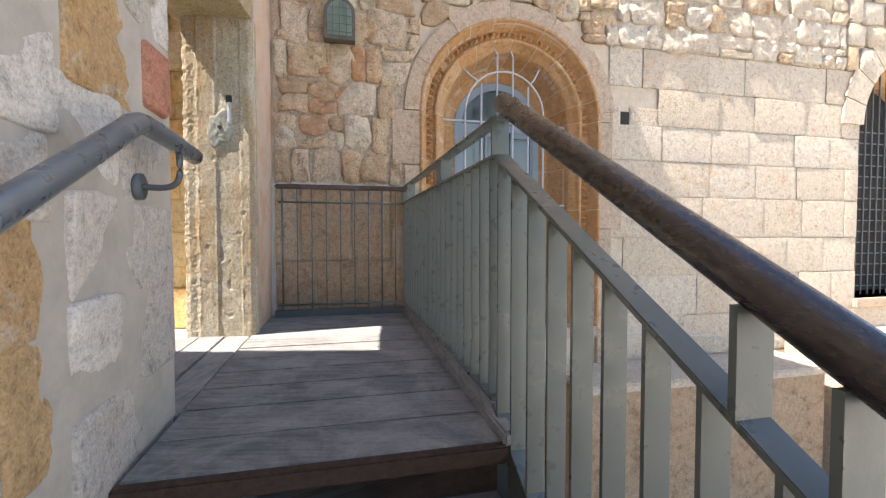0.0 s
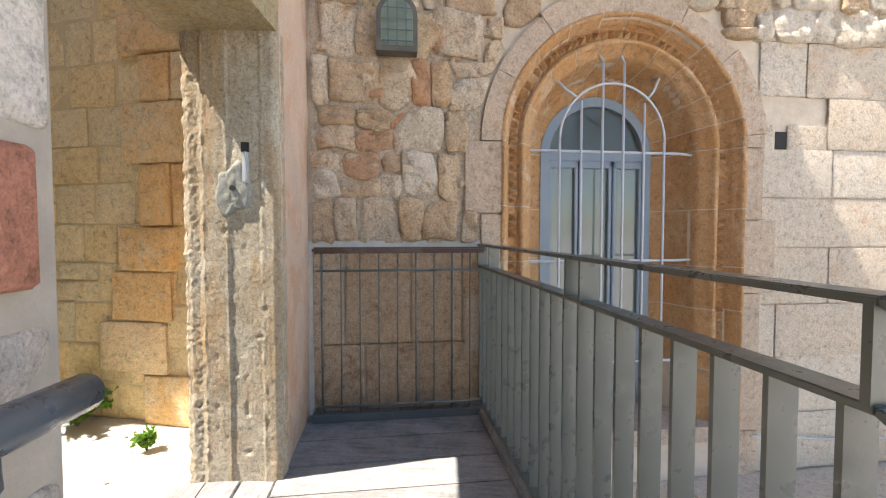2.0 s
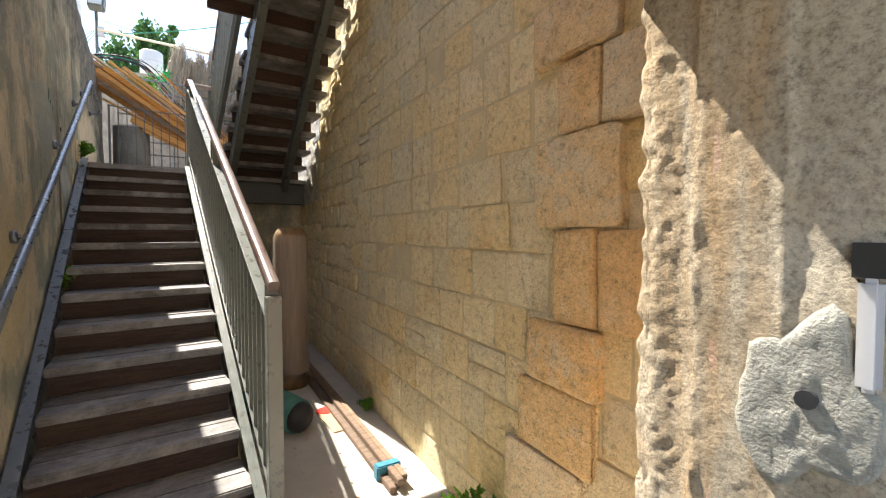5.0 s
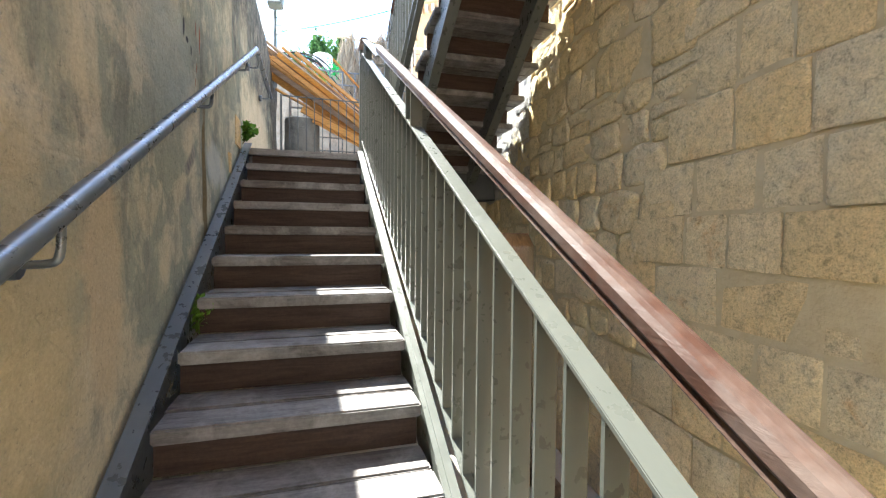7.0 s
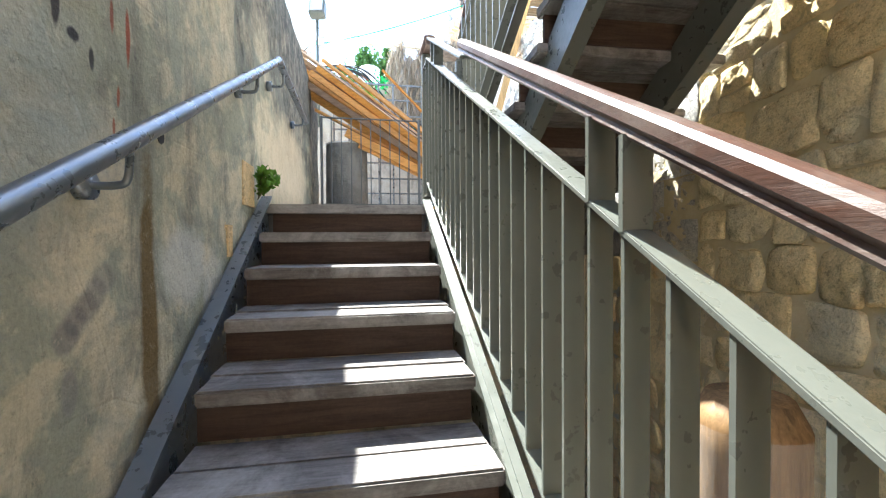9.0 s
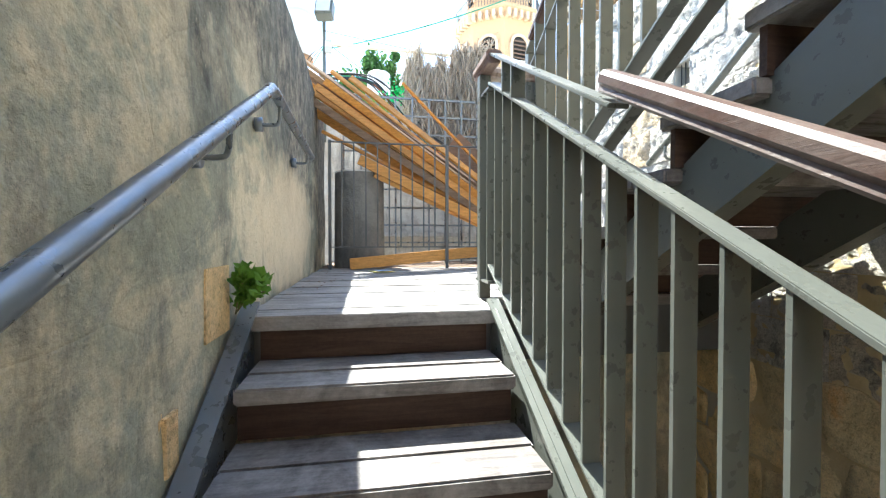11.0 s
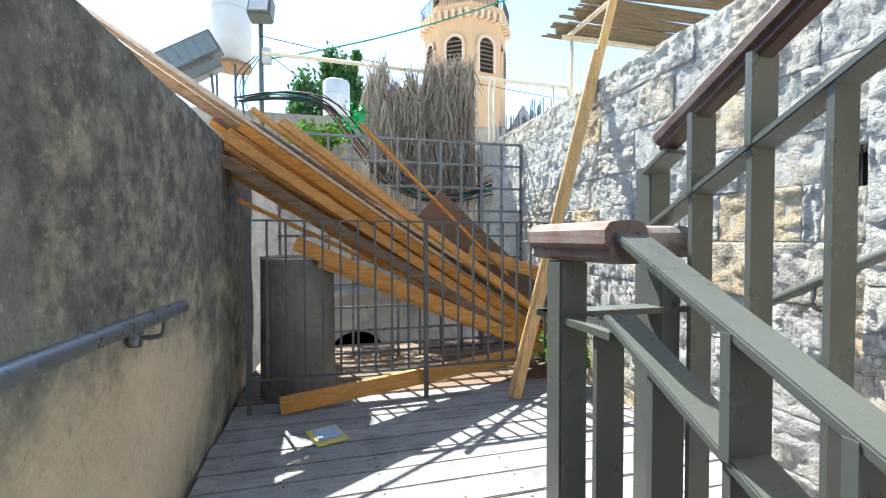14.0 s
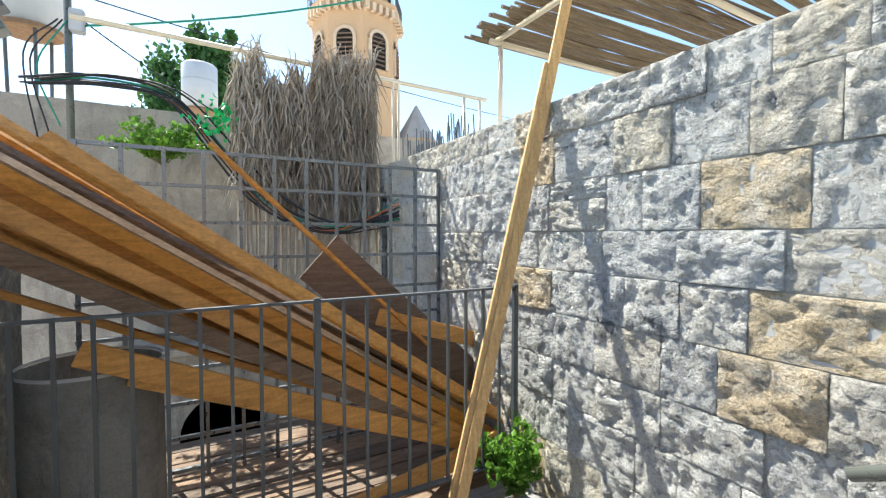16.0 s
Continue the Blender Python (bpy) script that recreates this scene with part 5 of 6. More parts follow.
part("matting", bm, wood_mat("brown_matting", [(0.20, 0.115, 0.05), (0.26, 0.155, 0.07)], "z", 0.6, 0.6), roll, "", True)
n = NT("clear_plastic_wrap")
n.b.inputs["Base Color"].default_value = (0.75, 0.75, 0.74, 1)
n.b.inputs["Roughness"].default_value = 0.25
n.b.inputs["Alpha"].default_value = 0.18
n.put(n.b.inputs["Normal"], n.bump(n.noise(14, 5, 0.6, n.scaled(1, 1, 0.25)), 0.5, 0.012))
M_WRAP = n.m
bm = nb()
tube(bm, prof[1:-1], [0.176 - 0.005 * i / 20 for i in range(20)], 20, False)
part("plastic_wrap", bm, M_WRAP, roll, "crumpled clear plastic", True)
bag = thing("rolled_bag", "teal fabric roll with a black end on the ground", "bag")
bm = nb()
tube(bm, [(2.08, 0.30, YARD + 0.13), (2.23, 0.36, YARD + 0.15), (2.48, 0.46, YARD + 0.145), (2.65, 0.54, YARD + 0.13)], [0.12, 0.15, 0.145, 0.13], 16)
part("fabric", bm, plain_mat("teal_fabric", (0.05, 0.17, 0.15), (0.09, 0.24, 0.21), 12, 0.85, 0.5), bag, "", True)
bm = nb()
tube(bm, [(2.62, 0.527, YARD + 0.13), (2.69, 0.557, YARD + 0.125), (2.73, 0.573, YARD + 0.12)], [0.128, 0.11, 0.06], 14)
part("black_end", bm, M_BLACK, bag, "black gathered end", True)
plate = part("red_lid", tube(nb(), [(2.38, 0.85, YARD + 0.004), (2.38, 0.85, YARD + 0.018)], [0.085, 0.08], 20), plain_mat("red_plastic", (0.50, 0.03, 0.02), (0.58, 0.05, 0.03), 15, 0.4))
tagged(plate, "small round red plastic lid on the ground", "lid")
card = part("cardboard_sheet", box(nb(), 2.42, 2.82, 0.76, 1.0, YARD + 0.004, YARD + 0.014), plain_mat("cardboard", (0.36, 0.25, 0.15), (0.42, 0.30, 0.19), 9, 0.9))
tagged(card, "flat piece of brown cardboard on the yard floor", "cardboard")
rng = random.Random(31)
bm = nb()
for i in range(90):
    p = (rng.uniform(1.6, 5.2), rng.uniform(0.3, 1.0), YARD + 0.006)
    bmesh.ops.create_icosphere(bm, subdivisions=1, radius=rng.uniform(0.005, 0.014), matrix=Matrix.Translation(p) @ Matrix.Diagonal((1, 1, 0.5, 1)))
tagged(part("yard_litter", bm, M_MORTAR), "small stone crumbs and litter on the yard floor", "litter", kind="stuff")

# ---- planks, posts and litter on the landing ----
rng = random.Random(17)
A0, B0 = Vector((-3.08, 1.60, 0.17)), Vector((-2.86, -0.95, 1.84))
ax = (B0 - A0).normalized()
across = Vector((1, 0.08, 0)).normalized()
over = ax.cross(across).normalized()
if over.z < 0:
    over = -over


def plank_thing(name, label, a, b, w, h, mat, group="", up=(0, 0, 1)):
    ob = part(name, bar(nb(), a, b, w, h, up, 0.004), mat)
    return tagged(ob, label, "plank", group)


for col in range(4):
    for row in range(5):
        e = row - 2.0
        long = (col, row) in ((3, 3), (2, 4), (0, 4), (1, 3), (2, 3))
        far = rng.uniform(4.6, 6.2) if long else rng.uniform(2.80, 3.25)
        old = (col * 3 + row * 2) % 5 == 4
        a = A0 + across * (0.065 * (col - 1.5) + rng.uniform(-0.03, 0.03)) + over * (e * 0.05 + rng.uniform(-0.03, 0.03)) + ax * rng.uniform(-0.12, 0.55)
        b = A0 + ax * far + across * (0.10 * (col - 1.5) + rng.uniform(-0.07, 0.07)) + over * (e * 0.095 + rng.uniform(-0.05, 0.05))
        if long:
            b = A0 + ax * far + across * (0.10 * (col - 1.5)) + over * (0.06 + rng.uniform(-0.02, 0.05))
        plank_thing("pine_plank", "greyed brown plank in the leaning stack" if old else "long dulled pine plank lying along the wall top" if long else "long orange pine plank in a stack leaning over the wall", a, b, rng.choice((0.024, 0.03, 0.045)), rng.choice((0.045, 0.07, 0.09)) * (0.7 if long else 1), M_PINE_OLD if old else M_PINE_DULL if long else M_PINE, "stack of planks", over + across * rng.uniform(-0.9, 0.9))
for i in range(5):
    a = A0 + across * (0.05 * i - 0.3) + over * (0.10 + 0.03 * (i % 2)) + ax * (0.1 * i)
    plank_thing("pine_plank", "dark weathered plank on the lower end of the stack", a, a + ax * rng.uniform(1.2, 1.9) + over * 0.05, 0.022, 0.10, M_PINE_OLD if i % 3 else M_GREYPLY, "stack of planks", over)
plank_thing("pine_plank", "thin splintered pine batten leaning through the gate", (-2.95, 1.45, 0.24), (-2.86, -0.93, 1.39), 0.05, 0.03, M_PINE, "stack of planks")
plank_thing("pine_plank", "pine plank resting low behind the gate", (-2.95, 1.45, 0.17), (-2.74, -0.56, 1.10), 0.03, 0.10, M_PINE, "stack of planks")
plank_thing("pine_plank", "pine plank resting low behind the gate", (-3.02, 1.50, 0.14), (-2.80, -0.40, 0.98), 0.03, 0.10, M_PINE, "stack of planks")
plank_thing("pine_plank", "thin pale batten on top of the stack", (-3.25, 1.2, 0.80), (-3.05, -0.1, 2.0), 0.04, 0.022, M_PINE, "stack of planks")
plank_thing("pine_plank", "short orange plank behind the stack", (-3.3, 1.62, 0.78), (-3.3, 0.85, 1.02), 0.03, 0.11, M_PINE, "stack of planks")
board = part("brown_board", bar(nb(), (-3.30, 1.70, 0.32), (-3.30, 0.48, 1.42), 0.018, 0.34), M_GREYPLY)
tagged(board, "dark brown sheet of board leaning behind the planks", "board")
plank_thing("floor_beam", "orange pine beam lying on edge against the gate", (-2.60, -0.65, 0.055), (-2.86, 1.52, 0.24), 0.04, 0.11, M_PINE)
for o, top in ((0.0, 3.05), (0.07, 2.62)):
    a = Vector((-2.46, 0.925, 0.0)) if o == 0 else Vector((-2.495, 0.905, 0.0))
    d = Vector((-0.05 if o == 0 else -0.03, 0.655, 2.36)).normalized()
    plank_thing("leaning_plank", "tall pale pine plank leaning against the grey wall", a, a + d * top, 0.028, 0.060, M_PINE_Z, "leaning planks", (0.25, 1, -0.28))

pipe_post = thing("grey_drum", "tall grey cylindrical drum with a pale rim behind the gate", "drum")
bm = nb()
tube(bm, [(-3.02, -0.56, 0.0), (-3.02, -0.56, 0.5), (-3.02, -0.56, 0.985)], [0.265, 0.26, 0.255], 28, False)
part("body", bm, plaster_mat("stained_grey_drum", (0.23, 0.23, 0.215), (0.18, 0.18, 0.17), (0.13, 0.13, 0.122), (0.07, 0.07, 0.07)), pipe_post, "", True)
part("rim", tube(nb(), [(-3.02, -0.56, 0.985), (-3.02, -0.56, 1.0)], 0.262, 28, False), M_GRILLE, pipe_post, "", True)
# black filling stands in for the shade down inside the drum
part("inside", tube(nb(), [(-3.02, -0.56, 0.02), (-3.02, -0.56, 0.72)], 0.25, 28), M_BLACK, pipe_post)

paper = thing("paper_leaflet", "crumpled yellow and blue printed leaflet on the deck", "paper", pose(-2.2, -0.36, 0.006, 0, 0, 20))
bm = nb()
slab(bm, -0.11, 0.11, -0.09, 0.09, 0, 0.002, 0.03, 0.004, pose(0, 0, 0.004, -90, 0, 0))
part("sheet", bm, plain_mat("yellow_print", (0.62, 0.52, 0.12), (0.70, 0.60, 0.2), 20, 0.5), paper)
bm = nb()
box(bm, -0.085, 0.06, -0.06, 0.075, 0.010, 0.0115)
part("blue_block", bm, plain_mat("blue_print", (0.30, 0.42, 0.60), (0.45, 0.55, 0.68), 25, 0.5), paper)
rng = random.Random(41)
bm = nb()
for i in range(40):
    p = (rng.uniform(-2.7, -0.7), rng.choice((rng.uniform(-0.95, -0.7), rng.uniform(-0.95, 1.4))), 0.006)
    bmesh.ops.create_icosphere(bm, subdivisions=1, radius=rng.uniform(0.003, 0.009), matrix=Matrix.Translation(p) @ Matrix.Diagonal((1.5, 1, 0.4, 1)))
tagged(part("deck_litter", bm, M_GREYPLY), "crumbs and dry leaf bits on the deck", "litter", kind="stuff")

# vents let into the grey wall, a dark back sheet painting their shade
for x0, x1, z0, z1 in VENTS:
    vent = thing("wall_vent", "small dark barred vent opening in the stone wall", "vent")
    part("lining", box(nb(), x0 + 0.004, x1 - 0.004, 1.80, 1.86, z0 + 0.004, z1 - 0.004), M_SHADE_FILL, vent)
    for k in range(1, 4):
        x = x0 + (x1 - x0) * k / 4
        part("bar", tube(nb(), [(x, 1.63, z0 - 0.002), (x, 1.63, z1 + 0.002)], 0.004, 6), M_BLACK, vent)

# ---- pergola over the grey wall ----
pergola = thing("pergola", "pergola roof of dry reeds on thin pale pipes", "pergola")
M_REED = wood_mat("dry_reed", [(0.20, 0.15, 0.09), (0.26, 0.20, 0.12), (0.14, 0.105, 0.07)], "y", 0.8, 0.4)
M_CREAM = paint_mat("cream_pipe_paint", (0.58, 0.50, 0.36), (0.66, 0.58, 0.44), 0.5)
rng = random.Random(19)
bm = nb()
x = -3.62
while x < 2.6:
    y0 = 1.80 + rng.uniform(-0.12, 0.10)
    tube(bm, [(x + rng.uniform(-0.02, 0.02), y0, 3.13 + rng.uniform(-0.012, 0.012)), (x + rng.uniform(-0.05, 0.05), 3.0, 3.14 + rng.uniform(-0.02, 0.02)), (x, 4.4, 3.16)], rng.uniform(0.010, 0.019), 5)
    x += rng.uniform(0.020, 0.034)
tagged(part("reed_mat", bm, M_REED, pergola), kind="stuff")
for a, b in (((-3.45, 1.92, 3.08), (2.6, 1.92, 3.08)), ((-3.45, 1.85, 3.06), (-3.45, 4.4, 3.06)), ((-2.3, 1.85, 3.09), (-2.3, 4.4, 3.09)), ((-1.0, 1.85, 3.09), (-1.0, 4.4, 3.09))):
    part("pipe", tube(nb(), [a, b], 0.022, 10), M_CREAM, pergola, "", True)
for x, y in ((-3.45, 1.95), (-3.45, 4.4), (2.5, 1.95), (2.5, 4.4)):
    part("post", tube(nb(), [(x, y, 2.3 if y < 2 else -2), (x, y, 3.08)], 0.02, 10), M_CREAM, pergola, "", True)
bm = nb()
rng = random.Random(23)
for i in range(60):
    x = rng.uniform(-4.9, -3.7)
    y = rng.uniform(1.72, 1.95)
    h = rng.uniform(0.15, 0.34)
    tube(bm, [(x, y, 2.28), (x + rng.uniform(-0.04, 0.04), y, 2.28 + h)], 0.006, 4)
tagged(part("rod_ends", bm, M_STEEL_D), "cut steel rod ends sticking up from the wall top", "rods", kind="stuff")

# ---- neighbouring roof, tanks and poles ----
bm = nb()
slab(bm, -6.0, 4.2, COURT, 2.84, 0.0, 0.4, 0.3, 0.03, pose(-6.0, 0, 0, 0, 0, 90), 12)
neighbour = part("wall_neighbour", bm, M_PLASTER_W)
tagged(neighbour, "old white plastered parapet wall of the neighbouring roof", "wall", kind="structure")
bm = nb()
box(bm, -12, -6.3, -7, 5, 2.2, 2.4)
tagged(part("roof_neighbour", bm, M_PLASTER_W), "flat plastered roof behind the parapet", "roof", kind="structure")
niche = thing("arched_niche", "arched opening low in the plastered wall, its shade a dark slab", "niche", kind="structure")
# no recess here: a dark slab on the wall paints the shade
bm = nb()
f = bm.faces.new([bm.verts.new((-5.955, u, z)) for u, z in arch_pts(0.05, -0.62, 0.42, -1.5, 14)])
bmesh.ops.solidify(bm, geom=bm.faces[:], thickness=0.05)
part("opening", bm, M_SHADE_FILL, niche)
part("shelf", box(nb(), -5.98, -5.6, -0.9, 1.4, 0.35, 0.42, None, 0.01), M_PLASTER_W, niche)
bm = nb()
box(bm, -6.0, -4.3, -3.0, 3.5, -1.9, -1.6)
tagged(part("floor_lower_roof", bm, M_PAVE), "lower paved roof behind the grid", "floor", kind="structure")

M_TANK = paint_mat("white_tank_paint", (0.50, 0.51, 0.52), (0.58, 0.59, 0.60), 0.4)
M_RUST = plain_mat("rusty_rim", (0.25, 0.14, 0.07), (0.34, 0.22, 0.13), 18, 0.8)


def tank(label, x, y, z0, h, r, legs):
    t = thing("water_tank", label, "water tank", Matrix.Translation((x, y, z0)), "rooftop tanks")
    part("body", tube(nb(), [(0, 0, 0.02), (0, 0, h * 0.5), (0, 0, h - 0.03), (0, 0, h)], [r, r, r, r * 0.9], 28), M_TANK, t, "", True)
    part("rim", tube(nb(), [(0, 0, -0.02), (0, 0, 0.03)], r * 1.04, 28), M_RUST, t, "rusty bottom rim")
    part("strap", tube(nb(), [(0, 0, h * 0.62), (0, 0, h * 0.65)], r * 1.01, 28), M_GRILLE, t)
    for a in range(3):
        c, s = math.cos(a * 2.1 + 0.4), math.sin(a * 2.1 + 0.4)
        part("leg", tube(nb(), [(r * 0.7 * c, r * 0.7 * s, -legs), (r * 0.8 * c, r * 0.8 * s, 0)], 0.018, 6), M_STEEL_D, t)
    return t


tank("white cylindrical water tank with a rusty rim on legs", -7.3, -1.80, 3.86, 1.35, 0.29, 1.47)
tank("white cylindrical water tank on the far roof", -10.0, -0.12, 3.85, 0.86, 0.30, 1.46)
solar = thing("solar_panel", "grey solar water heater panel tilted on the roof", "solar panel", pose(-6.4, -2.35, 3.55, 4, 0, 0))
part("frame", box(nb(), -0.10, 0.10, -0.72, 0.62, -0.16, 0.16, pose(0, 0, 0, 27, 0, 0), 0.01), M_STEEL_D, solar)
part("glass", box(nb(), 0.10, 0.106, -0.69, 0.59, -0.13, 0.13, pose(0, 0, 0, 27, 0, 0)), M_GLASS, solar)
part("lower_frame", box(nb(), -0.10, 0.10, -0.45, 0.60, -0.06, 0.06, pose(0.02, 0.06, -0.30, 27, 0, 0), 0.01), M_STEEL, solar)
for i in range(9):
    y = -0.62 + 0.14 * i
    part("rib", box(nb(), 0.106, 0.114, y - 0.008, y + 0.008, -0.13, 0.13, pose(0, 0, 0, 27, 0, 0)), M_PIPE, solar)
part("stand", bar(nb(), (0, 0.45, 0.15), (0, 0.45, -0.75), 0.03, 0.03), M_STEEL_D, solar)
lamp_pole = thing("lamp_pole", "grey steel pole with a floodlight and junction boxes", "lamp post")
part("pole", tube(nb(), [(-5.7, -1.15, 1.9), (-5.7, -1.15, 3.95)], 0.03, 12), M_STEEL, lamp_pole, "", True)
head = part("floodlight", box(nb(), -0.10, 0.10, -0.14, 0.14, -0.16, 0.16, pose(-5.62, -1.13, 4.02, 0, -20, -10), 0.02), M_STEEL, lamp_pole)
part("lens", box(nb(), 0.10, 0.112, -0.11, 0.11, -0.12, 0.12, pose(-5.62, -1.13, 4.02, 0, -20, -10)), M_GRILLE, head)
part("junction_box", box(nb(), -5.70, -5.60, -1.13, -1.02, 3.35, 3.55, None, 0.01), M_GRILLE, lamp_pole)

pipe_frame = thing("cream_pipe_frame", "cream painted pipe frame across the roof edge", "pipe frame")
part("rail", tube(nb(), [(-5.6, -1.12, 3.47), (-5.6, 3.3, 3.40)], 0.026, 10), M_CREAM, pipe_frame, "", True)
for y in (1.72, 1.93, 2.0):
    part("upright", tube(nb(), [(-5.6, y, 1.2), (-5.6, y, 3.45)], 0.018, 8), M_CREAM, pipe_frame, "", True)
for y in (2.95, 3.2):
    part("upright", tube(nb(), [(-5.6, y, 2.0), (-5.6, y, 3.42)], 0.018, 8), M_CREAM, pipe_frame, "", True)


def wire(name, label, a, b, sag, r, mat, n=14):
    a, b = Vector(a), Vector(b)
    pts = [a.lerp(b, i / n) - Vector((0, 0, sag * 4 * (i / n) * (1 - i / n))) for i in range(n + 1)]
    return tagged(part(name, tube(nb(), pts, r, 6), mat), label, "cable")


M_GREENWIRE = plain_mat("green_cable", (0.02, 0.20, 0.13), (0.03, 0.26, 0.17), 20, 0.5)
wire("green_cable", "green cable strung across the sky", (-5.65, -1.12, 3.40), (-5.0, 5.2, 6.1), 0.34, 0.010, M_GREENWIRE)
wire("thin_cable", "thin dark overhead cable", (-5.65, -1.15, 3.7), (-9.0, 9.0, 4.3), 0.15, 0.006, M_BLACK)
wire("thin_cable", "thin dark overhead cable", (-5.65, -1.15, 3.55), (-5.9, 0.5, 2.6), 0.05, 0.006, M_BLACK)
wire("thin_cable", "thin dark overhead cable", (-7.3, -1.8, 5.2), (-12, -14, 9), 0.3, 0.008, M_BLACK)
rng = random.Random(29)
M_ORANGE = plain_mat("orange_cable", (0.55, 0.12, 0.03), (0.6, 0.16, 0.04), 20, 0.5)
for i in range(11):
    o = Vector((rng.uniform(-0.08, 0.08), rng.uniform(-0.08, 0.08), rng.uniform(-0.06, 0.06)))
    pts = smooth_path([Vector((-5.6, -1.45 + 0.012 * i, 2.86)) + o * 0.5, Vector((-5.5, -0.9, 2.92)) + o, Vector((-5.4, -0.35, 2.82)) + o, Vector((-5.3, 0.05, 2.35)) + o * 1.4, Vector((-5.1, 0.45, 1.85)) + o * 1.6, Vector((-4.9, 1.0, 1.62)) + o, Vector((-4.6, 1.75, 1.78 + rng.uniform(-0.1, 0.25)))], 6)
    tagged(part("sagging_cable", tube(nb(), pts, rng.choice((0.006, 0.008, 0.011)), 6), (M_BLACK, M_BLACK, M_BLACK, M_GREENWIRE, M_BLACK, M_ORANGE, M_BLACK)[i % 7], smooth=True), "sagging electric cable over the parapet", "cable", "cables over the parapet")
for i in range(3):
    o = 0.07 * i
    tagged(part("hanging_cable", tube(nb(), smooth_path([(-5.66, -1.15 - 0.03 * i, 3.45), (-5.62, -1.35 - o * 0.6, 3.0 + 0.05 * i), (-5.6, -1.2 - o, 2.5 - 0.1 * i)], 6), 0.007, 5), M_BLACK if i % 3 else M_GREENWIRE), "loose cable hanging by the lamp pole", "cable", "cables by the pole")
bm = nb()
rng = random.Random(37)
for i in range(90):
    leafy(bm, Vector((-5.2 + rng.gauss(0, 0.05), 0.02 + rng.gauss(0, 0.10), 2.60 + rng.gauss(0, 0.10))), 0.06, rng)
tagged(part("green_bag", bm, plain_mat("green_plastic", (0.02, 0.42, 0.10), (0.04, 0.55, 0.16), 20, 0.4)), "torn bright green plastic caught on the cables", "plastic", kind="stuff")

# dry palm fronds tied up as screens
M_FROND = wood_mat("dry_palm", [(0.50, 0.43, 0.335), (0.60, 0.525, 0.42), (0.40, 0.335, 0.26)], "z", 0.85, 0.4)


def frond_clump(y0, y1, z0, z1, x, n, seed):
    rng = random.Random(seed)
    t = thing("dry_palm_fronds", "upright screen of dry brown palm fronds", "palm fronds", group="palm screens")
    bm = nb()
    for i in range(n):
        y = rng.uniform(y0, y1)
        top = z0 + 0.3 + (z1 - z0 - 0.3) * (0.90 + 0.26 * noise.noise((y * 6.5, seed, 0))) * rng.random() ** 0.75
        px = x + rng.uniform(-0.15, 0.15)
        l = rng.uniform(0.14, 0.40)
        d = Vector((rng.uniform(-0.25, 0.25), rng.uniform(-0.4, 0.4), -1)).normalized()
        if rng.random() < 0.16:
            d.z = 0.6
        w = rng.uniform(0.004, 0.010)
        s = Vector((rng.uniform(-1, 1), rng.uniform(-1, 1), 0)).normalized() * w
        a = Vector((px, y, top))
        b = a + d * l * 0.5 + Vector((rng.uniform(-0.03, 0.05), rng.uniform(-0.04, 0.04), 0.03))
        c = a + d * l + Vector((rng.uniform(-0.05, 0.05), rng.uniform(-0.05, 0.05), -0.03))
        v = [bm.verts.new(p) for p in (a - s, a + s, b + s, b - s, c)]
        bm.faces.new(v[:4])
        bm.faces.new((v[3], v[2], v[4]))
    tagged(part("blade_mass", bm, M_FROND, t), kind="stuff")
    bm = nb()
    for i in range(6):
        y = y0 + (y1 - y0) * (i + 0.5) / 6
        tube(bm, [(x, y, z0 - 0.5), (x + 0.02, y + rng.uniform(-0.05, 0.05), z0 + (z1 - z0) * 0.8)], [0.018, 0.010], 6)
    part("stalks", bm, M_FROND, t)


frond_clump(0.16, 0.38, 1.75, 3.45, -5.3, 2300, 1)
frond_clump(0.38, 0.80, 1.65, 3.20, -5.2, 3800, 2)
frond_clump(0.88, 1.54, 1.45, 3.56, -5.25, 7000, 3)
plank_thing("pale_stick", "pale weathered board between the palm screens", (-5.1, 0.72, 1.5), (-5.15, 0.80, 2.35), 0.05, 0.02, M_PLASTER_W)
blue_post = thing("blue_post_frame", "blue-grey steel door frame beyond the grid", "frame")
for y in (1.55, 1.9):
    part("upright", box(nb(), -5.02, -4.98, y, y + 0.04, -1.6, 2.0), M_PIPE, blue_post)
part("crossbar", box(nb(), -5.02, -4.98, 1.55, 1.94, 1.9, 1.94), M_PIPE, blue_post)

# ---- distance: trees and tower ----


def conifer(label, x, y, z0, h, r, n, seed):
    rng = random.Random(seed)
    t = thing("cypress_tree", label, "tree", Matrix.Translation((x, y, z0)))
    part("trunk", tube(nb(), [(0, 0, 0), (0.05, 0.02, h * 0.5), (0, 0, h * 0.95)], [0.12, 0.08, 0.02], 8), M_STEM, t)
    bm = nb()
    lobes = [(rng.uniform(-0.5, 0.5) * r, rng.uniform(-0.75, 0.75) * r, rng.uniform(0.60, 0.93) * h, rng.uniform(0.25, 0.5) * r) for _ in range(14)] + [(0, 0, h * 0.97, r * 0.2)]
    for i in range(n):
        cx, cy, cz, cr = rng.choice(lobes)
        p = Vector((cx + rng.gauss(0, cr * 0.5), cy + rng.gauss(0, cr * 0.5), cz + rng.gauss(0, cr * 1.0)))
        leafy(bm, p, 0.22, rng, 0.9)
    tagged(part("crown", bm, M_LEAF_D, t), kind="stuff")
    return t


conifer("dark green cypress behind the rooftops", -19.9, -0.2, COURT, 13.2, 1.5, 11000, 1)
conifer("small dark green cypress behind the rooftops", -19.9, -1.75, COURT, 11.2, 0.55, 2600, 2)
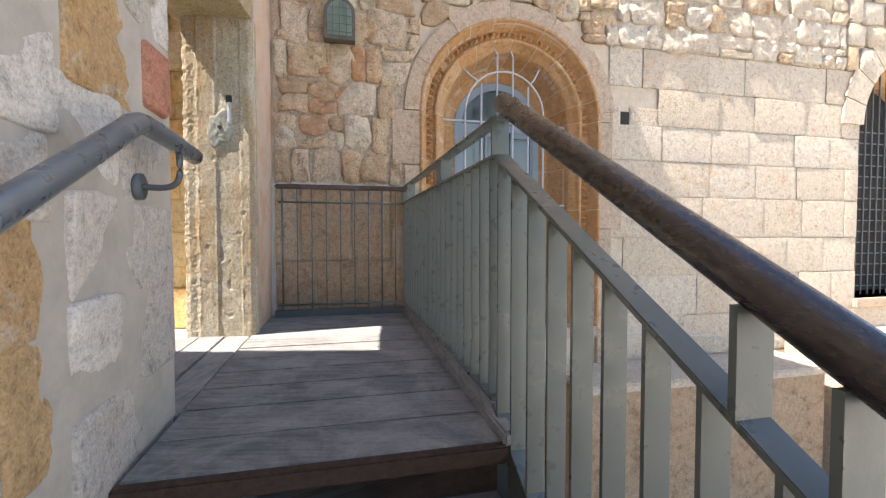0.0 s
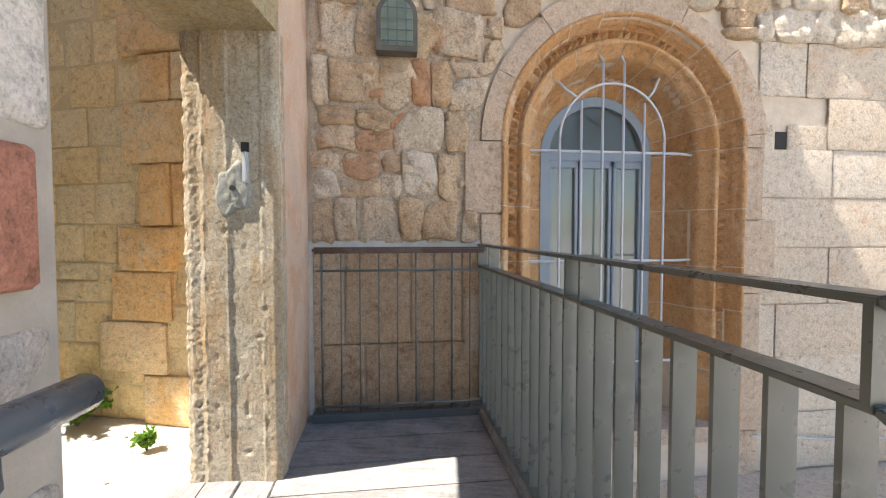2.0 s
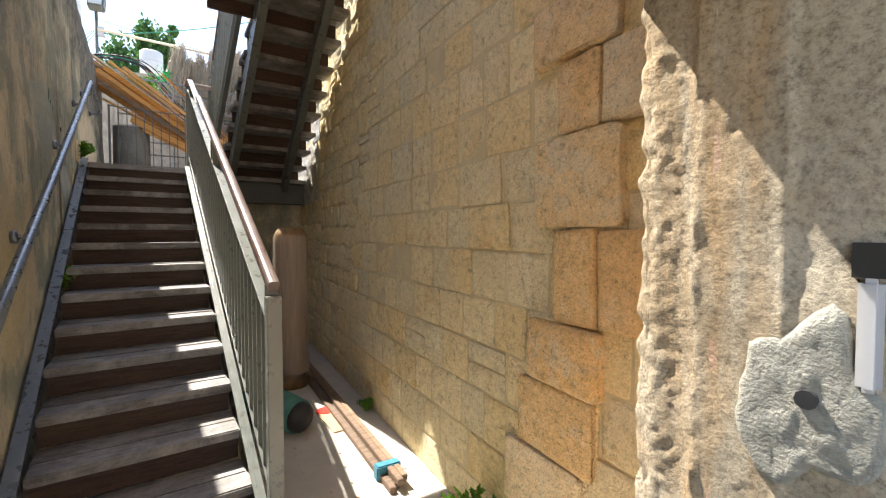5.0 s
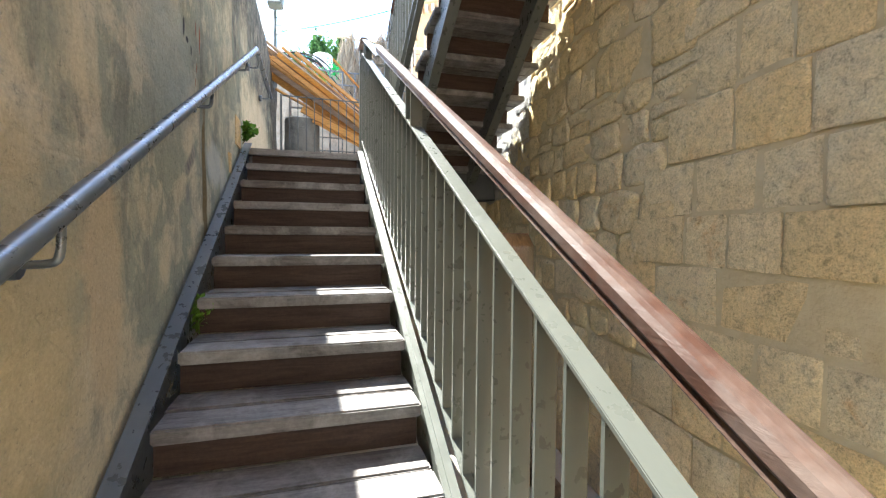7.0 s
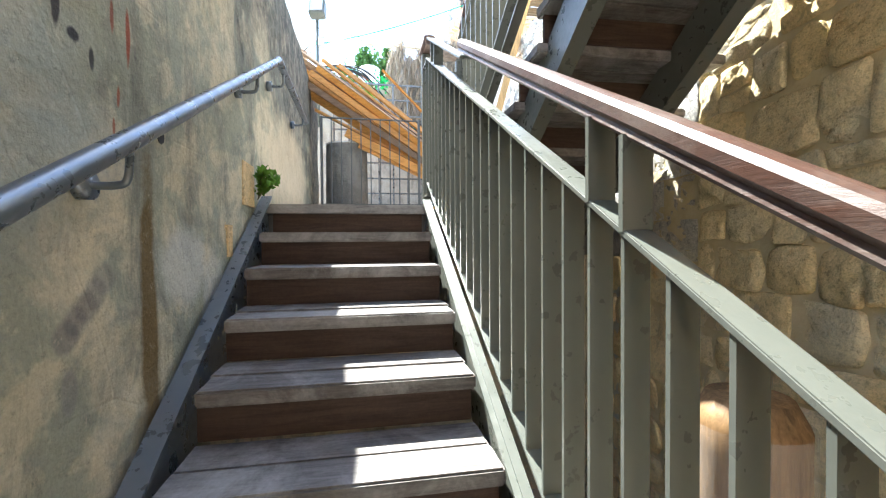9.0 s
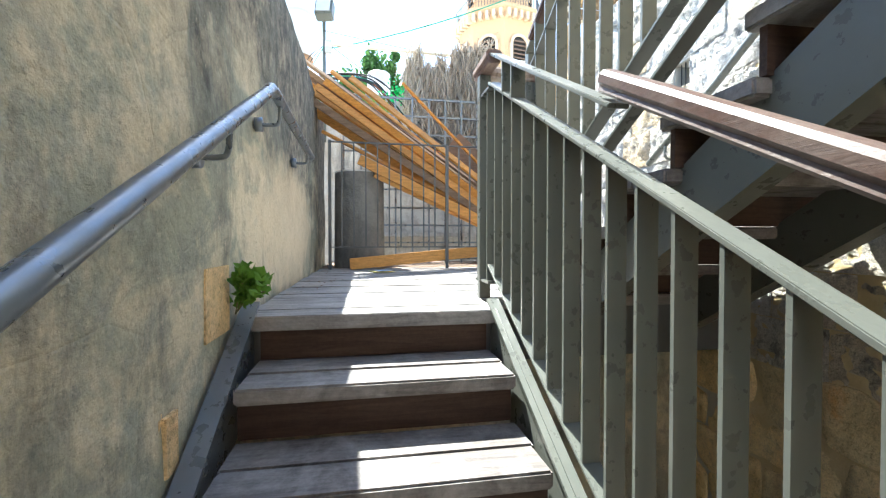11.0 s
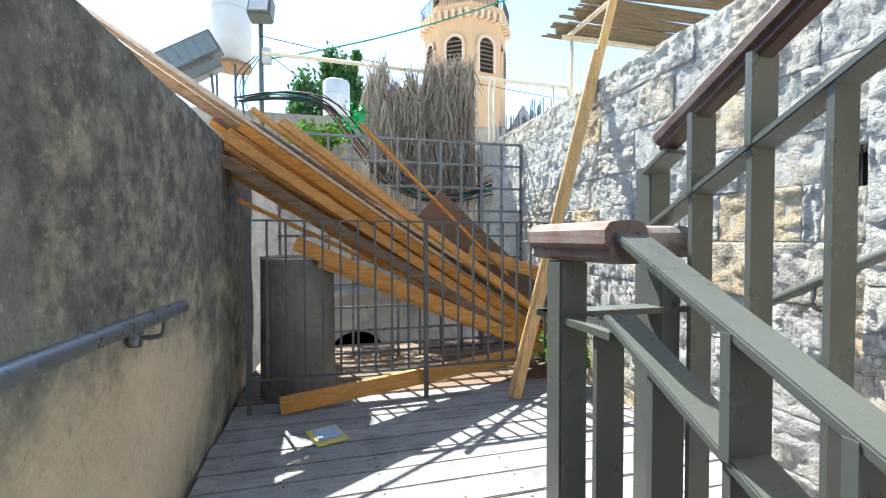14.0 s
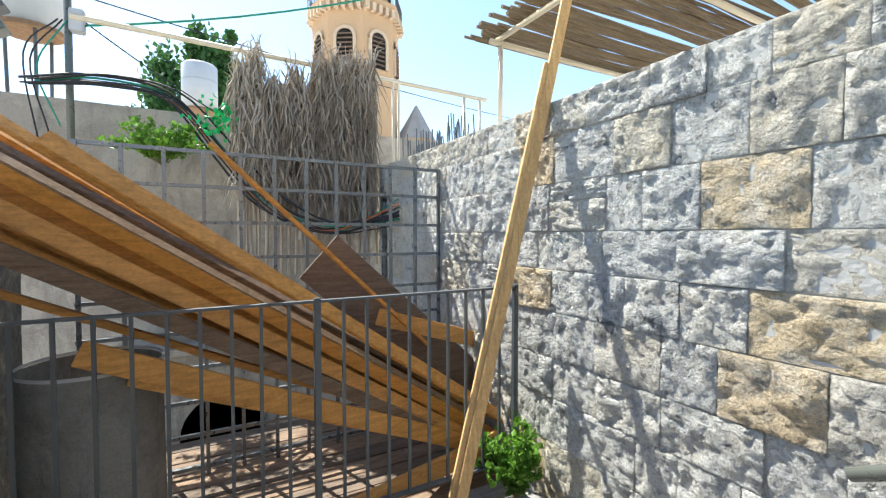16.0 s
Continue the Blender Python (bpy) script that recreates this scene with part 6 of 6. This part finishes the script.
conifer("slim dark green cypress behind the rooftops", -19.5, 1.0, COURT, 13.6, 0.5, 3200, 3)

TOWER = pose(-42.6, 13.5, 1.1, 0, 0, 12)
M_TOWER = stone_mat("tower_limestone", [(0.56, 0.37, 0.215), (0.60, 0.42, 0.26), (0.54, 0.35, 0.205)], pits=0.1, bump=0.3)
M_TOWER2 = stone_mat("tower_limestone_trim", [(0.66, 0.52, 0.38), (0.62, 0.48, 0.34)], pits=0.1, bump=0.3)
M_SLATE = plain_mat("grey_roof_lead", (0.30, 0.29, 0.28), (0.38, 0.36, 0.34), 1, 0.7, 0.2)
tower = thing("bell_tower", "tall octagonal limestone bell tower with a balcony", "tower", TOWER)


def octagon(bm, rings, n=8):
    g = [[bm.verts.new((r * math.cos((k + 0.5) * math.tau / n), r * math.sin((k + 0.5) * math.tau / n), z)) for k in range(n)] for r, z in rings]
    for a, b in zip(g, g[1:]):
        for k in range(n):
            bm.faces.new((a[k], a[(k + 1) % n], b[(k + 1) % n], b[k]))
    bm.faces.new(g[-1])
    return bm


part("wall", octagon(nb(), [(4.3, COURT - 1.2), (4.15, 21.0), (4.25, 21.2), (4.55, 21.6), (4.55, 21.9), (3.4, 21.95), (3.4, 29), (3.8, 29.3), (0.1, 34)]), M_TOWER, tower)
for k in range(8):
    a = k * math.tau / 8
    for j in range(5):
        ang = 0
        cpos = Matrix.Rotation(a, 4, "Z") @ Vector((3.98, (j - 2) * 0.68, 20.95))
        ob = part("corbel", box(nb(), -0.45, 0.45, -0.16, 0.16, -0.35, 0.35), M_TOWER2, tower)
        ob.matrix_basis = Matrix.Translation(cpos) @ Matrix.Rotation(a, 4, "Z")
    for zc, w, h in ((17.6, 0.75, 1.9), (25.2, 0.6, 2.0)):
        rr = 3.94 if zc < 20 else 3.2
        # arched dark slab on the wall paints the unlit opening
        bm = nb()
        f = bm.faces.new([bm.verts.new((rr + 0.03, y, z)) for y, z in arch_pts(0, zc + h * 0.3, w, zc - h, 10)])
        bmesh.ops.solidify(bm, geom=bm.faces[:], thickness=0.08)
        win = part("window", bm, M_SHADE_FILL, tower)
        win.matrix_basis = Matrix.Rotation(a, 4, "Z")
        bm = nb()
        for i in range(7):
            z = zc - h + 0.3 + i * h * 0.21
            box(bm, rr + 0.04, rr + 0.16, -w * 0.9, w * 0.9, z, z + 0.12)
        lv = part("louvres", bm, M_GREYPLY, win)
        bm = nb()
        for s in (-1, 1):
            box(bm, rr - 0.1, rr + 0.14, s * w - (0.28 if s < 0 else 0), s * w + (0.28 if s > 0 else 0), zc - h, zc + h * 0.3)
        pts_o, pts_i = arch_pts(0, zc + h * 0.3, w + 0.28, zc + h * 0.3, 10), arch_pts(0, zc + h * 0.3, w, zc + h * 0.3, 10)
        for (p, q), (s, t2) in zip(zip(pts_o, pts_o[1:]), zip(pts_i, pts_i[1:])):
            if p != q and s != t2:
                bm.faces.new([bm.verts.new((rr + 0.14, y, z)) for y, z in (p, q, t2, s)])
        part("surround", bm, M_TOWER2, win)
    side = part("balcony_rail", tube(nb(), [(4.2, -1.74, 23.0), (4.2, 1.74, 23.0)], 0.05, 6), M_STEEL_D, tower)
    side.matrix_basis = Matrix.Rotation(a, 4, "Z")
    bm = nb()
    for j in range(13):
        y = -1.74 + 3.48 * j / 12
        tube(bm, [(4.2, y, 21.9), (4.2, y, 23.0)], 0.03, 5)
    ob = tagged(part("balcony_grating", bm, M_STEEL_D, tower), kind="stuff")
    ob.matrix_basis = Matrix.Rotation(a, 4, "Z")
annex = thing("tower_annex", "low limestone turret beside the bell tower", "building", pose(-40.3, 18.9, 0, 0, 0, 12))
part("wall", octagon(nb(), [(1.9, COURT), (1.9, 10.4), (2.1, 10.6), (2.1, 10.9)]), M_TOWER, annex)
part("roof", octagon(nb(), [(2.15, 10.9), (0.1, 14.5)]), M_SLATE, annex)
house = thing("far_house", "far limestone house below the tower", "house", pose(-41, 21, 0, 0, 0, 10))
part("wall", box(nb(), -3, 3, -5, 3, COURT, 8.6), M_TOWER, house)
part("roof", box(nb(), -3.3, 3.3, -5.3, 3.3, 8.6, 9.0), M_TOWER2, house)

# ---- pieces of decks and walls ----
for x0, x1, y0, y1, dz in PLATFORM_PLANKS:
    part("plank", box(nb(), x0, x1, y0, y1, LOW - 0.055, LOW + dz, None, 0.004), M_DECK_X, platform)
for i, u in enumerate((-1.13, -0.99, -0.84)):
    part("plank", box(nb(), u, u + 0.143, -1.90, -0.66, LOW - 0.06, LOW - 0.003 - 0.002 * i, None, 0.004), M_DECK_Y, platform)
for x0, x1, y0, y1, dz in LANDING_PLANKS:
    part("plank", box(nb(), x0, x1, y0, y1, -0.055, dz, None, 0.004), M_DECK_Y if x1 > -2.75 else M_PINE_OLD, landing)
# screw heads in two rows on the landing boards
bm = nb()
for x0, x1, y0, y1, dz in LANDING_PLANKS:
    for y in (-0.55, 0.02 - 0.14, 0.5, 1.1):
        if y < y1 - 0.03:
            for x in (x0 + 0.03, x1 - 0.03):
                tube(bm, [(x, y + 0.01 * math.sin(x * 40), dz - 0.004), (x, y + 0.01 * math.sin(x * 40), dz + 0.0012)], 0.006, 6)
tagged(part("screws", bm, M_BLACK, landing), kind="stuff")

rng = random.Random(77)


def clear_of(rects, arches, pad=0.0):
    """Drop rectangles inside an arch; cut those that cross its side."""
    out = []
    for a, b, c, d in rects:
        keep = True
        for cu, cz, r, sill in arches:
            mu, mz = (a + b) / 2, (c + d) / 2
            nu = max(a, min(cu, b))
            nz = max(c, min(cz, d))
            if d <= sill:
                continue
            if c >= cz:
                if math.hypot(nu - cu, nz - cz) < r - pad * 0.5 and math.hypot(mu - cu, mz - cz) < r + 0.06:
                    keep = False
            elif mz < cz + 0.05 and a < cu + r and b > cu - r:
                if a < cu - r - 0.06:
                    b = cu - r
                elif b > cu + r + 0.06:
                    a = cu + r
                else:
                    keep = False
            elif math.hypot(mu - cu, mz - cz) < r + 0.04:
                keep = False
        if keep:
            out.append((a, b, c, d))
    return out

def cut_out(rects, hole):
    """Take a rectangular hole out of the rectangles."""
    x0, x1, z0, z1 = hole
    out = []
    for a, b, c, d in rects:
        if b <= x0 or a >= x1 or d <= z0 or c >= z1:
            out.append((a, b, c, d))
            continue
        out += [q for q in ((a, x0, c, d), (x1, b, c, d), (max(a, x0), min(b, x1), c, z0), (max(a, x0), min(b, x1), z1, d)) if q[1] - q[0] > 0.04 and q[3] - q[2] > 0.03]
    return out


ARCHES = [(ARC_U, ARC_Z, ARC_R - 0.02, ARC_SILL - 0.2), (WIN2[0], WIN2[1], WIN2[2] + 0.02, WIN2[3])]
rub = rough_blocks(courses(-0.64, 0.50, -1.22, 1.2, (0.13, 0.30), (0.11, 0.34), rng, 0.35) + courses(0.50, 2.30, 0.10, 1.2, (0.12, 0.24), (0.10, 0.30), rng, 0.30), rng, 0.22)
lay_cells(wall_facade, I4, rub, [M_RUBBLE] * 9 + [M_BROWN, M_ASHLAR, M_RUSTY], 0.002, 0.042, rng, 1.0, 1, [(ARC_U, ARC_Z, 0.965, ARC_SILL - 0.2)], 0.14)
bm = nb()
slab(bm, -0.64, 0.36, -1.22, 3.2, -0.020, 0.002, 0.022, 0.016, None, 21)
slab(bm, 0.36, 2.26, 0.38, 3.2, -0.020, 0.002, 0.025, 0.016, None, 22)
part("mortar_bed", bm, M_BED, wall_facade)
chips = [[(u, z), (u + a, z + 0.01), (u + a * 0.9, z + b), (u + 0.01, z + b * 0.8)] for u, z, a, b in ((rng.uniform(-0.62, 0.42), rng.uniform(-1.2, 0.9), rng.uniform(0.05, 0.11), rng.uniform(0.04, 0.08)) for _ in range(70))]
lay_cells(wall_facade, I4, chips, [M_RUBBLE, M_RUBBLE, M_RUSTY], 0.004, 0.036, rng, 0.4, 1, [(ARC_U, ARC_Z, 1.0, ARC_SILL - 0.2)])
lay(wall_facade, I4, courses(-0.64, 2.3, 1.2, 3.2, (0.17, 0.30), (0.14, 0.34), rng, 0.25), "rubble", [M_RUBBLE], 0.018, 0.040, rng, None, 0, 6)
low_left = courses(-0.64, 0.40, -2.30, -1.24, (0.42, 0.50), (0.30, 0.48), rng)
lay(wall_facade, I4, clear_of(low_left, ARCHES), "cut", [M_BROWN], 0.012, 0.028, rng, (0.2, -1.6), 60)
ash = courses(2.23, 5.30, -2.78, 0.10, (0.32, 0.40), (0.38, 0.75), rng) + courses(6.8, 9.4, -2.78, 0.10, (0.32, 0.40), (0.38, 0.75), rng) + courses(5.2, 6.9, -2.78, -2.32, (0.30, 0.36), (0.4, 0.6), rng)
ash = [q for q in ash if not (q[0] < 2.40 < q[1] and q[2] < -0.54 < q[3])] + [(2.23, 2.345, -0.66, -0.44), (2.445, 2.75, -0.66, -0.44)]
lay(wall_facade, I4, clear_of(ash, ARCHES), "cut", [M_ASHLAR], 0.006, 0.018, rng, (2.5, -0.8), 120)
lay_cells(wall_facade, I4, rough_blocks(courses(2.30, 5.0, 0.10, 1.3, (0.14, 0.26), (0.14, 0.40), rng, 0.25), rng, 0.22), [M_ASHLAR, M_ASHLAR, M_ASHLAR, M_RUBBLE], 0.003, 0.044, rng, 0.8, 2, [(WIN2[0], WIN2[1], 1.1, WIN2[3])], 0.17)
bm = nb()
slab(bm, 2.26, 4.95, 0.10, 1.3, -0.018, 0.002, 0.04, 0.012, None, 23)
part("mortar_bed", bm, M_BED, wall_facade)
rough_top = courses(5.0, 9.4, 0.10, 1.3, (0.22, 0.30), (0.24, 0.44), rng) + courses(2.30, 9.4, 1.3, 3.2, (0.22, 0.30), (0.24, 0.44), rng)
lay(wall_facade, I4, clear_of(rough_top, ARCHES), "rubble", [M_ASHLAR, M_RUBBLE, M_ASHLAR], 0.020, 0.045, rng, (2.6, 0.2), 40, 3)
lay(wall_facade, I4, courses(-0.5, 9.4, COURT, -2.80, (0.30, 0.40), (0.35, 0.8), rng), "worn", [M_BROWN, M_ASHLAR], 0.012, 0.03, rng, (2.5, -3.0), 40)

NEARW = pose(-0.72, 0, 0, 0, 0, 90)
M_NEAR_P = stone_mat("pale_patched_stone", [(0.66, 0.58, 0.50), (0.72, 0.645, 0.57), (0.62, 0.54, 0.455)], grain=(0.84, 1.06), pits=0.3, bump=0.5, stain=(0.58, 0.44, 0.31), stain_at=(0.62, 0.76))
for mat, rects in ((M_NEAR_P, [(-2.66, -2.50, -1.40, -1.17), (-2.56, -2.24, -1.49, -1.28), (-2.06, -1.90, -1.00, -0.80), (-2.46, -2.24, -1.76, -1.52), (-2.46, -2.25, -2.01, -1.77), (-2.66, -2.53, -1.58, -1.42)]),
                   (M_NEAR_O, [(-2.47, -2.08, -1.27, -1.00), (-2.66, -2.50, -1.81, -1.59), (-2.66, -2.50, -2.08, -1.82)]),
                   (M_NEAR, [(-2.22, -1.90, -1.52, -1.29), (-2.22, -1.90, -1.76, -1.53), (-2.23, -1.90, -2.02, -1.77), (-2.46, -1.90, -2.26, -2.03)])):
    lay_cells(wall_near, NEARW, rough_blocks([(a - 0.012, b + 0.012, c - 0.010, d + 0.010) for a, b, c, d in rects], rng, 0.05), [mat], 0.001, 0.011, rng, 0.4, 2, (), 0.10)
lay_cells(wall_near, NEARW, rough_blocks(courses(-4.3, -2.67, -2.7, 0.3, (0.22, 0.42), (0.22, 0.48), rng, 0.15) + courses(-2.66, -1.9, -1.0, 0.3, (0.20, 0.36), (0.22, 0.42), rng, 0.15) + courses(-2.66, -1.9, -2.7, -2.27, (0.2, 0.3), (0.22, 0.42), rng), rng, 0.12), [M_NEAR, M_NEAR_P, M_NEAR_O, M_NEAR_P], 0.005, 0.014, rng, 0.45, 2, (), 0.15)
lay(wall_near, NEARW, courses(-6.5, -4.3, -3.6, 1.2, (0.24, 0.46), (0.26, 0.55), rng, 0.15) + courses(-4.3, -1.9, 0.3, 1.2, (0.24, 0.46), (0.26, 0.55), rng, 0.15) + courses(-4.3, -1.9, -3.6, -2.7, (0.24, 0.46), (0.26, 0.55), rng, 0.15), "worn", [M_NEAR], 0.022, 0.022, rng, None, 0, 3)
lay(wall_near, pose(-0.732, 0, 0, 0, 0, 90), [(-2.09, -1.93, -1.24, -1.03)], "worn", [M_RED], 0.01, 0.045, rng)
lay(wall_near, pose(-0.72, -1.88, 0, 0, 0, 180), courses(0.0, 0.41, LOW - 0.1, -0.34, (0.26, 0.40), (0.2, 0.41), rng), "worn", [M_NEAR, M_ASHLAR], 0.02, 0.02, rng, None, 40)

yel = [q for q in courses(1.95, 6.3, YARD, 3.4, (0.20, 0.29), (0.20, 0.42), rng, 0.04) if (q[0] + q[1]) / 2 > 2.35 + 0.45 * (q[2] - YARD)]
lay(wall_yellow, I4, yel, "worn", [M_YELLOW], 0.011, 0.026, rng, (4.5, -1.0), 260, 1.2)


def under_stair(p):
    return sum(a for a, _ in p) / len(p) < 2.45 + 0.45 * (sum(b for _, b in p) / len(p) - YARD)


yel2 = [p for p in rough_blocks(courses(0.0, 1.5, YARD, -0.35, (0.17, 0.28), (0.18, 0.40), rng, 0.1) + courses(1.5, 4.4, YARD, 1.6, (0.17, 0.28), (0.18, 0.40), rng, 0.1), rng, 0.16) if under_stair(p)]
lay_cells(wall_yellow, I4, yel2, [M_YELLOW], 0.006, 0.030, rng, 0.7, 2, (), 0.12)
lay(wall_yellow, I4, [q for q in courses(3.2, 6.3, 1.6, 3.4, (0.20, 0.34), (0.22, 0.50), rng) if (q[0] + q[1]) / 2 < 2.45 + 0.45 * (q[2] - YARD)], "worn", [M_YELLOW], 0.02, 0.04, rng, None, 0)
lay(wall_yellow, I4, cut_out(courses(0.075, 1.5, -0.35, 2.6, (0.235, 0.285), (0.28, 0.52), rng), VENT_Y), "rustic", [M_GREY], 0.005, 0.024, rng, (0.5, 1.0), 80)
# proud orange quoins beside the doorway
z, k = YARD, 0
while z < 1.2:
    h = rng.uniform(0.24, 0.40)
    a = 5.66 + (0.0 if k % 2 else 0.16) + rng.uniform(-0.04, 0.04) - (0.22 if k in (1, 2) else 0)
    lay(wall_yellow, pose(0, -0.022, 0), [(a, a + rng.uniform(0.4, 0.5), z, z + h)] if k < 3 or k % 2 else [(a, a + 0.22, z, z + h), (a + 0.22, a + 0.5, z, z + h)], "worn", [M_QUOIN], 0.012, 0.048, rng)
    z += h
    k += 1

gr = courses(-5.2, -0.3, -0.35, 2.30, (0.215, 0.285), (0.20, 0.42), rng, 0.03)

for hole in VENTS:
    gr = cut_out(gr, hole)
lay(wall_grey, I4, gr, "rustic", [M_GREY], 0.005, 0.024, rng, (-1.8, 1.0), 300)
